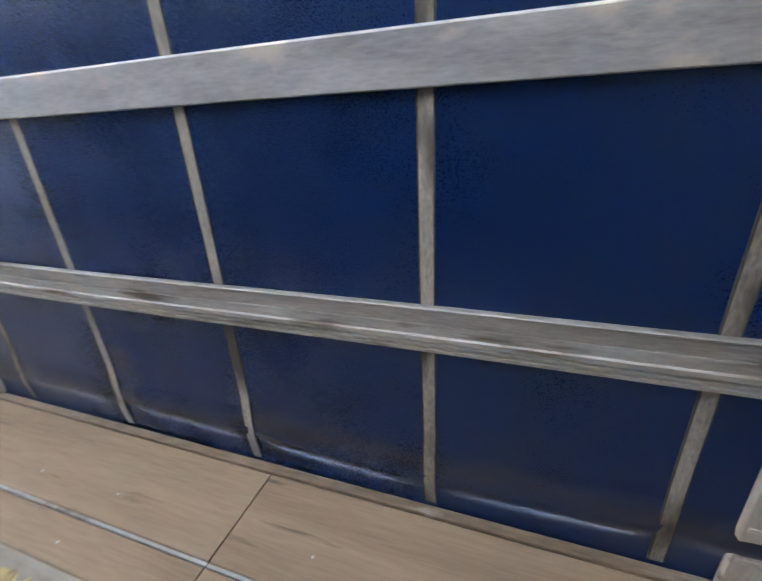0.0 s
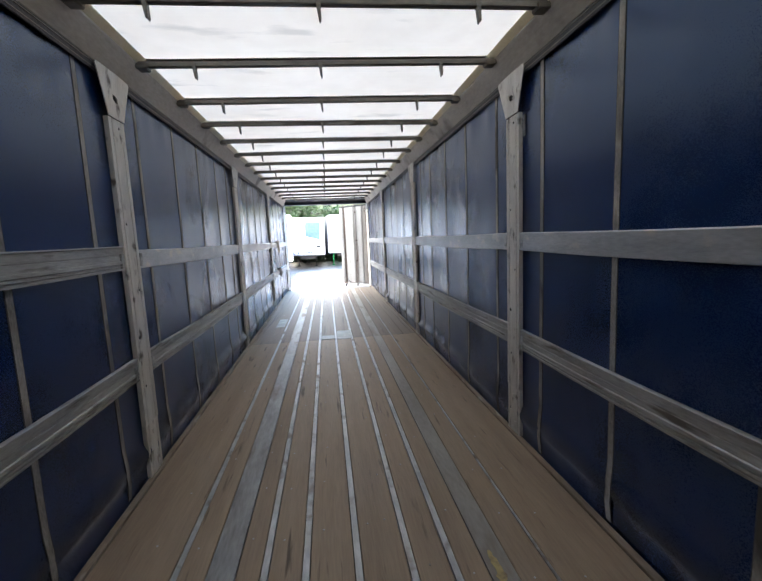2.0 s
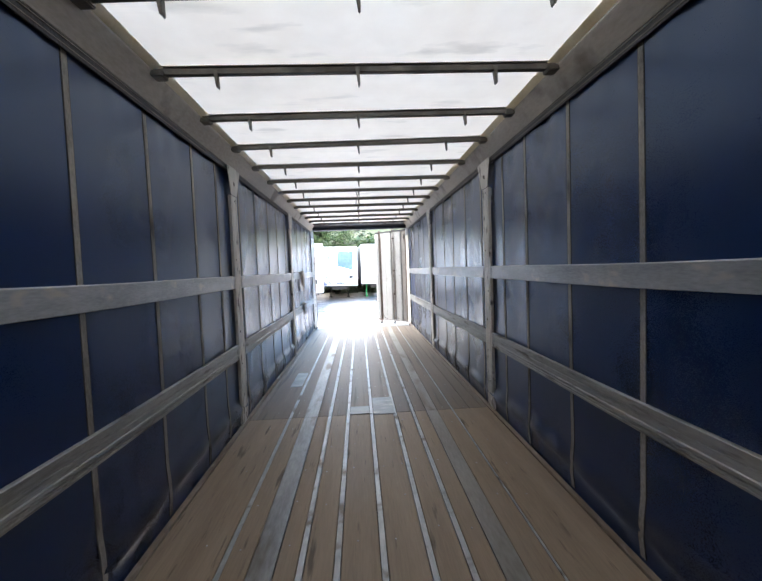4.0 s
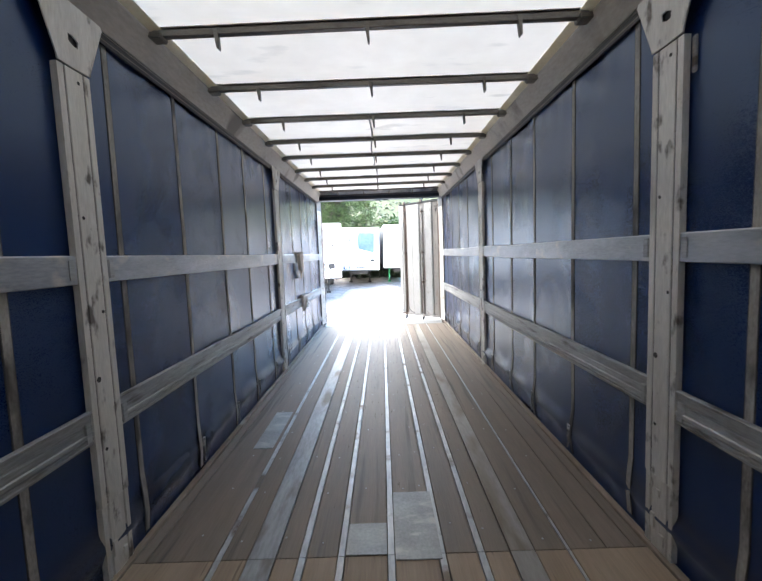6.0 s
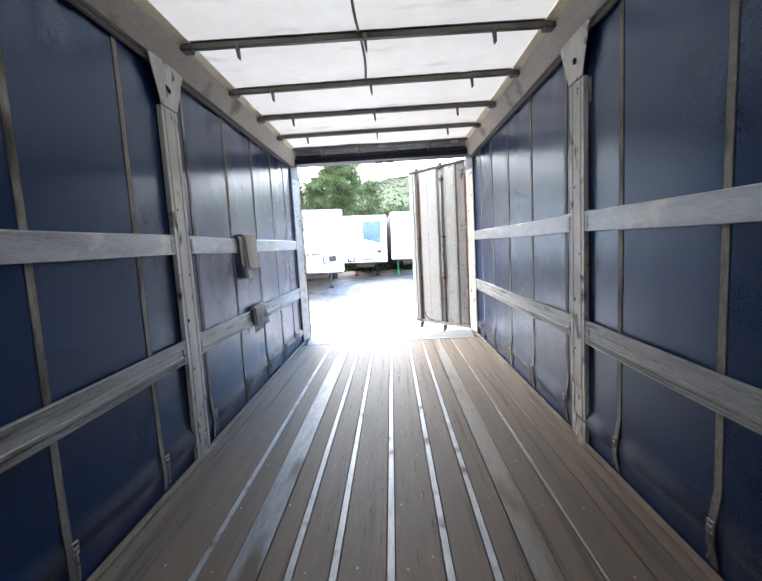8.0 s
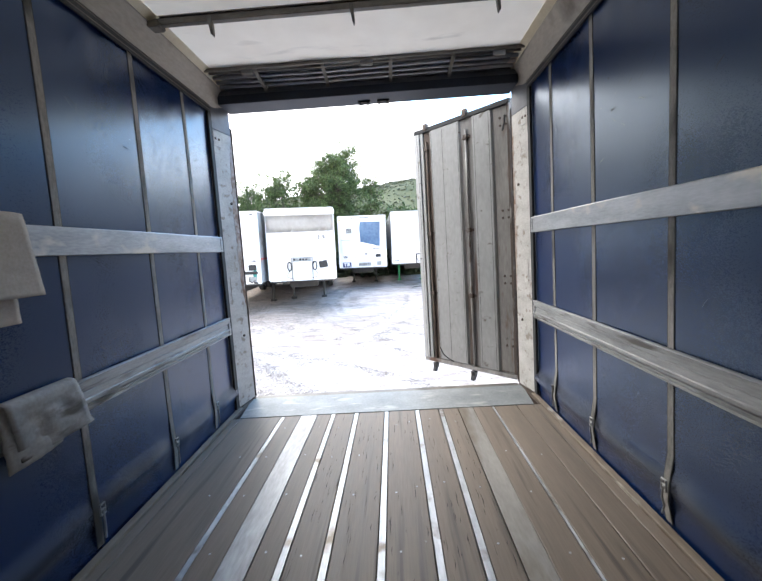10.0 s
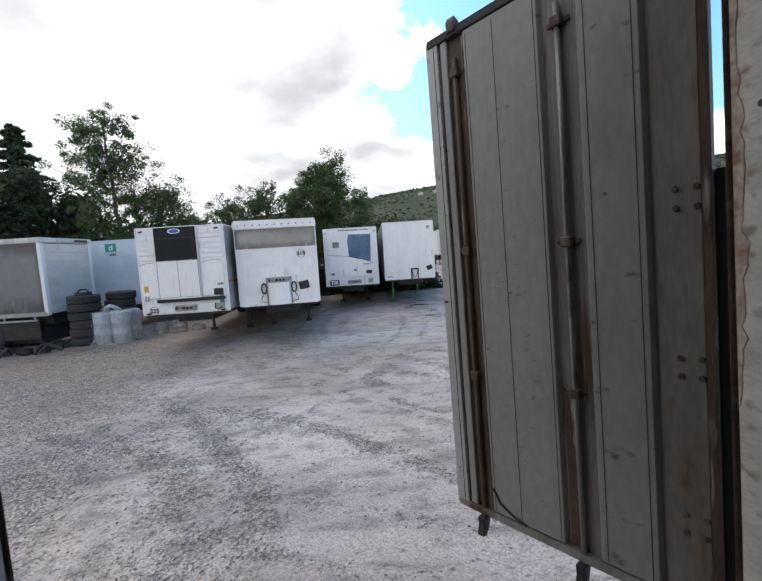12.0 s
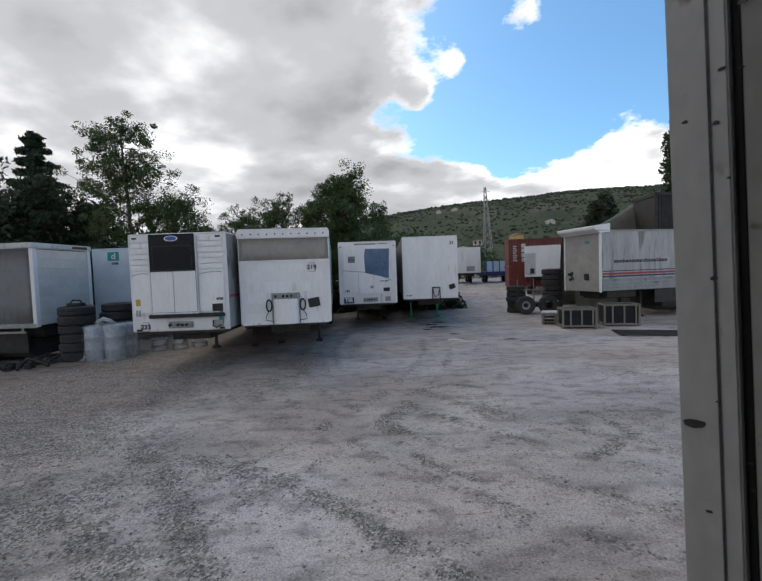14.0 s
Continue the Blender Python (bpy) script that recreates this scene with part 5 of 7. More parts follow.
def ground_height(x, y):
    n = noise.noise((x * 0.35, y * 0.35, 0.0)) * 0.035 + noise.noise((x * 1.7, y * 1.7, 5.0)) * 0.012
    near = max(0.0, 1.0 - max(0.0, y - 40.0) / 30.0) if y > 0 else 0.3
    f = min(1.0, max(0.0, (y - 42.0) / 18.0))
    return (n + lane(x, y)) * near + 0.8 * f * f * (3 - 2 * f)


def spaced(lo, hi, fine_lo, fine_hi, step):
    out, v, s = [], fine_lo, step
    mid = list(np.arange(fine_lo, fine_hi, step))
    while v > lo:
        s *= 1.35
        v = max(lo, v - s)
        out.append(v)
    out = out[::-1] + mid
    v, s = mid[-1], step
    while v < hi:
        s *= 1.35
        v = min(hi, v + s)
        out.append(v)
    return [float(q) for q in out]


gx, gy = spaced(-900, 900, -14, 10, 0.11), spaced(-300, 1500, 14.5, 34.0, 0.11)
verts = [(x, y, ground_height(x, y)) for y in gy for x in gx]
nx = len(gx)
faces = [(j * nx + i, j * nx + i + 1, (j + 1) * nx + i + 1, (j + 1) * nx + i) for j in range(len(gy) - 1) for i in range(nx - 1)]
me = raw("ground", verts, faces, GRAVEL)
me.shade_smooth()
track = me.attributes.new("track", "FLOAT", "POINT")
soil = me.attributes.new("soil", "FLOAT", "POINT")
track.data.foreach_set("value", [stoniness(x, y) for x, y, _ in verts])
soil.data.foreach_set("value", [max(0.0, min(1.0, (-3.0 - x + 2.0 * noise.noise((x * 0.4, y * 0.4, 4))) / 5.0)) * max(0.0, min(1.0, (y - 20.0) / 6.0)) for x, y, _ in verts])
ground = tagged(new("ground", me), "pale crushed-stone yard with wheel ruts and damp patches", "ground", kind="structure")
ground.matrix_basis = YARD

# loose stones
rng = np.random.default_rng(3)
PEBBLE = np.array([(1, 0, 0), (-1, 0, 0), (0, 1, 0), (0, -1, 0), (0, 0, 1), (0, 0, -1)], float)
PEBBLE_F = [(0, 2, 4), (2, 1, 4), (1, 3, 4), (3, 0, 4), (2, 0, 5), (1, 2, 5), (3, 1, 5), (0, 3, 5)]
pv, pf = [], []
for k in range(250000):
    y = 15.2 + 13.0 * rng.random() ** 1.6
    x = rng.uniform(-10, 7)
    if stoniness(x, y) ** 1.5 < rng.uniform(-0.03, 1.0):
        continue
    r = rng.uniform(0.007, 0.0165) * (1.0 if rng.random() < 0.95 else 1.4)
    z = ground_height(x, y)
    sc = np.array((rng.uniform(0.8, 1.5), rng.uniform(0.8, 1.4), rng.uniform(0.45, 0.8))) * r
    a = rng.uniform(0, 6.28)
    c, s = math.cos(a), math.sin(a)
    base = len(pv)
    for p in PEBBLE * sc:
        pv.append((x + c * p[0] - s * p[1], y + s * p[0] + c * p[1], z + 0.25 * r + p[2]))
    pf.extend(tuple(base + i for i in f) for f in PEBBLE_F)


def stone_material():
    m = leaf_material("loose_stones", (0.11, 0.097, 0.086), (0.50, 0.45, 0.40))
    nt = m.node_tree
    nt.links.new(nt.nodes["Principled BSDF"].outputs[0], nt.nodes["Material Output"].inputs["Surface"])
    return m


stones = tagged(new("gravel", raw("gravel", pv, pf, stone_material())), "loose grey stones strewn over the yard", "gravel", kind="stuff")
stones.matrix_basis = YARD

# puddles
for x, y, rx, ry in ((1.55, 32.6, 0.42, 0.24), (1.25, 33.4, 0.3, 0.15), (1.75, 29.3, 0.3, 0.2), (2.2, 28.9, 0.4, 0.22), (1.95, 30.6, 0.22, 0.12),
                     (3.6, 29.1, 0.42, 0.12), (4.2, 28.7, 0.28, 0.09), (1.7, 34.2, 0.35, 0.16), (1.0, 31.9, 0.2, 0.09), (2.6, 31.6, 0.24, 0.1)):
    bm = bmesh.new()
    ring = []
    for k in range(36):
        a = 2 * math.pi * k / 36
        r = 1 + 0.75 * noise.noise((math.cos(a) * 2.6 + x * 3, math.sin(a) * 2.6 + y * 3, 0)) + 0.2 * noise.noise((math.cos(a) * 7 + x, math.sin(a) * 7, 4))
        ring.append(bm.verts.new((rx * r * math.cos(a), ry * r * math.sin(a), 0)))
    bm.faces.new(ring)
    ob = solid("puddle", bm, PUDDLE, "shallow puddle of rainwater on the gravel", "puddle", "puddles", kind="structure")
    p = PLAN @ Vector((x, y, 0))
    ob.matrix_basis = yard(x, y, max(ground_height(p.x + a * rx, p.y + b * ry) for a in (-0.6, 0, 0.6) for b in (-0.6, 0, 0.6)) + 0.004)


# ---- parked trailers ----
def wheel_meshes(r=0.5, w=0.32, s=1.0):
    bm = bmesh.new()
    lathe(bm, [(0.29 * s * r / 0.5, -w / 2), (r * 0.9, -w / 2), (r, -w * 0.36), (r, -0.03), (r - 0.012, -0.02), (r - 0.012, 0.02), (r, 0.03), (r, w * 0.36), (r * 0.9, w / 2), (0.29 * s * r / 0.5, w / 2)], 28)
    t = finish("tyre", bm, TYRE)
    bm = bmesh.new()
    q = s * r / 0.5
    lathe(bm, [(0.29 * q, -w / 2 + 0.02), (0.29 * q, w / 2 - 0.02), (0.26 * q, w / 2 - 0.03), (0.24 * q, 0.02), (0.13 * q, 0.05), (0.11 * q, 0.11), (0.02 * q, 0.12), (0.02 * q, -0.05), (0.24 * q, -0.04)], 24)
    return t, finish("rim", bm, RIM)


TYRE_MESH, RIM_MESH = wheel_meshes()
THICK_TYRE, SMALL_RIM = wheel_meshes(s=0.78)


def add_wheel(parent, x, y, z, flip=False):
    m = Matrix.Translation((x, y, z)) @ Matrix.Rotation(math.pi / 2 * (-1 if flip else 1), 4, "Y")
    wh = part("wheel", TYRE_MESH, TYRE, parent, "black truck tyre", m)
    part("rim", RIM_MESH, RIM, wh, "pale steel rim")
    return wh


def landing_leg(parent, x, y, height, paint):
    bm = bmesh.new()
    box(bm, x - 0.06, x + 0.06, y - 0.06, y + 0.06, 0.45, height)
    box(bm, x - 0.045, x + 0.045, y - 0.045, y + 0.045, 0.06, 0.46)
    soften(bm, 0.008, 1)
    leg = part("landing_leg", bm, paint, parent)
    bm = bmesh.new()
    prism(bm, [(-0.13, 0.0), (0.13, 0.0), (0.13, 0.02), (0.06, 0.09), (-0.06, 0.09), (-0.13, 0.02)], "x", x - 0.12, x + 0.12)
    for v in bm.verts:
        v.co.y += y
    part("foot", bm, paint, leg)
    return leg


def trailer(name, label, w, h0, h1, length, m, body, side_mat, leg_y=3.2, leg_paint=DARK_STEEL, corner=0.03, category="trailer"):
    """A parked semi-trailer whose nose is at local y=0, facing -y, its body rising from h0 to h1."""
    t = thing(name, m, label, category, "parked trailers")
    bm = one_box(-w / 2 + 0.01, w / 2 - 0.01, 0.04, length, h0 + 0.02, h1 - 0.01, 0.02)
    part("box", bm, side_mat, t)
    bm = one_box(-w / 2, w / 2, 0.0, 0.045, h0, h1, corner)
    front = part("front_wall", bm, body, t, "white front wall")
    for s in (-1, 1):
        x = s * (w / 2 - 0.02)
        part("corner_post", one_box(x - 0.045, x + 0.045, -0.012, 0.06, h0, h1, 0.02), body, t)
    part("roof_cap", one_box(-w / 2 - 0.01, w / 2 + 0.01, -0.01, length, h1 - 0.012, h1 + 0.02, 0.012), body, t)
    part("chassis", one_box(-0.55, 0.55, 0.6, length, h0 - 0.32, h0 + 0.018, 0.02), DARK_STEEL, t, "dark steel chassis")
    part("coupling_plate", one_box(-w / 2 + 0.06, w / 2 - 0.06, 0.03, 1.6, h0 - 0.07, h0 - 0.002, 0.01), DARK_STEEL, t)
    for s in (-1, 1):
        landing_leg(t, s * 0.72, leg_y, h0, leg_paint)
        part("side_skirt", one_box(s * (w / 2 - 0.06) - 0.02, s * (w / 2 - 0.06) + 0.02, 3.9, length - 4.6, h0 - 0.45, h0 - 0.02, 0.01), DARK_STEEL, t)
    for yy in (length - 4.2, length - 2.9, length - 1.6):
        for s in (-1, 1):
            add_wheel(t, s * (w / 2 - 0.2), yy, 0.5, s < 0)
    return t


def plate(parent, name, x0, x1, z0, z1, y, mat, depth=0.012, label="", bevel=0.004):
    return part(name, one_box(x0, x1, y - depth, y, z0, z1, bevel), mat, parent, label)


def bars(parent, name, x0, z0, w, h, n, y, mat, label=""):
    """Unreadable writing: a row of short bars."""
    rr = random.Random(int((x0 + z0) * 1000) + n)
    step = w / n
    for i in range(n):
        bm = bmesh.new()
        box(bm, x0 + i * step, x0 + i * step + step * rr.uniform(0.55, 0.8), y - 0.004, y, z0, z0 + h * rr.uniform(0.8, 1.0))
        part(name, bm, mat, parent, label)


def coupling_box(parent, x, z, y):
    """The hose couplings on a trailer nose: plate, sockets, coiled hoses."""
    p = plate(parent, "coupling_panel", x - 0.33, x + 0.33, z - 0.09, z + 0.09, y, GALV, 0.03)
    rr = random.Random(int(x * 77) + 5)
    for i in range(6):
        xx = x - 0.28 + 0.11 * i
        bm = bmesh.new()
        tube(bm, [(xx, y - 0.03, z + rr.uniform(-0.03, 0.03)), (xx, y - 0.09, z)], rr.uniform(0.025, 0.04), 10)
        part("coupling", bm, rr.choice((BLACK, GALV, DARK_STEEL, BLACK)), p)
    return p


def hose_loop(parent, pts, r=0.016):
    bm = bmesh.new()
    tube(bm, pts, r, 8)
    return part("hose", bm, BLACK, parent, "black hose", smooth=True)


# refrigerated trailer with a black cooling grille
t233 = trailer("refrigerated_trailer", "white refrigerated trailer with a black cooling grille on its nose", 2.56, 1.19, 3.80, 13.4, yard(-5.93, 25.05, 0, 3), WHITE_BODY, GREY_AND_SHADED_SIDE, leg_y=4.1)
u = part("cooling_unit", one_box(-0.72, 0.53, -0.10, -0.003, 1.62, 3.78, 0.03), WHITE_BODY, t233, "white cooling unit housing")
g = plate(u, "grille", -0.70, 0.51, 2.81, 3.79, -0.102, CHARCOAL, 0.02, "black cooling grille")
for k in range(7):
    plate(u, "grille_bar", -0.62, 0.43, 2.88 + 0.075 * k, 2.905 + 0.075 * k, -0.124, CHARCOAL, 0.012)
bm = bmesh.new()
lathe(bm, [(0.001, -0.01), (0.001, 0.0), (0.165, 0.0), (0.165, -0.01)], 24, Matrix.Translation((-0.10, -0.128, 3.67)) @ Matrix.Diagonal((1.1, 1, 0.45, 1)) @ Matrix.Rotation(math.pi / 2, 4, "X"))
part("emblem", bm, WHITE_BODY, u, "pale oval emblem")
bm = bmesh.new()
lathe(bm, [(0.001, -0.01), (0.001, 0.0), (0.135, 0.0), (0.135, -0.01)], 24, Matrix.Translation((-0.10, -0.134, 3.67)) @ Matrix.Diagonal((1.1, 1, 0.42, 1)) @ Matrix.Rotation(math.pi / 2, 4, "X"))
part("emblem_centre", bm, LOGO_BLUE, u, "blue centre of the emblem")
plate(u, "panel_gap", -0.70, 0.51, 1.70, 2.805, -0.100, DARK_GAP, 0.003, "dark gap behind the service panels", 0)
for x0, x1 in ((-0.69, -0.105), (-0.092, 0.50)):
    plate(u, "service_panel", x0, x1, 1.71, 2.795, -0.101, WHITE_BODY, 0.014)
for s, xs in ((-1, (-1.24, -0.735)), (1, (0.545, 1.22))):
    for k in range(6):
        plate(t233, "rib_panel", xs[0], xs[1], 2.84 + 0.15 * k, 2.98 + 0.15 * k, -0.004, WHITE_BODY, 0.03, bevel=0.012)
    plate(t233, "lower_panel", xs[0], xs[1], 1.70, 2.82, -0.004, WHITE_BODY, 0.035, bevel=0.012)
plate(t233, "bumper_trim", -0.80, 1.20, 1.56, 1.66, -0.004, BLACK, 0.135, "black trim under the cooling unit", 0.02)
plate(t233, "control_panel", 0.88, 1.16, 1.70, 1.90, -0.04, BLACK, 0.02, "black control panel")
plate(t233, "warning_label", -1.17, -1.04, 1.90, 2.08, -0.04, ORANGE, 0.005)
bars(t233, "small_print", -1.17, 1.62, 0.14, 0.18, 2, -0.04, GREY_TARP)
plate(t233, "side_sticker", 1.02, 1.15, 1.36, 1.66, -0.001, TEAL, 0.016, "teal printed sticker")
bars(t233, "side_marks", 1.0, 2.0, 0.2, 0.07, 4, -0.042, INK)
plate(t233, "side_label", 1.06, 1.15, 1.40, 1.74, -0.040, TEAL, 0.004, "narrow teal printed label", 0)
for x in (-1.12, 1.10):
    for z in (3.70, 1.24):
        plate(t233, "marker_lamp", x - 0.07, x + 0.07, z - 0.025, z + 0.025, -0.012, BLACK, 0.03, "dark marker lamp", 0.008)
gf = bmesh.new()
for x0, x1, z0, z1 in ((-0.62, -0.60, 2.83, 3.48), (0.41, 0.43, 2.83, 3.48), (-0.62, 0.43, 3.46, 3.48), (-0.62, 0.43, 2.83, 2.85)):
    box(gf, x0, x1, -0.133, -0.122, z0, z1)
part("grille_frame", gf, DARK_STEEL, u, "dark frame round the grille")
for x0, x1 in ((-1.22, -0.80), (0.57, 1.18)):
    bm = bmesh.new()
    tube(bm, [(x0 + (x1 - x0) * f, -0.041, 2.70 + 0.07 * math.sin(math.pi * f * 0.8)) for f in np.linspace(0, 1, 9)], 0.008, 6)
    part("swoosh_line", bm, GREY_TARP, t233, "thin grey curved line")
coupling_box(t233, 0.0, 1.36, -0.002)
plate(t233, "reflector", 0.86, 1.14, 1.28, 1.46, -0.004, GALV, 0.05)
hose_loop(t233, [(0.9, -0.06, 1.46), (0.88, -0.09, 1.32), (0.98, -0.09, 1.26), (1.1, -0.08, 1.34)])
bm = bmesh.new()
lathe(bm, [(0.125, 0.0), (0.125, 0.003), (0.135, 0.003), (0.135, 0.0)], 28, Matrix.Translation((-0.96, -0.002, 1.32)) @ Matrix.Rotation(math.pi / 2, 4, "X"))
part("number_ring", bm, INK, t233)
lettering("233", 0.17, INK, t233, pose(-0.96, -0.006, 1.32, 90))
plate(t233, "side_band", 1.275, 1.285, 2.05, 2.12, 1.6, RED_STRIPE, 1.4, "red band on the flank", 0.002)

# curtain trailer with a grey upper tarp
t219 = trailer("curtain_trailer", "white curtain trailer with a grey tarp band below its roof", 2.50, 1.21, 3.90, 13.4, yard(-3.33, 25.85, 0, 9), WHITE_BODY, WHITE_DIRTY, leg_y=4.1)
bm = bmesh.new()
ny = 20
rows = []
for i in range(ny + 1):
    x = -1.24 + 2.48 * i / ny
    rows.append([bm.verts.new((x, -0.02 - 0.015 * noise.noise((x * 2.2, z * 2, 0)), z)) for z in (3.03, 3.25, 3.45, 3.66)])
for a, b in zip(rows, rows[1:]):
    for k in range(3):
        bm.faces.new((a[k], b[k], b[k + 1], a[k + 1]))
bmesh.ops.solidify(bm, geom=list(bm.faces), thickness=0.006)
part("tarp_band", bm, BEIGE_TARP, t219, "grey vinyl band", smooth=True)
bm = one_box(-1.29, 1.29, -0.09, 0.25, 3.645, 3.86, 0.025)
cap = part("tarp_hood", bm, WHITE_BODY, t219, "white roof hood with eyelets")
for k in range(11):
    bm = bmesh.new()
    tube(bm, [(-1.12 + 0.224 * k, -0.096, 3.76), (-1.12 + 0.224 * k, -0.088, 3.76)], 0.022, 8)
    part("eyelet", bm, BLACK, cap)
for z in (2.72, 2.42, 2.12, 1.82, 1.52):
    plate(t219, "wall_plank", -1.06, 1.06, z - 0.295, z, -0.001, WHITE_BODY, 0.008, bevel=0.003)
for z, d in ((3.02, 0.02), (1.25, 0.03)):
    plate(t219, "cross_rail", -1.2, 1.2, z - 0.05, z + 0.01, -0.001, WHITE_BODY, d)
bm = bmesh.new()
prism(bm, [(0.36 * math.cos(a), -0.011 - 0.20 * math.sin(a)) for a in np.linspace(0, math.pi, 15)], "z", 1.22, 1.92)
part("hose_cabinet", bm, WHITE_BODY, t219, "white half-round hose cabinet")
fr = bmesh.new()
for x0, x1, z0, z1 in ((-0.40, -0.36, 1.2, 2.08), (0.36, 0.40, 1.2, 2.08), (-0.40, 0.40, 2.05, 2.09), (-0.40, 0.40, 1.19, 1.23)):
    box(fr, x0, x1, -0.05, -0.010, z0, z1)
part("cabinet_frame", fr, GALV, t219)
coupling_box(t219, 0.0, 2.0, -0.07)
for s in (-1, 1):
    c = Vector((0.47 * s, -0.07, 1.75))
    hose_loop(t219, [c + Vector((0.075 * math.cos(a), -0.012 * math.sin(2 * a), 0.16 * math.sin(a))) for a in np.linspace(0, 6.28, 20)], 0.022)
    hose_loop(t219, [(0.47 * s, -0.06, 1.60), (0.56 * s, -0.05, 1.45), (0.58 * s, -0.04, 1.33), (0.3 * s, -0.05, 1.28)], 0.010)
part("document_holder", one_box(-0.16, 0.16, -0.04, 0.0, -0.13, 0.13, 0.012), BLACK, t219, "black document holder", pose(0.79, -0.012, 1.79, 0, -9, 0))
bm = bmesh.new()
lathe(bm, [(0.125, 0.0), (0.125, 0.003), (0.135, 0.003), (0.135, 0.0)], 28, Matrix.Translation((0.76, -0.010, 2.80)) @ Matrix.Rotation(math.pi / 2, 4, "X"))
part("number_ring", bm, INK, t219)
lettering("219", 0.17, INK, t219, pose(0.76, -0.012, 2.80, 90))

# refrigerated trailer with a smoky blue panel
t224 = trailer("refrigerated_trailer", "white refrigerated trailer with a smoky blue panel on its nose", 2.52, 1.18, 3.93, 13.4, yard(-1.53, 32.4, 0, 3), WHITE_BODY, GREY_AND_SHADED_SIDE, leg_y=4.2)
u = part("cooling_unit", one_box(-1.12, 1.08, -0.09, -0.003, 1.62, 3.78, 0.04), WHITE_BODY, t224, "white cooling unit housing")
bm = bmesh.new()
prism(bm, [(-0.10, 2.56), (0.93, 2.30), (0.98, 3.60), (-0.08, 3.62), (-0.14, 3.3)], "y", -0.104, -0.091)
part("blue_panel", bm, BLUE_GLASS, u, "smoky blue curved panel")
bm = bmesh.new()
prism(bm, [(-1.10, 2.70), (-0.10, 2.60), (0.5, 2.46), (1.06, 2.20), (1.06, 2.17), (0.5, 2.43), (-0.10, 2.57), (-1.10, 2.67)], "y", -0.096, -0.089)
part("panel_groove", bm, GREY_TARP, u)
for x in (-0.42, 0.25):
    plate(u, "panel_joint", x, x + 0.012, 1.66, 2.5, -0.089, GREY_TARP, 0.004, bevel=0)
plate(u, "air_inlet", -0.86, -0.54, 3.02, 3.30, -0.089, GREY_TARP, 0.012, "grey louvred inlet")
for k in range(4):
    plate(u, "louvre", -0.84, -0.56, 3.05 + 0.06 * k, 3.075 + 0.06 * k, -0.10, INK, 0.006, bevel=0)
bars(u, "maker_lettering", -0.55, 3.80, 0.95, 0.07, 10, -0.004, INK, "dark lettering that cannot be read")
bars(u, "maker_lettering", 0.5, 3.81, 0.4, 0.05, 5, -0.004, INK)
bars(u, "side_lettering", 0.55, 2.15, 0.38, 0.06, 6, -0.09, INK)
plate(u, "control_panel", 0.68, 0.96, 1.72, 1.88, -0.089, BLACK, 0.02, "black control panel")
plate(u, "badge", 0.1, 0.24, 1.86, 1.98, -0.089, GREY_TARP, 0.01)
bars(u, "small_number", -1.02, 1.72, 0.22, 0.12, 3, -0.09, INK)
plate(t224, "sign_plate", -1.10, -0.64, 1.22, 1.48, -0.002, NAVY, 0.02, "navy plate with white letters")
lettering("TIR", 0.24, WHITE_BODY, t224, pose(-0.87, -0.024, 1.35, 90))
coupling_box(t224, 0.1, 1.36, -0.002)
plate(t224, "lamp_box", 0.75, 0.98, 1.28, 1.48, -0.002, GALV, 0.04)
for x in (-1.18, 1.18):
    plate(t224, "marker_lamp", x - 0.05, x + 0.05, 3.7, 3.76, -0.014, ORANGE, 0.015)

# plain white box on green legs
t31 = trailer("box_trailer", "plain white box trailer standing on green landing legs", 2.50, 1.26, 4.12, 13.0, yard(1.24, 33.2, 0, 2), WHITE_BODY, GREY_AND_SHADED_SIDE, leg_y=3.6, leg_paint=GREEN_LEG)
part("leg_brace", one_box(-0.72, 0.72, 3.56, 3.64, 0.95, 1.05, 0.01), GREEN_LEG, t31, "green cross brace")
fr = bmesh.new()
for x0, x1, z0, z1 in ((0.06, 0.10, 1.25, 1.80), (0.40, 0.44, 1.25, 1.80), (0.06, 0.44, 1.74, 1.80)):
    box(fr, x0, x1, -0.06, -0.013, z0, z1)
part("hose_rack", fr, BLACK, t31, "black hose rack")
hose_loop(t31, [(0.1, -0.07, 1.76), (0.12, -0.10, 1.5), (0.2, -0.10, 1.36), (0.32, -0.10, 1.40), (0.40, -0.09, 1.7)])
part("document_holder", one_box(-0.14, 0.14, -0.05, 0.0, -0.11, 0.11, 0.02), BLACK, t31, "black document holder", pose(0.99, -0.013, 1.80, 0, -20, 0))
lettering("31", 0.20, INK, t31, pose(1.02, -0.006, 3.80, 90))
bars(t31, "small_print", -1.1, 1.40, 0.25, 0.06, 4, -0.002, INK)

# pale blue box behind
tb = trailer("refrigerated_trailer", "pale blue-white refrigerated trailer with a teal sticker", 2.55, 1.0, 3.83, 13.4, yard(-11.55, 31.0) @ Matrix.Diagonal((1, 1, 1.03, 1)), PALE_BLUE, PALE_BLUE)
plate(tb, "teal_sticker", -0.62, -0.12, 3.34, 3.70, -0.002, TEAL, 0.006, "teal sticker with a white shape")
bm = bmesh.new()
lathe(bm, [(0.05, 0.0), (0.05, 0.004), (0.085, 0.004), (0.085, 0.0)], 20, Matrix.Translation((-0.37, -0.008, 3.49)) @ Matrix.Rotation(math.pi / 2, 4, "X"))
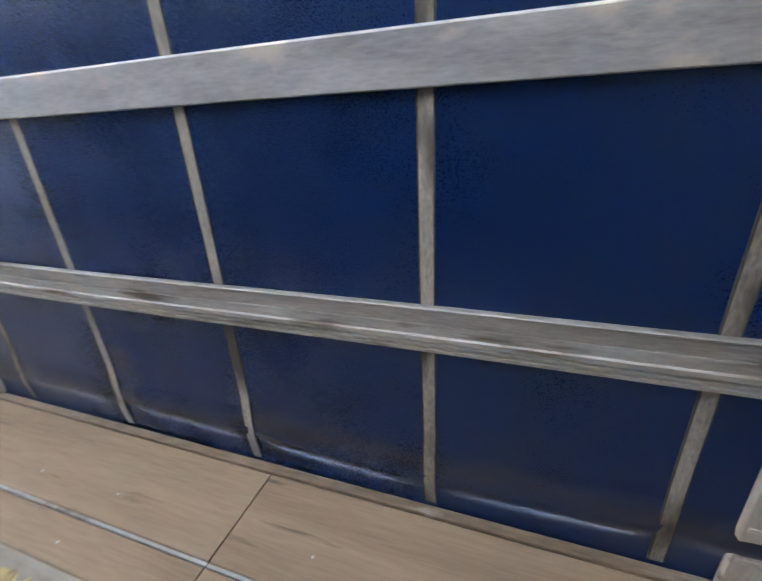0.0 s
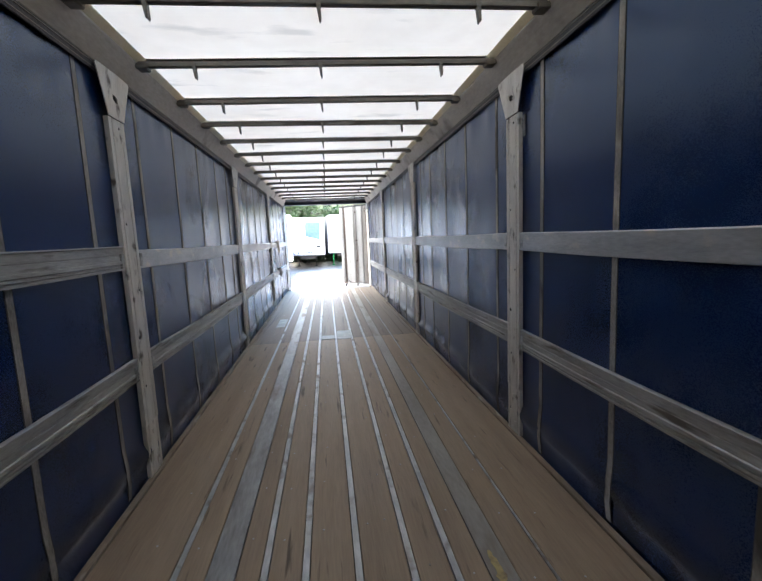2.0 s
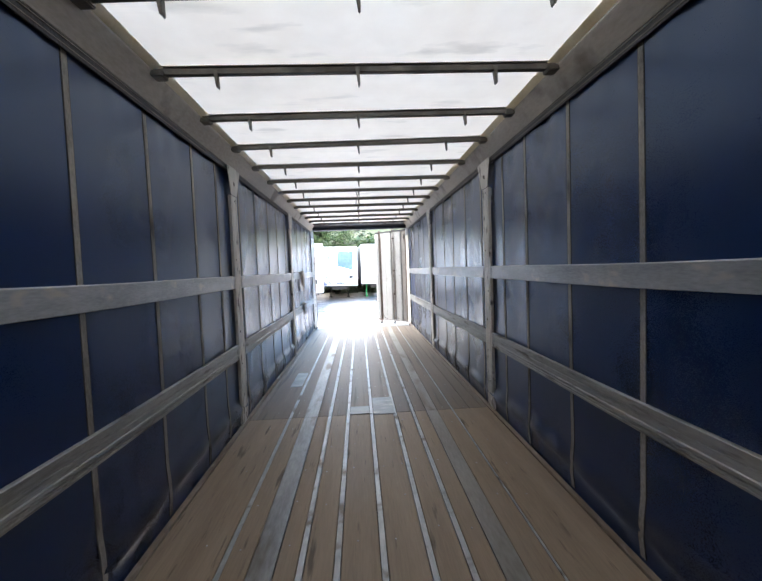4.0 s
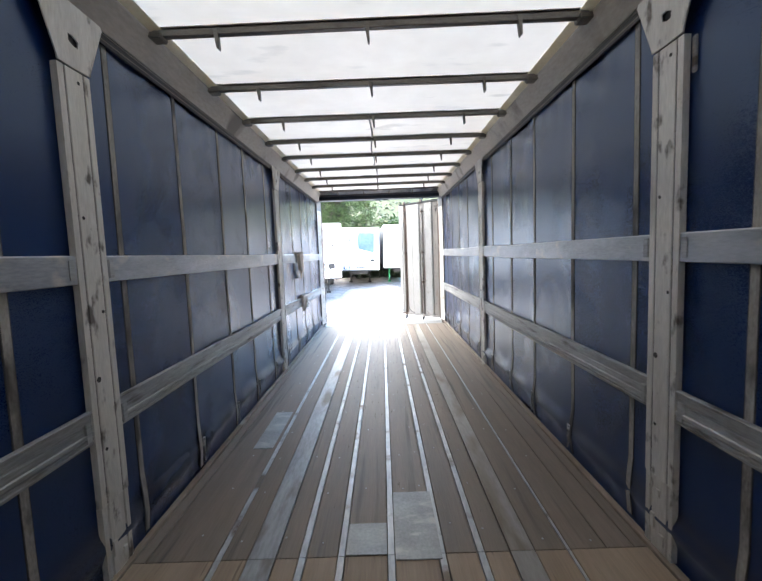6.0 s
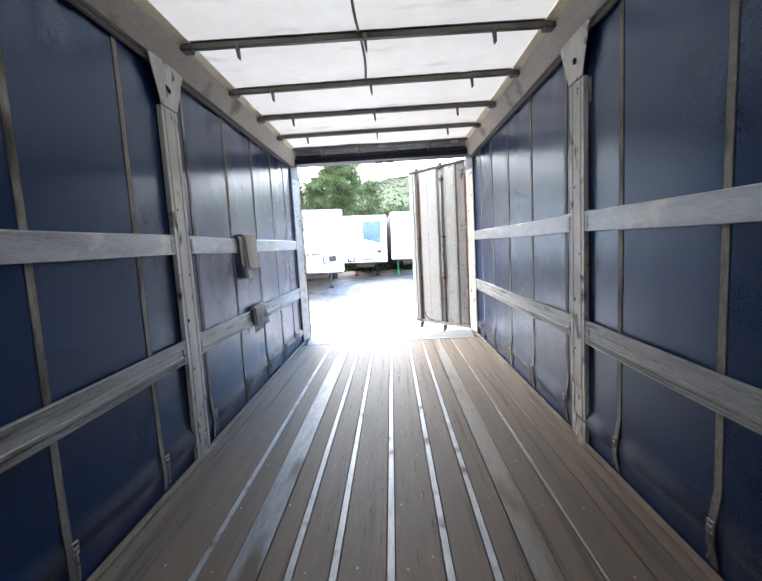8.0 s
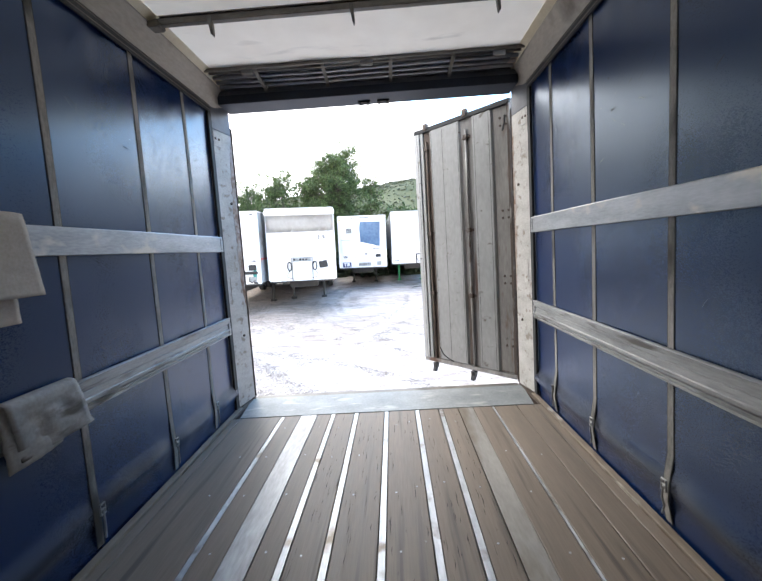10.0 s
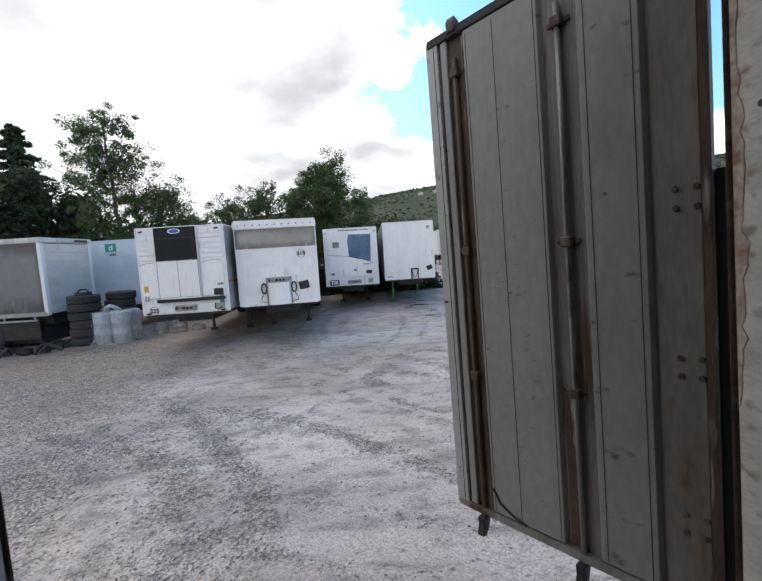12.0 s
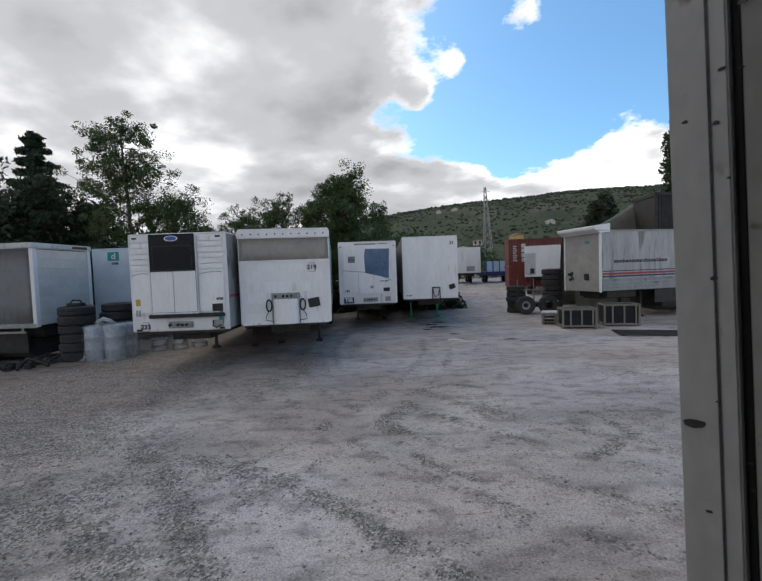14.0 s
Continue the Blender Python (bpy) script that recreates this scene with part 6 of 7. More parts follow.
box(bm, -0.31, -0.275, -0.012, -0.008, 3.41, 3.66)
part("sticker_shape", bm, WHITE_BODY, tb)
bars(tb, "small_print", -0.45, 3.18, 0.32, 0.10, 4, -0.002, INK)

# grey curtain trailer parked crosswise: its long side faces the yard
tl = thing("curtain_trailer", yard(-11.7, 27.0) @ Matrix.Diagonal((1, 1, 1.075, 1)), "grey curtain trailer parked crosswise, end shutter closed", "trailer", "parked trailers")
bm = bmesh.new()
n = 60
rows = []
for i in range(n + 1):
    x = -12.9 + 12.8 * i / n
    rows.append([bm.verts.new((x, 0.03 + 0.02 * noise.noise((x * 1.5, z, 2)), z)) for z in (1.22, 1.8, 2.4, 3.0, 3.50)])
for a, b in zip(rows, rows[1:]):
    for k in range(4):
        bm.faces.new((a[k], b[k], b[k + 1], a[k + 1]))
bmesh.ops.solidify(bm, geom=list(bm.faces), thickness=0.01)
part("side_curtain", bm, SLACK_CURTAIN, tl, "slack pale grey side curtain", smooth=True)
part("inner_body", one_box(-12.95, -0.06, 0.06, 2.44, 1.15, 3.5), GREY_AND_SHADED_SIDE, tl)
part("roof_hood", one_box(-13.0, 0.05, -0.05, 2.54, 3.49, 3.66, 0.03), WHITE_DIRTY, tl)
part("corner_post", one_box(-0.12, 0.02, -0.01, 0.16, 1.10, 3.5, 0.015), WHITE_BODY, tl)
part("corner_post", one_box(-0.12, 0.02, 2.34, 2.5, 1.10, 3.5, 0.015), WHITE_BODY, tl)
for k in range(8):
    part("shutter_slat", one_box(-0.05, -0.01, 0.165, 2.335, 1.14 + 0.29 * k, 1.427 + 0.29 * k, 0.004), BEIGE_TARP, tl)
part("side_rail", one_box(-12.9, -0.02, -0.02, 0.05, 1.08, 1.21, 0.01), GALV, tl)
part("lower_rail", one_box(-12.9, -0.4, -0.02, 0.03, 0.92, 0.98, 0.008), GALV, tl)
for x in (-0.5, -1.6, -2.7, -3.8):
    part("rail_stay", one_box(x - 0.03, x + 0.03, -0.015, 0.025, 0.975, 1.085), GALV, tl)
part("chassis", one_box(-12.8, -0.3, 0.6, 1.9, 0.72, 1.14, 0.02), DARK_STEEL, tl)
# Dark board and box added for the shade and black clutter underneath.
part("side_guard", one_box(-9.0, -0.5, 0.16, 0.22, 0.30, 0.92, 0.01), DARK_STEEL, tl)
part("tool_box", one_box(-3.4, -0.6, 0.5, 1.9, 0.12, 0.70, 0.03), BLACK, tl)
bars(tl, "end_marks", -0.3, 3.53, 0.01, 0.1, 1, -0.052, INK)
part("lamp_strip", one_box(0.045, 0.06, 1.6, 2.3, 3.53, 3.62, 0.004), RUSTY, tl, "dark lettering strip under the roof")
for x in (-2.3, -3.6, -4.9):
    for yy in (0.3, 2.2):
        m = Matrix.Translation((x, yy, 0.5)) @ Matrix.Rotation(math.pi / 2, 4, "X")
        wh = part("wheel", TYRE_MESH, TYRE, tl, "black truck tyre", m)
        part("rim", RIM_MESH, RIM, wh)

# striped trailer with side lettering
C, D = Vector((8.72, 33.05)), Vector((8.06, 35.43))
ang = math.degrees(math.atan2(C.y - D.y, C.x - D.x))
ts = thing("curtain_trailer", yard(D.x, D.y, 0, ang), "white trailer with red and navy side stripes", "trailer", "parked trailers")
# local x runs along the nose from the far corner to the near one; the body runs along +y
W = 2.48
part("box", one_box(0.02, W - 0.02, 0.05, 12.5, 1.35, 4.05, 0.02), STREAKED_SIDE, ts)
part("front_wall", one_box(0.0, W, 0.0, 0.06, 1.30, 4.0, 0.03), GREY_TARP, ts, "grey-white front wall")
for x in (0.04, W - 0.04):
    part("corner_post", one_box(x - 0.05, x + 0.05, -0.02, 0.08, 1.28, 4.0, 0.02), WHITE_BODY, ts)
bm = bmesh.new()
prism(bm, [(-0.35, 4.16), (-0.38, 4.30), (0.5, 4.42), (0.5, 4.02), (-0.05, 3.98)], "x", -0.05, W + 0.05)
soften(bm, 0.02, 1)
hood = part("tarp_hood", bm, WHITE_BODY, ts, "white peaked roof hood with eyelets")
for k in range(9):
    bm = bmesh.new()
    tube(bm, [(W + 0.052, 0.42 - 0.08 * k, 4.10), (W + 0.06, 0.42 - 0.08 * k, 4.10)], 0.02, 8)
    part("eyelet", bm, BLACK, hood)
part("roof", one_box(0.0, W, 0.5, 12.5, 4.04, 4.12, 0.02), GREY_TARP, ts)
for z0, z1, mat in ((2.23, 2.27, NAVY), (2.08, 2.17, RED_STRIPE), (1.97, 2.04, NAVY)):
    part("stripe", one_box(W - 0.018, W - 0.008, 0.12, 12.4, z0, z1), mat, ts)
rr = random.Random(4)
for k in range(19):
    bm = bmesh.new()
    y = 0.75 + 0.155 * k
    tall = rr.choice((0.12, 0.12, 0.17))
    for a, b, lo, hi in ((0.0, 0.038, 0.0, tall), (0.078, 0.116, 0.0, 0.12), (0.038, 0.078, 0.085, 0.12), (0.038, 0.078, 0.0, 0.035)):
        box(bm, W - 0.019, W - 0.006, y + a, y + b, 2.62 + lo, 2.62 + hi)
    part("side_lettering", bm, INK, ts, "dark lettering bars along the side")
part("lower_band", one_box(W - 0.015, W + 0.01, 0.1, 12.4, 1.36, 1.90, 0.006), GREY_AND_SHADED_SIDE, ts)
for k in range(3):
    part("side_rail", one_box(W - 0.005, W + 0.025, 0.1, 12.4, 1.40 + 0.16 * k, 1.44 + 0.16 * k, 0.006), GALV, ts)
bm = bmesh.new()
for dx, dz in ((0.35, 2.05), (0.5, 2.0), (0.42, 1.8), (0.6, 1.85), (0.55, 2.1)):
    box(bm, dx, dx + 0.11, -0.07, 0.0, dz, dz + 0.13)
part("coupling_panel", bm, BLACK, ts, "black hose couplings")
plate(ts, "document_holder", 1.45, 1.75, 1.85, 2.15, -0.002, BLACK, 0.05, "black document holder", 0.02)
bars(ts, "small_number", 1.5, 3.55, 0.35, 0.14, 3, -0.002, TEAL)
part("chassis", one_box(0.7, 1.8, 0.5, 12.4, 0.95, 1.34, 0.02), DARK_STEEL, ts)
# Dark frame and block added for the near-black shade and clutter below.
part("king_pin_frame", one_box(0.35, W - 0.3, 0.6, 2.2, 1.02, 1.33, 0.02), DARK_STEEL, ts)
part("spare_wheel_carrier", one_box(0.3, W - 0.25, 3.6, 5.0, 0.45, 1.0, 0.05), BLACK, ts)
part("skirt", one_box(W - 0.10, W - 0.05, 3.0, 8.0, 0.7, 1.33, 0.01), DARK_STEEL, ts)
for s in (0.6, 1.9):
    landing_leg(ts, s, 2.7, 1.32, DARK_STEEL)
for yy in (8.4, 9.7, 11.0):
    for s in (0.2, W - 0.2):
        add_wheel(ts, s, yy, 0.5, s < 1)

# dark container and olive tarp behind the striped trailer
dc = thing("dark_container", yard(14.75, 36.8, 0, -3), "dark grey shipping container stood behind the striped trailer", "container")
bm = bmesh.new()
prof = []
for k in range(20):
    x = -1.4 + 0.14 * k
    prof += [(x, 0.0), (x + 0.05, 0.0), (x + 0.07, 0.035), (x + 0.12, 0.035)]
prof += [(1.42, 0.0), (1.42, 2.4), (-1.42, 2.4), (-1.42, 0.0)]
prism(bm, prof, "z", 0.1, 6.3)
part("corrugated_wall", bm, DARK_STEEL, dc)
for z in (0.1, 3.0, 3.2, 6.2):
    part("frame_rail", one_box(-1.46, 1.46, -0.05, 2.44, z - 0.08, z + 0.08, 0.01), DARK_STEEL, dc)
for x in (-1.42, 1.42):
    part("frame_post", one_box(x - 0.07, x + 0.07, -0.05, 0.1, 0.0, 6.3, 0.01), DARK_STEEL, dc)
part("base_skid", one_box(-1.4, 1.4, 0.0, 2.4, 0.0, 0.1), DARK_STEEL, dc)
ot = bmesh.new()
rows = []
for i in range(13):
    x = 9.9 + 4.0 * i / 12
    crest = 4.25 + 1.9 * (i / 12) ** 1.4
    rows.append([ot.verts.new((x, 38.6 + q * 2.4, 0.02 + (crest - 0.02) * (1 - (2 * q - 1) ** 6) + 0.05 * noise.noise((x * 2, q * 4, 0)) * (0 < q < 1))) for q in np.linspace(0, 1, 13)])
for a, b in zip(rows, rows[1:]):
    for k in range(12):
        ot.faces.new((a[k], b[k], b[k + 1], a[k + 1]))
bmesh.ops.solidify(ot, geom=list(ot.faces), thickness=0.02)
solid("tarp_cover", ot, OLIVE_TARP, "olive tarp drawn over a sloping load", "tarp", m=YARD @ PLAN, smooth=True)

# far boxes and the red container
t_far = trailer("box_trailer", "white box trailer far down the yard", 2.5, 1.25, 4.1, 10.0, yard(7.45, 60.0, 0.8), WHITE_BODY, WHITE_BODY)
plate(t_far, "hose_panel", -0.3, 0.6, 1.45, 2.0, -0.002, GREY_TARP, 0.03)
bb = thing("flat_trailer", yard(11.2, 62.0, 0.8), "blue-framed low trailer with grey panels", "trailer")
part("bed", one_box(-1.6, 1.6, 0.0, 5.0, 0.8, 1.3, 0.02), NAVY, bb)
for x in (-1.5, -0.75, 0.0, 0.75, 1.5):
    part("frame_post", one_box(x - 0.06, x + 0.06, 0.0, 0.1, 1.3, 2.6, 0.01), LOGO_BLUE, bb)
part("panel", one_box(-1.45, 1.45, 0.1, 0.16, 1.3, 2.5, 0.01), PALE_BLUE, bb)
for s in (-1, 1):
    add_wheel(bb, s * 1.2, 2.0, 0.5, s < 0)
    add_wheel(bb, s * 1.2, 3.4, 0.5, s < 0)
wb = trailer("box_trailer", "white box trailer in front of the red container", 2.6, 1.75, 4.15, 6.0, yard(10.75, 46.5, 0, -20), WHITE_BODY, WHITE_BODY)
plate(wb, "rear_frame", -1.3, -0.5, 1.9, 3.6, -0.002, WHITE_DIRTY, 0.02)
plate(wb, "black_socket", -0.9, -0.6, 2.0, 2.4, -0.03, BLACK, 0.04)


def container(x, y, turn, length, z0, label):
    c = thing("shipping_container", yard(x, y, z0, turn), label, "container", "red containers")
    prof, k = [], 0.0
    while k < length - 0.3:
        prof += [(k, 0.0), (k + 0.09, 0.0), (k + 0.13, 0.04), (k + 0.22, 0.04)]
        k += 0.26
    prof += [(length, 0.0), (length, 2.4), (0.0, 2.4)]
    bm = bmesh.new()
    prism(bm, prof, "z", 0.1, 2.55)
    part("corrugated_wall", bm, CONTAINER_RED, c)
    for z in (0.06, 2.53):
        part("frame_rail", one_box(-0.06, length + 0.06, -0.06, 2.46, z - 0.06, z + 0.06, 0.01), CONTAINER_RED, c)
    for xx in (0.0, length):
        part("corner_post", one_box(xx - 0.08, xx + 0.08, -0.06, 0.1, 0.12, 2.47, 0.01), CONTAINER_RED, c)
    return c


c1 = container(10.1, 53.5, -4, 12.0, 0.0, "rust-red corrugated shipping container, the lower of two")
c2 = container(10.1, 53.5, -4, 12.0, 2.6, "rust-red corrugated shipping container stacked on another")
for k in range(4):
    part("letter_block", one_box(1.1, 1.48, -0.068, -0.061, 0.42 + 0.45 * k, 0.78 + 0.45 * k), WHITE_DIRTY, c2, "pale letter block")
for k in range(9):
    part("small_print", one_box(0.32, 0.32 + (0.42, 0.3, 0.36)[k % 3], -0.068, -0.061, 0.5 + 0.17 * k, 0.58 + 0.17 * k), WHITE_DIRTY, c2)

# ---- tyres and clutter ----
bm = bmesh.new()
lathe(bm, [(0.30, -0.14), (0.46, -0.15), (0.52, -0.11), (0.525, -0.02), (0.515, 0.0), (0.525, 0.02), (0.52, 0.11), (0.46, 0.15), (0.30, 0.14), (0.28, 0.11), (0.40, 0.09), (0.42, 0.0), (0.40, -0.09), (0.28, -0.11)], 32)
LOOSE_TYRE = finish("loose_tyre", bm, TYRE)


def tyre_stack(x, y, count, seed, base=0.0):
    rr = random.Random(seed)
    for k in range(count):
        ob = new("truck_tyre", LOOSE_TYRE)
        tagged(ob, "worn black truck tyre lying in a stack", "tyre", "stacked tyres")
        ob.matrix_basis = yard(x + rr.uniform(-0.04, 0.04), y + rr.uniform(-0.04, 0.04), base + 0.15 + 0.30 * k, rr.uniform(0, 90))


tyre_stack(-10.78, 27.5, 6, 1)
tyre_stack(-10.2, 28.6, 6, 2)
tyre_stack(8.2, 37.5, 8, 3)
tyre_stack(8.75, 38.9, 8, 4)
tyre_stack(6.3, 37.75, 5, 5)

# wrapped drums
wrap = thing("wrapped_drums", yard(-9.72, 27.6) @ Matrix.Diagonal((1.08, 1.0, 1.3, 1)), "steel drums bundled in crumpled clear plastic film", "drums")
for dx in (-0.31, 0.31):
    for dy in (-0.3, 0.3):
        bm = bmesh.new()
        lathe(bm, [(0.02, 0.0), (0.285, 0.0), (0.29, 0.28), (0.30, 0.295), (0.29, 0.31), (0.29, 0.58), (0.30, 0.595), (0.29, 0.61), (0.285, 0.88), (0.27, 0.87), (0.02, 0.87)], 24, Matrix.Translation((dx, dy, 0.0)))
        part("drum", bm, FILM, wrap, "pale drum seen through film", smooth=True)
bm = bmesh.new()
ring = []
nz, ns = 16, 72
for k in range(nz + 1):
    z = 0.005 + 0.90 * k / nz
    row = []
    for i in range(ns):
        a = 2 * math.pi * i / ns
        r = 0.64 / max(abs(math.cos(a)), abs(math.sin(a)), 0.80)
        cling = 0.035 * abs(math.sin(2 * a))
        r *= 1 - cling + 0.05 * noise.noise((math.cos(a) * 6, math.sin(a) * 6, z * 4)) + (0.16 * (1 - z / 0.12) if z < 0.12 else 0) - (0.03 if 0.4 < z < 0.5 else 0)
        if k == nz:
            r *= 0.86
        row.append(bm.verts.new((r * math.cos(a), r * math.sin(a), z + (0.04 * noise.noise((a * 3, 1, 1)) if k == nz else 0))))
    ring.append(row)
for a, b in zip(ring, ring[1:]):
    for i in range(ns):
        bm.faces.new((a[i], a[(i + 1) % ns], b[(i + 1) % ns], b[i]))
bm.faces.new(ring[-1])
part("film_wrap", bm, FILM_CLEAR, wrap, "crumpled clear film", smooth=True)
bm = bmesh.new()
tube(bm, [(-0.2, -0.1, 0.86), (-0.26, -0.2, 0.98), (-0.1, -0.2, 1.04), (0.05, -0.1, 0.97), (0.2, 0.0, 0.88)], [0.09, 0.07, 0.05, 0.06, 0.03], 8)
part("film_knot", bm, FILM, wrap, smooth=True)

# wheel rims in a row behind it
bm = bmesh.new()
lathe(bm, [(0.24, 0.0), (0.29, 0.0), (0.27, 0.03), (0.26, 0.12), (0.29, 0.20), (0.24, 0.20)], 24)
RIM_LOOSE = finish("wheel_rim", bm, ALU_DULL)
for k, (x, y) in enumerate(((-8.9, 28.9), (-8.3, 29.2), (-7.7, 29.5), (-8.9, 28.9), (-8.3, 29.2))):
    ob = new("wheel_rim", RIM_LOOSE)
    tagged(ob, "pale steel wheel rim lying on the gravel", "rim", "loose rims")
    ob.matrix_basis = yard(x, y, 0.01 + (0.2 if k > 2 else 0))

# black scrap by the crosswise trailer
rr = random.Random(8)
for k in range(22):
    x, y = -14.8 + 0.16 * k + rr.uniform(-0.1, 0.1), 26.1 + rr.uniform(-0.1, 0.75)
    bm = bmesh.new()
    pts = [(0, 0, 0.04), (0.25, 0.1 * rr.uniform(-1, 1), 0.06 + rr.uniform(0, 0.25)), (0.55, 0.1, 0.10 + rr.uniform(0, 0.2)), (0.8, 0.15 * rr.uniform(-1, 1), 0.05)]
    tube(bm, pts, rr.uniform(0.03, 0.055), 8)
    box(bm, 0.2, 0.4, -0.1, 0.12, 0.0, 0.12)
    solid("scrap_bracket", bm, DARK_STEEL, "oily black steel scrap bracket on the ground", "scrap", "black scrap", m=yard(x, y, 0.0, rr.uniform(-60, 60)))
bm = bmesh.new()
box(bm, -0.22, 0.22, -0.15, 0.15, 0.0, 0.10)
tube(bm, [(-0.2, 0, 0.1), (-0.1, 0, 0.2), (0.15, 0.0, 0.18), (0.2, 0, 0.1)], 0.03, 8)
soften(bm, 0.01, 1)
solid("tool_bag", bm, BLACK, "black tool bag resting on a stack of tyres", "bag", m=yard(-10.78, 27.5, 1.80))

# axle trolley and crates by the striped trailer
ax = thing("axle_trolley", yard(6.65, 36.9), "low steel trolley with one truck wheel and stake posts", "trolley")
part("bed", one_box(-0.5, 1.6, -0.3, 0.5, 0.62, 0.72, 0.01), GALV, ax)
for x in (-0.4, 0.5, 1.5):
    part("stake", one_box(x - 0.03, x + 0.03, 0.4, 0.46, 0.62, 1.9, 0.008), PALE_WOOD, ax)
part("cross_bar", one_box(-0.45, 1.55, 0.41, 0.45, 1.25, 1.32, 0.006), PALE_WOOD, ax)
part("chassis", one_box(-0.5, 1.5, 0.0, 0.2, 0.35, 0.62, 0.01), DARK_STEEL, ax)
for x in (-0.2, 1.0):
    m = Matrix.Translation((x, -0.35, 0.5)) @ Matrix.Rotation(math.pi / 2, 4, "X")
    wh = part("wheel", THICK_TYRE, TYRE, ax, "black truck tyre", m)
    if x > 0:
        continue
    part("rim", SMALL_RIM, RIM, wh)
    bm = bmesh.new()
    tube(bm, [(0, 0, 0.0), (0, 0, 0.135)], [0.13, 0.11], 16)
    part("hub", bm, CHARCOAL, wh, "dark hub")


def crate(x, y, turn, w, d, h, label, fill):
    c = thing("steel_crate", yard(x, y, 0, turn), label, "crate", "steel crates")
    for px in (0, w):
        for py in (0, d):
            part("corner_post", one_box(px - 0.035, px + 0.035, py - 0.035, py + 0.035, 0.0, h, 0.006), PALE_WOOD, c)
    for z in (0.1, h - 0.04):
        for py in (0, d):
            part("rail", one_box(0.036, w - 0.036, py - 0.028, py + 0.028, z - 0.035, z + 0.035, 0.006), PALE_WOOD, c)
        for px in (0, w):
            part("rail", one_box(px - 0.028, px + 0.028, 0.036, d - 0.036, z - 0.035, z + 0.035, 0.006), PALE_WOOD, c)
    part("panel", one_box(0.03, w - 0.03, 0.03, d - 0.03, 0.12, h * fill, 0.02), CHARCOAL, c, "dark load inside the crate")
    for k in range(3):
        part("batten", one_box(w * (k + 0.7) / 3 - 0.03, w * (k + 0.7) / 3 + 0.03, -0.03, 0.01, 0.136, h - 0.076, 0.004), PALE_WOOD, c)
    return c


crate(6.33, 31.2, -8, 1.26, 0.9, 0.82, "low grey crate with slatted sides and scrap inside", 0.9)
crate(8.1, 31.5, -10, 1.3, 0.9, 0.92, "grey framed crate with dark mesh sides", 0.95)
pl = thing("pallet_stack", yard(5.95, 32.6, 0, -20), "short stack of grey pallets with rolled strips on top", "pallets")
for k in range(3):
    for j in range(4):
        part("deck_board", one_box(0.0, 1.2, 0.24 * j, 0.24 * j + 0.18, 0.12 + 0.15 * k, 0.145 + 0.15 * k), PALE_WOOD, pl)
    for j in (0.0, 0.55, 1.1):
        part("bearer", one_box(j, j + 0.1, 0.0, 0.9, 0.0 + 0.15 * k, 0.118 + 0.15 * k), PALE_WOOD, pl)
for j in range(5):
    bm = bmesh.new()
    tube(bm, [(0.0, 0.1 + 0.15 * j, 0.50), (1.2, 0.12 + 0.15 * j, 0.52)], 0.05, 8)
    part("rolled_strip", bm, WHITE_DIRTY, pl)
mats = thing("steel_grating", yard(7.5, 29.2, 0, -14), "dark steel gratings laid flat on the gravel", "grating")
for k in range(12):
    part("bar", one_box(0.0, 2.9, 0.11 * k, 0.11 * k + 0.06, 0.02, 0.045), DARK_STEEL, mats)
for j in (0.1, 1.4, 2.7):
    part("cross_bar", one_box(j, j + 0.08, 0.0, 1.3, 0.0, 0.02), DARK_STEEL, mats)

# ---- plants and distance ----


def leaf_cloud(name, centres, radii, count, size, material, rngs, flat=0.8):
    """Many small leaves scattered in clumps: bent diamond leaves in random directions."""
    centres, radii = np.array(centres, float), np.array(radii, float)
    pick = rngs.integers(0, len(centres), count)
    d = rngs.normal(size=(count, 3))
    d /= np.linalg.norm(d, axis=1)[:, None] + 1e-9
    r = rngs.random(count) ** 0.45
    pos = centres[pick] + d * (r * radii[pick])[:, None] * np.array((1, 1, flat))
    a = rngs.normal(size=(count, 3))
    a /= np.linalg.norm(a, axis=1)[:, None]
    b = np.cross(a, rngs.normal(size=(count, 3)))
    b /= np.linalg.norm(b, axis=1)[:, None] + 1e-9
    s = (size * rngs.uniform(0.6, 1.4, count))[:, None]
    v = np.stack((pos - a * s, pos + b * s * 0.45, pos + a * s, pos - b * s * 0.45), 1).reshape(-1, 3)
    me = bpy.data.meshes.new(name)
    me.vertices.add(count * 4)
    me.vertices.foreach_set("co", v.ravel())
    me.loops.add(count * 4)
    me.loops.foreach_set("vertex_index", np.arange(count * 4))
    me.polygons.add(count)
    me.polygons.foreach_set("loop_start", np.arange(count) * 4)
    me.update()
    me.validate()
    me.materials.append(material)
    return me


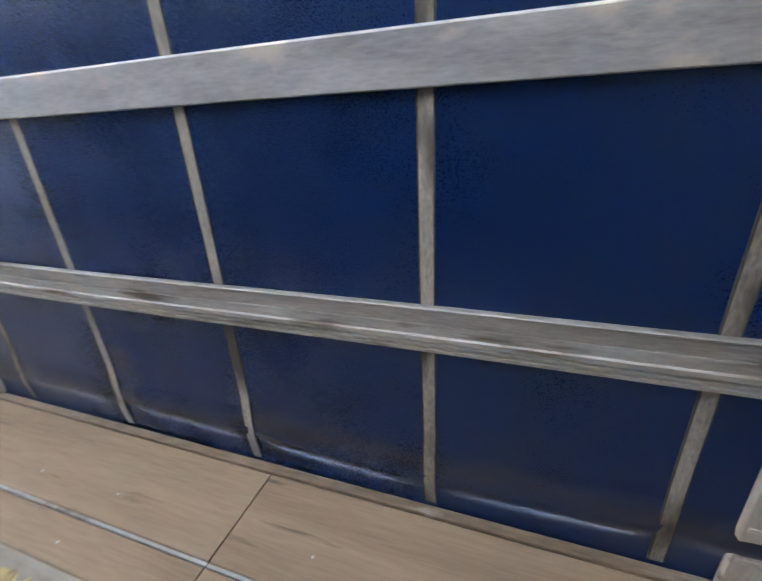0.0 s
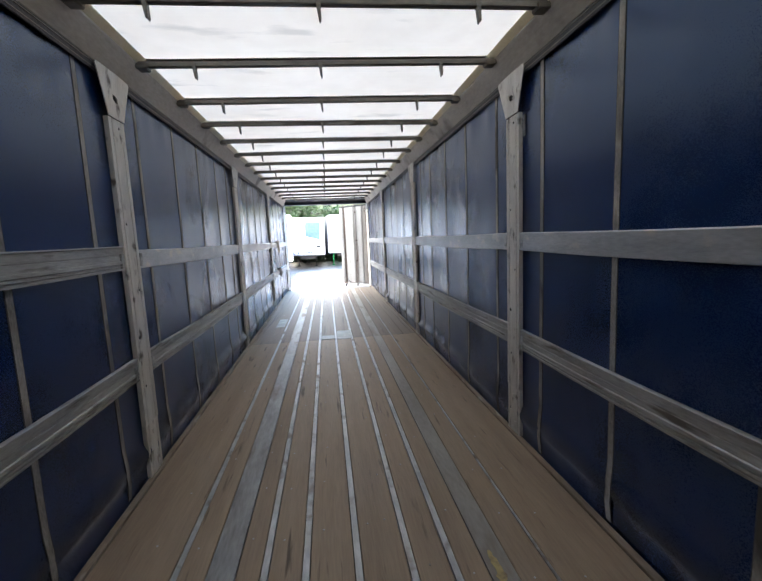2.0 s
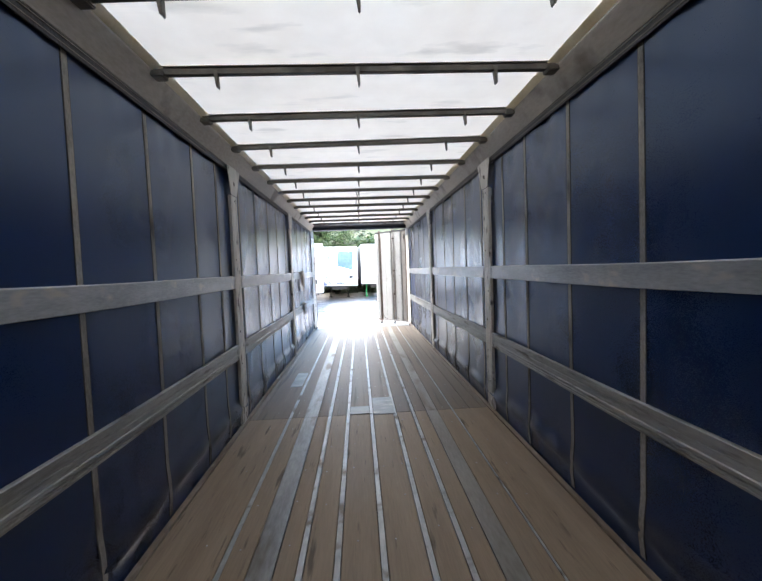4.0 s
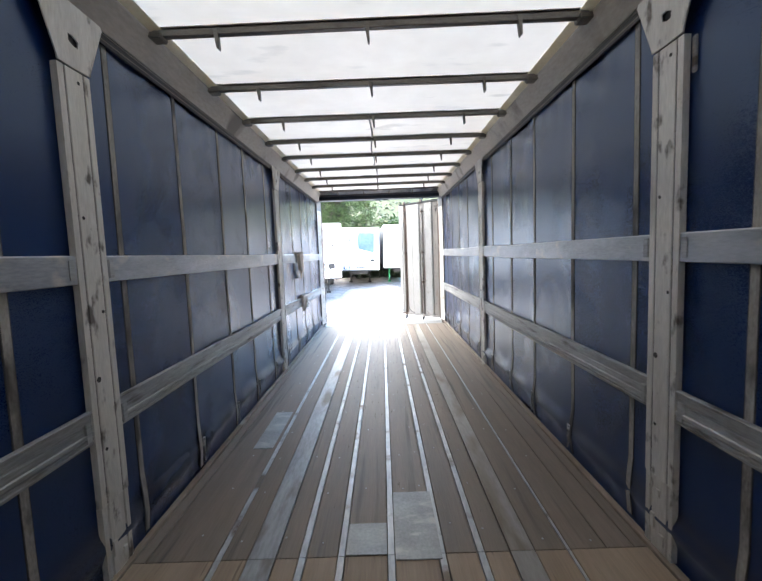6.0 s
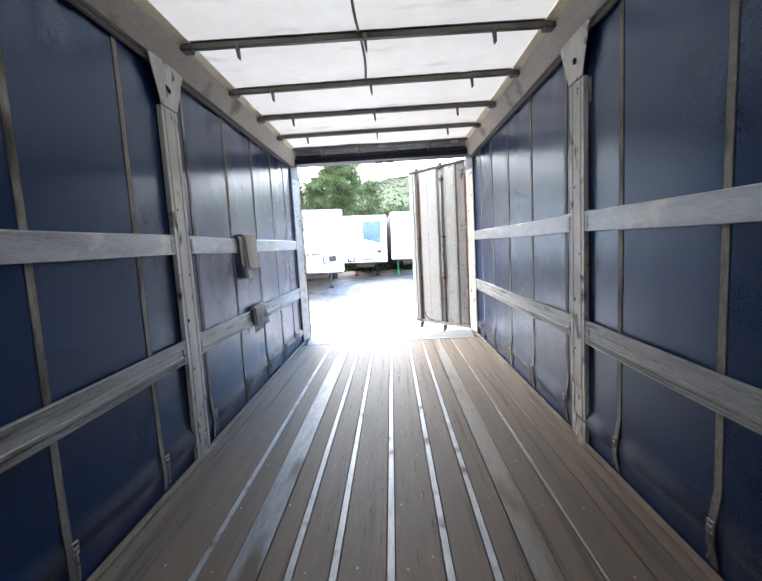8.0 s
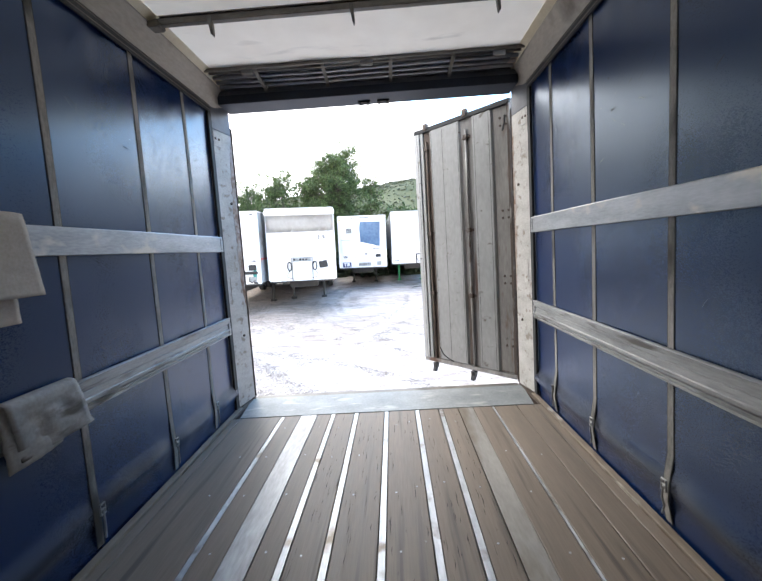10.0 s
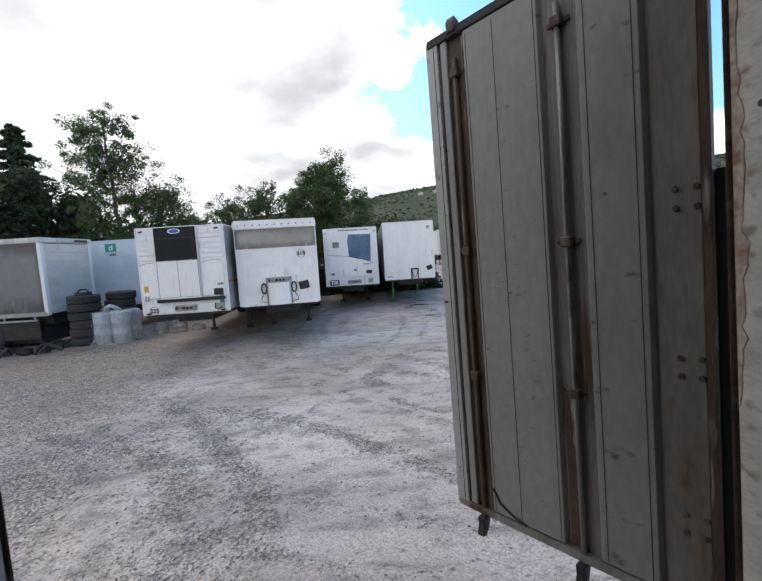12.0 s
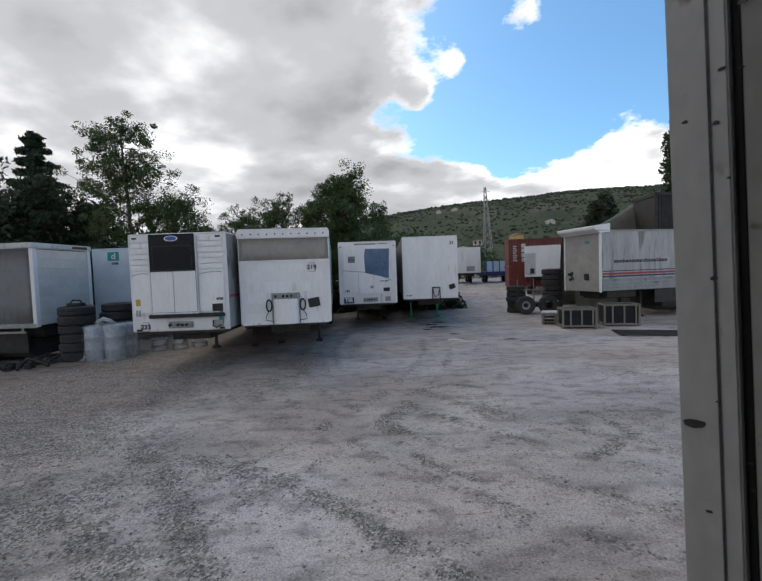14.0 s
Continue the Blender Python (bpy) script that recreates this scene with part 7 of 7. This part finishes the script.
def tree(x, y, height, spread, leaves, seed, material=LEAF, base=0.25, airy=1.0, size=0.16, label="leafy deciduous tree with an airy uneven crown", dome=False):
    rngs = np.random.default_rng(seed)
    t = thing("tree", yard(x, y), label, "tree", "trees behind the yard")
    bm = bmesh.new()
    top = Vector((rngs.normal(0, 0.3), rngs.normal(0, 0.3), height * 0.93))
    trunk = [Vector((0, 0, -0.2)).lerp(top, f) + Vector((rngs.normal(0, 0.12), rngs.normal(0, 0.12), 0)) * (f > 0) for f in np.linspace(0, 1, 9)]
    r0 = height * 0.016
    tube(bm, trunk, [r0 * (1 - 0.9 * f) + 0.01 for f in np.linspace(0, 1, 9)], 8)
    centres, radii = [], []
    for k in range(22):
        f = base + (0.97 - base) * (k + rngs.random()) / 22
        start = trunk[0].lerp(trunk[-1], f)
        ang = k * 2.4 + rngs.normal(0, 0.4)
        reach = spread * math.sin(math.pi * min(0.97, 0.12 + 0.88 * (1 - (f - base) / (1 - base)) ** 0.75)) * rngs.uniform(0.45, 1.1)
        reach *= 0.55 if dome else 1.0 - 0.55 * ((f - base) / (1 - base)) ** 2
        end = start + Vector((math.cos(ang) * reach, math.sin(ang) * reach, reach * rngs.uniform(0.15, 0.7)))
        mid = start.lerp(end, 0.5) + Vector((0, 0, -0.06 * reach))
        rb = r0 * 0.45 * (1 - 0.7 * f)
        tube(bm, [start, mid, end], [rb, rb * 0.6, 0.012], 5)
        for g in (0.4, 0.7, 1.0):
            for _ in range(6):
                c = start.lerp(end, g) + Vector(rngs.normal(0, 0.17 * spread, 3))
                twig_from = start.lerp(end, g)
                tube(bm, [twig_from, twig_from.lerp(c, 0.6), c], [rb * 0.35, 0.012, 0.006], 4)
                centres.append(c)
                radii.append(spread * rngs.uniform(0.07, 0.19) * airy)
    if dome:
        for _ in range(150):
            d = Vector(rngs.normal(size=3)).normalized() * rngs.uniform(0.5, 1.0)
            c = Vector((d.x * spread * (1.05 - 0.45 * d.z), d.y * spread, height * (0.70 + 0.27 * d.z)))
            tube(bm, [trunk[-1].lerp(trunk[0], 0.45), c], [0.03, 0.008], 4)
            centres.append(c)
            radii.append(spread * rngs.uniform(0.09, 0.20))
    part("trunk", bm, BARK, t, "bare trunk and limbs")
    centres.append(trunk[-1])
    radii.append(spread * 0.2)
    part("crown", leaf_cloud("crown", centres, radii, leaves, size, material, rngs, 0.85), material, t)
    return t


def conifer(x, y, height, spread, leaves, seed):
    rngs = np.random.default_rng(seed)
    t = thing("conifer", yard(x, y), "tall dark conifer with drooping layered boughs", "tree", "trees behind the yard")
    bm = bmesh.new()
    tube(bm, [(0, 0, -0.2), (0.1, 0, height * 0.5), (0, 0.05, height)], [height * 0.02, height * 0.012, 0.02], 8)
    centres, radii = [], []
    for k in range(70):
        f = 0.06 + 0.94 * k / 70
        reach = spread * (1 - f) ** 0.7 * rngs.uniform(0.55, 1.15) + 0.15
        ang = k * 2.4
        z = height * f
        end = Vector((math.cos(ang) * reach, math.sin(ang) * reach, z - 0.12 * reach))
        tube(bm, [(0, 0, z), end], [0.04, 0.01], 4)
        for g in (0.35, 0.65, 0.95):
            centres.append(Vector((0, 0, z)).lerp(end, g))
            radii.append(0.16 * spread * (1.25 - 0.6 * f))
    part("trunk", bm, BARK, t)
    part("crown", leaf_cloud("crown", centres, radii, leaves, 0.19, LEAF_DARK, rngs, 0.5), LEAF_DARK, t)
    return t


conifer(-27.6, 45, 14.3, 3.6, 24000, 1)
conifer(-32.5, 44, 13.8, 4.5, 16000, 2)
conifer(-37.5, 43, 16.0, 5.0, 12000, 3)
for k, (x, y, h, s) in enumerate(((-30.2, 42, 11.5, 4.2), (-25.4, 43, 10.5, 3.2), (-34.5, 41, 12.0, 4.6), (-23.2, 44, 8.6, 2.8), (-27.5, 40, 8.5, 3.6))):
    tree(x, y, h, s, 16000, 60 + k, LEAF_DARK, 0.05, 1.5, 0.15, label="dense dark tree beside the conifers")
tree(-18.8, 43, 14.5, 3.3, 42000, 5, LEAF, 0.16, 1.05, 0.075, label="tall thin acacia-like tree with gaps in its crown")
tree(-16.9, 44, 9.2, 3.2, 26000, 6, LEAF, 0.06, 1.25, 0.085)
tree(-14.8, 46, 6.9, 2.2, 11000, 7, LEAF, 0.06, 1.1, 0.085)
tree(-11.6, 46, 7.8, 2.8, 20000, 8, LEAF, 0.1, 0.95, 0.075)
tree(-9.0, 46, 8.8, 2.9, 22000, 9, LEAF, 0.12, 0.95, 0.075)
tree(-6.8, 47, 8.9, 2.6, 22000, 21, LEAF, 0.12, 0.95, 0.075)
tree(-4.5, 46, 10.5, 3.1, 50000, 33, LEAF, 0.3, 1.1, 0.075, dome=True)
tree(-1.7, 47, 8.3, 1.9, 12000, 11, LEAF, 0.08, 1.1, 0.075)
tree(26.5, 70, 12.0, 2.3, 26000, 12, LEAF_DARK, 0.2, 1.4, 0.14, label="dense dark round tree beyond the containers", dome=True)
for k, (x, y, h) in enumerate(((21.7, 48, 14.5), (23.5, 49, 13.0))):
    rngs = np.random.default_rng(40 + k)
    t = thing("cypress", yard(x, y), "narrow dark cypress rising behind the containers", "tree", "cypresses")
    bm = bmesh.new()
    tube(bm, [(0, 0, -0.2), (0, 0, h * 0.9)], [0.2, 0.03], 8)
    part("trunk", bm, BARK, t)
    cs = [(rngs.normal(0, 0.25) * (1 - f), rngs.normal(0, 0.25), h * f) for f in np.linspace(0.05, 1, 60)]
    rs = [1.25 * math.sin(math.pi * min(0.98, 0.25 + 0.75 * f)) ** 0.7 + 0.1 for f in np.linspace(0.05, 1, 60)]
    part("crown", leaf_cloud("crown", cs, rs, 9000, 0.2, LEAF_DARK, rngs, 1.0), LEAF_DARK, t)

# hedge behind the trailers
rngs = np.random.default_rng(77)
cs, rs = [], []
for x in np.arange(-48, 3.0, 0.8):
    top = 5.2 + 1.1 * noise.noise((x * 0.3, 0, 0)) + (0.6 if x < -14 else 0.0)
    for z in np.arange(0.4, top, 0.9):
        cs.append((x + rngs.normal(0, 0.4), 49.0 + rngs.normal(0, 0.6) - 0.25 * z, z))
        rs.append(rngs.uniform(0.7, 1.2))
for x in np.arange(3.0, 60.0, 1.6):
    top = 3.2 + 1.5 * noise.noise((x * 0.25, 3, 0)) + (2.6 if 4 < x < 17 else 0.0)
    for z in np.arange(0.4, top, 0.9):
        cs.append((x + rngs.normal(0, 0.6), 88.0 + rngs.normal(0, 1.5), z))
        rs.append(rngs.uniform(0.8, 1.6))
me = leaf_cloud("hedge", cs, rs, 70000, 0.2, LEAF_HEDGE, rngs, 0.9)
ob = tagged(new("hedge", me), "dense green hedge of shrubs behind the parked trailers", "hedge", kind="stuff")
ob.matrix_basis = YARD @ PLAN


# leaves added behind the parked trailers to block light and darken beneath them
cs, rs = [], []
for x in np.arange(-17, 3.6, 0.5):
    for z in (0.3, 0.9, 1.5):
        cs.append((x + rngs.normal(0, 0.25), 41.0 + rngs.normal(0, 0.4), z + rngs.normal(0, 0.15)))
        rs.append(rngs.uniform(0.4, 0.7))
ob = tagged(new("undergrowth", leaf_cloud("undergrowth", cs, rs, 22000, 0.14, LEAF_DARK, rngs, 0.9)), "dark leaves added behind the parked trailers to block light beneath them", "undergrowth", kind="stuff")
ob.matrix_basis = YARD @ PLAN


def hill_height(x, y):
    f = min(1.0, max(0.0, (y - 110.0) / 330.0))
    crest = 58 + 10 * min(1.0, max(0.0, x / 160.0)) - 22 * max(0.0, -x / 250.0) - 0.02 * max(0.0, x - 230)
    return crest * (f * f * (3 - 2 * f)) + 3.0 * noise.noise((x * 0.012, y * 0.012, 0)) * f + 1.2 * noise.noise((x * 0.05, y * 0.05, 2)) * f


HILL = surface("scrub_hillside", (0.060, 0.074, 0.042), (0.112, 0.120, 0.070), scale=0.03, rough=0.95, spec=0.05, bump=0.3, fine=0.7, stain=(0.140, 0.133, 0.088), stain_amount=0.5, stain_scale=0.035)
hx, hy = np.arange(-420, 620, 14.0), np.arange(105, 560, 13.0)
verts = [(float(x), float(y), hill_height(x, y) - 1.8) for y in hy for x in hx]
nx = len(hx)
faces = [(j * nx + i, j * nx + i + 1, (j + 1) * nx + i + 1, (j + 1) * nx + i) for j in range(len(hy) - 1) for i in range(nx - 1)]
me = raw("hillside", verts, faces, HILL)
me.shade_smooth()
tagged(new("backdrop_hill", me), "long green scrub-covered hill beyond the yard", "hill", kind="structure").matrix_basis = FAR
BLOB = bmesh.new()
bmesh.ops.create_icosphere(BLOB, subdivisions=1, radius=1.0)
BV, BF = np.array([v.co[:] for v in BLOB.verts]), [tuple(v.index for v in f.verts) for f in BLOB.faces]
BLOB.free()
sv, sf = [], []
for k in range(26000):
    x, y = rngs.uniform(-120, 420), rngs.uniform(110, 470)
    if noise.noise((x * 0.02, y * 0.02, 6)) < rngs.uniform(-0.6, 0.3):
        continue
    r = (0.25 + 0.75 * rngs.random() ** 2.5) * (0.6 + y / 400)
    z = hill_height(x, y) - 1.8
    base = len(sv)
    jit = 1 + 0.25 * rngs.normal(size=(len(BV), 1))
    for p in BV * jit * np.array((r, r, r * 0.75)):
        sv.append((x + p[0], y + p[1], z + 0.3 * r + p[2]))
    sf.extend(tuple(base + i for i in f) for f in BF)
tagged(new("hill_shrubs", raw("hill_shrubs", sv, sf, SHRUB)), "scattered dark shrubs and trees over the hill", "shrubs", kind="stuff").matrix_basis = FAR


def house(x, y, w, d, h, turn, wall, label, roof=ROOF_TILE):
    z = hill_height(x, y) - 1.9 if y > 108 else -2.0
    t = thing("house", FAR @ pose(x, y, z, 0, 0, turn), label, "house", "far houses")
    part("walls", one_box(-w / 2, w / 2, 0, d, 0, h), wall, t)
    bm = bmesh.new()
    prism(bm, [(-w / 2 - 0.3, h), (w / 2 + 0.3, h), (0, h + w * 0.22)], "y", -0.3, d + 0.3)
    part("roof", bm, roof, t)
    for k in range(2):
        for zz in (0.9, 3.4):
            if zz + 1.2 < h:
                part("window", one_box(-w / 4 + k * w / 2 - 0.45, -w / 4 + k * w / 2 + 0.45, -0.05, 0.02, zz, zz + 1.2), CHARCOAL, t)


for args in ((53.0, 200, 4.6, 5, 4.2, 10, OCHRE, "ochre house with a terracotta roof at the foot of the hill"), (45.0, 150, 6, 6, 3.6, -8, PLASTER, "pale house with a terracotta roof among shrubs"),
             (24.0, 165, 6, 6, 3.4, 5, PLASTER, "pale house with a terracotta roof among shrubs"), (58.0, 165, 7, 7, 4.0, 12, PLASTER, "pale house with a terracotta roof among shrubs"),
             (31.5, 325, 3.6, 4, 1.9, 0, PLASTER, "small pale house up on the hillside", PLASTER), (44.0, 330, 3.8, 4, 1.9, 9, PLASTER, "small pale house up on the hillside", PLASTER),
             (27.0, 190, 3.6, 4, 2.2, 6, PLASTER, "small pale house up on the hillside", PLASTER), (36.0, 205, 4.0, 4, 2.4, -8, PLASTER, "small pale house up on the hillside"),
             (84.0, 245, 4.0, 4, 2.0, 4, PLASTER, "small pale house up on the hillside", PLASTER)):
    house(*args)

# lattice mast
py = thing("pylon", FAR @ pose(28.8, 150, hill_height(28.8, 150) - 2.2), "tall lattice power pylon on the hillside", "pylon")
PH = 26.4 - hill_height(28.8, 150) + 2.2
for sx in (-1, 1):
    for sy in (-1, 1):
        bm = bmesh.new()
        tube(bm, [(1.5 * sx, 1.5 * sy, -1.0), (0.25 * sx, 0.25 * sy, PH)], 0.10, 5)
        part("leg", bm, GALV, py)
for k in range(11):
    z0, z1 = PH * k / 11, PH * (k + 1) / 11
    w0, w1 = 1.5 - 1.25 * k / 11, 1.5 - 1.25 * (k + 1) / 11
    for sy in (-1, 1):
        for sx in (-1, 1):
            bm = bmesh.new()
            tube(bm, [(sx * w0, w0 * sy, z0), (-sx * w1, w1 * sy, z1)], 0.055, 4)
            part("brace", bm, GALV, py)
for z in (0.74, 0.84, 0.94):
    bm = bmesh.new()
    tube(bm, [(-1.5, 0, PH * z), (0, 0, PH * z + 0.3), (1.5, 0, PH * z)], 0.06, 4)
    part("cross_arm", bm, DARK_STEEL, py)
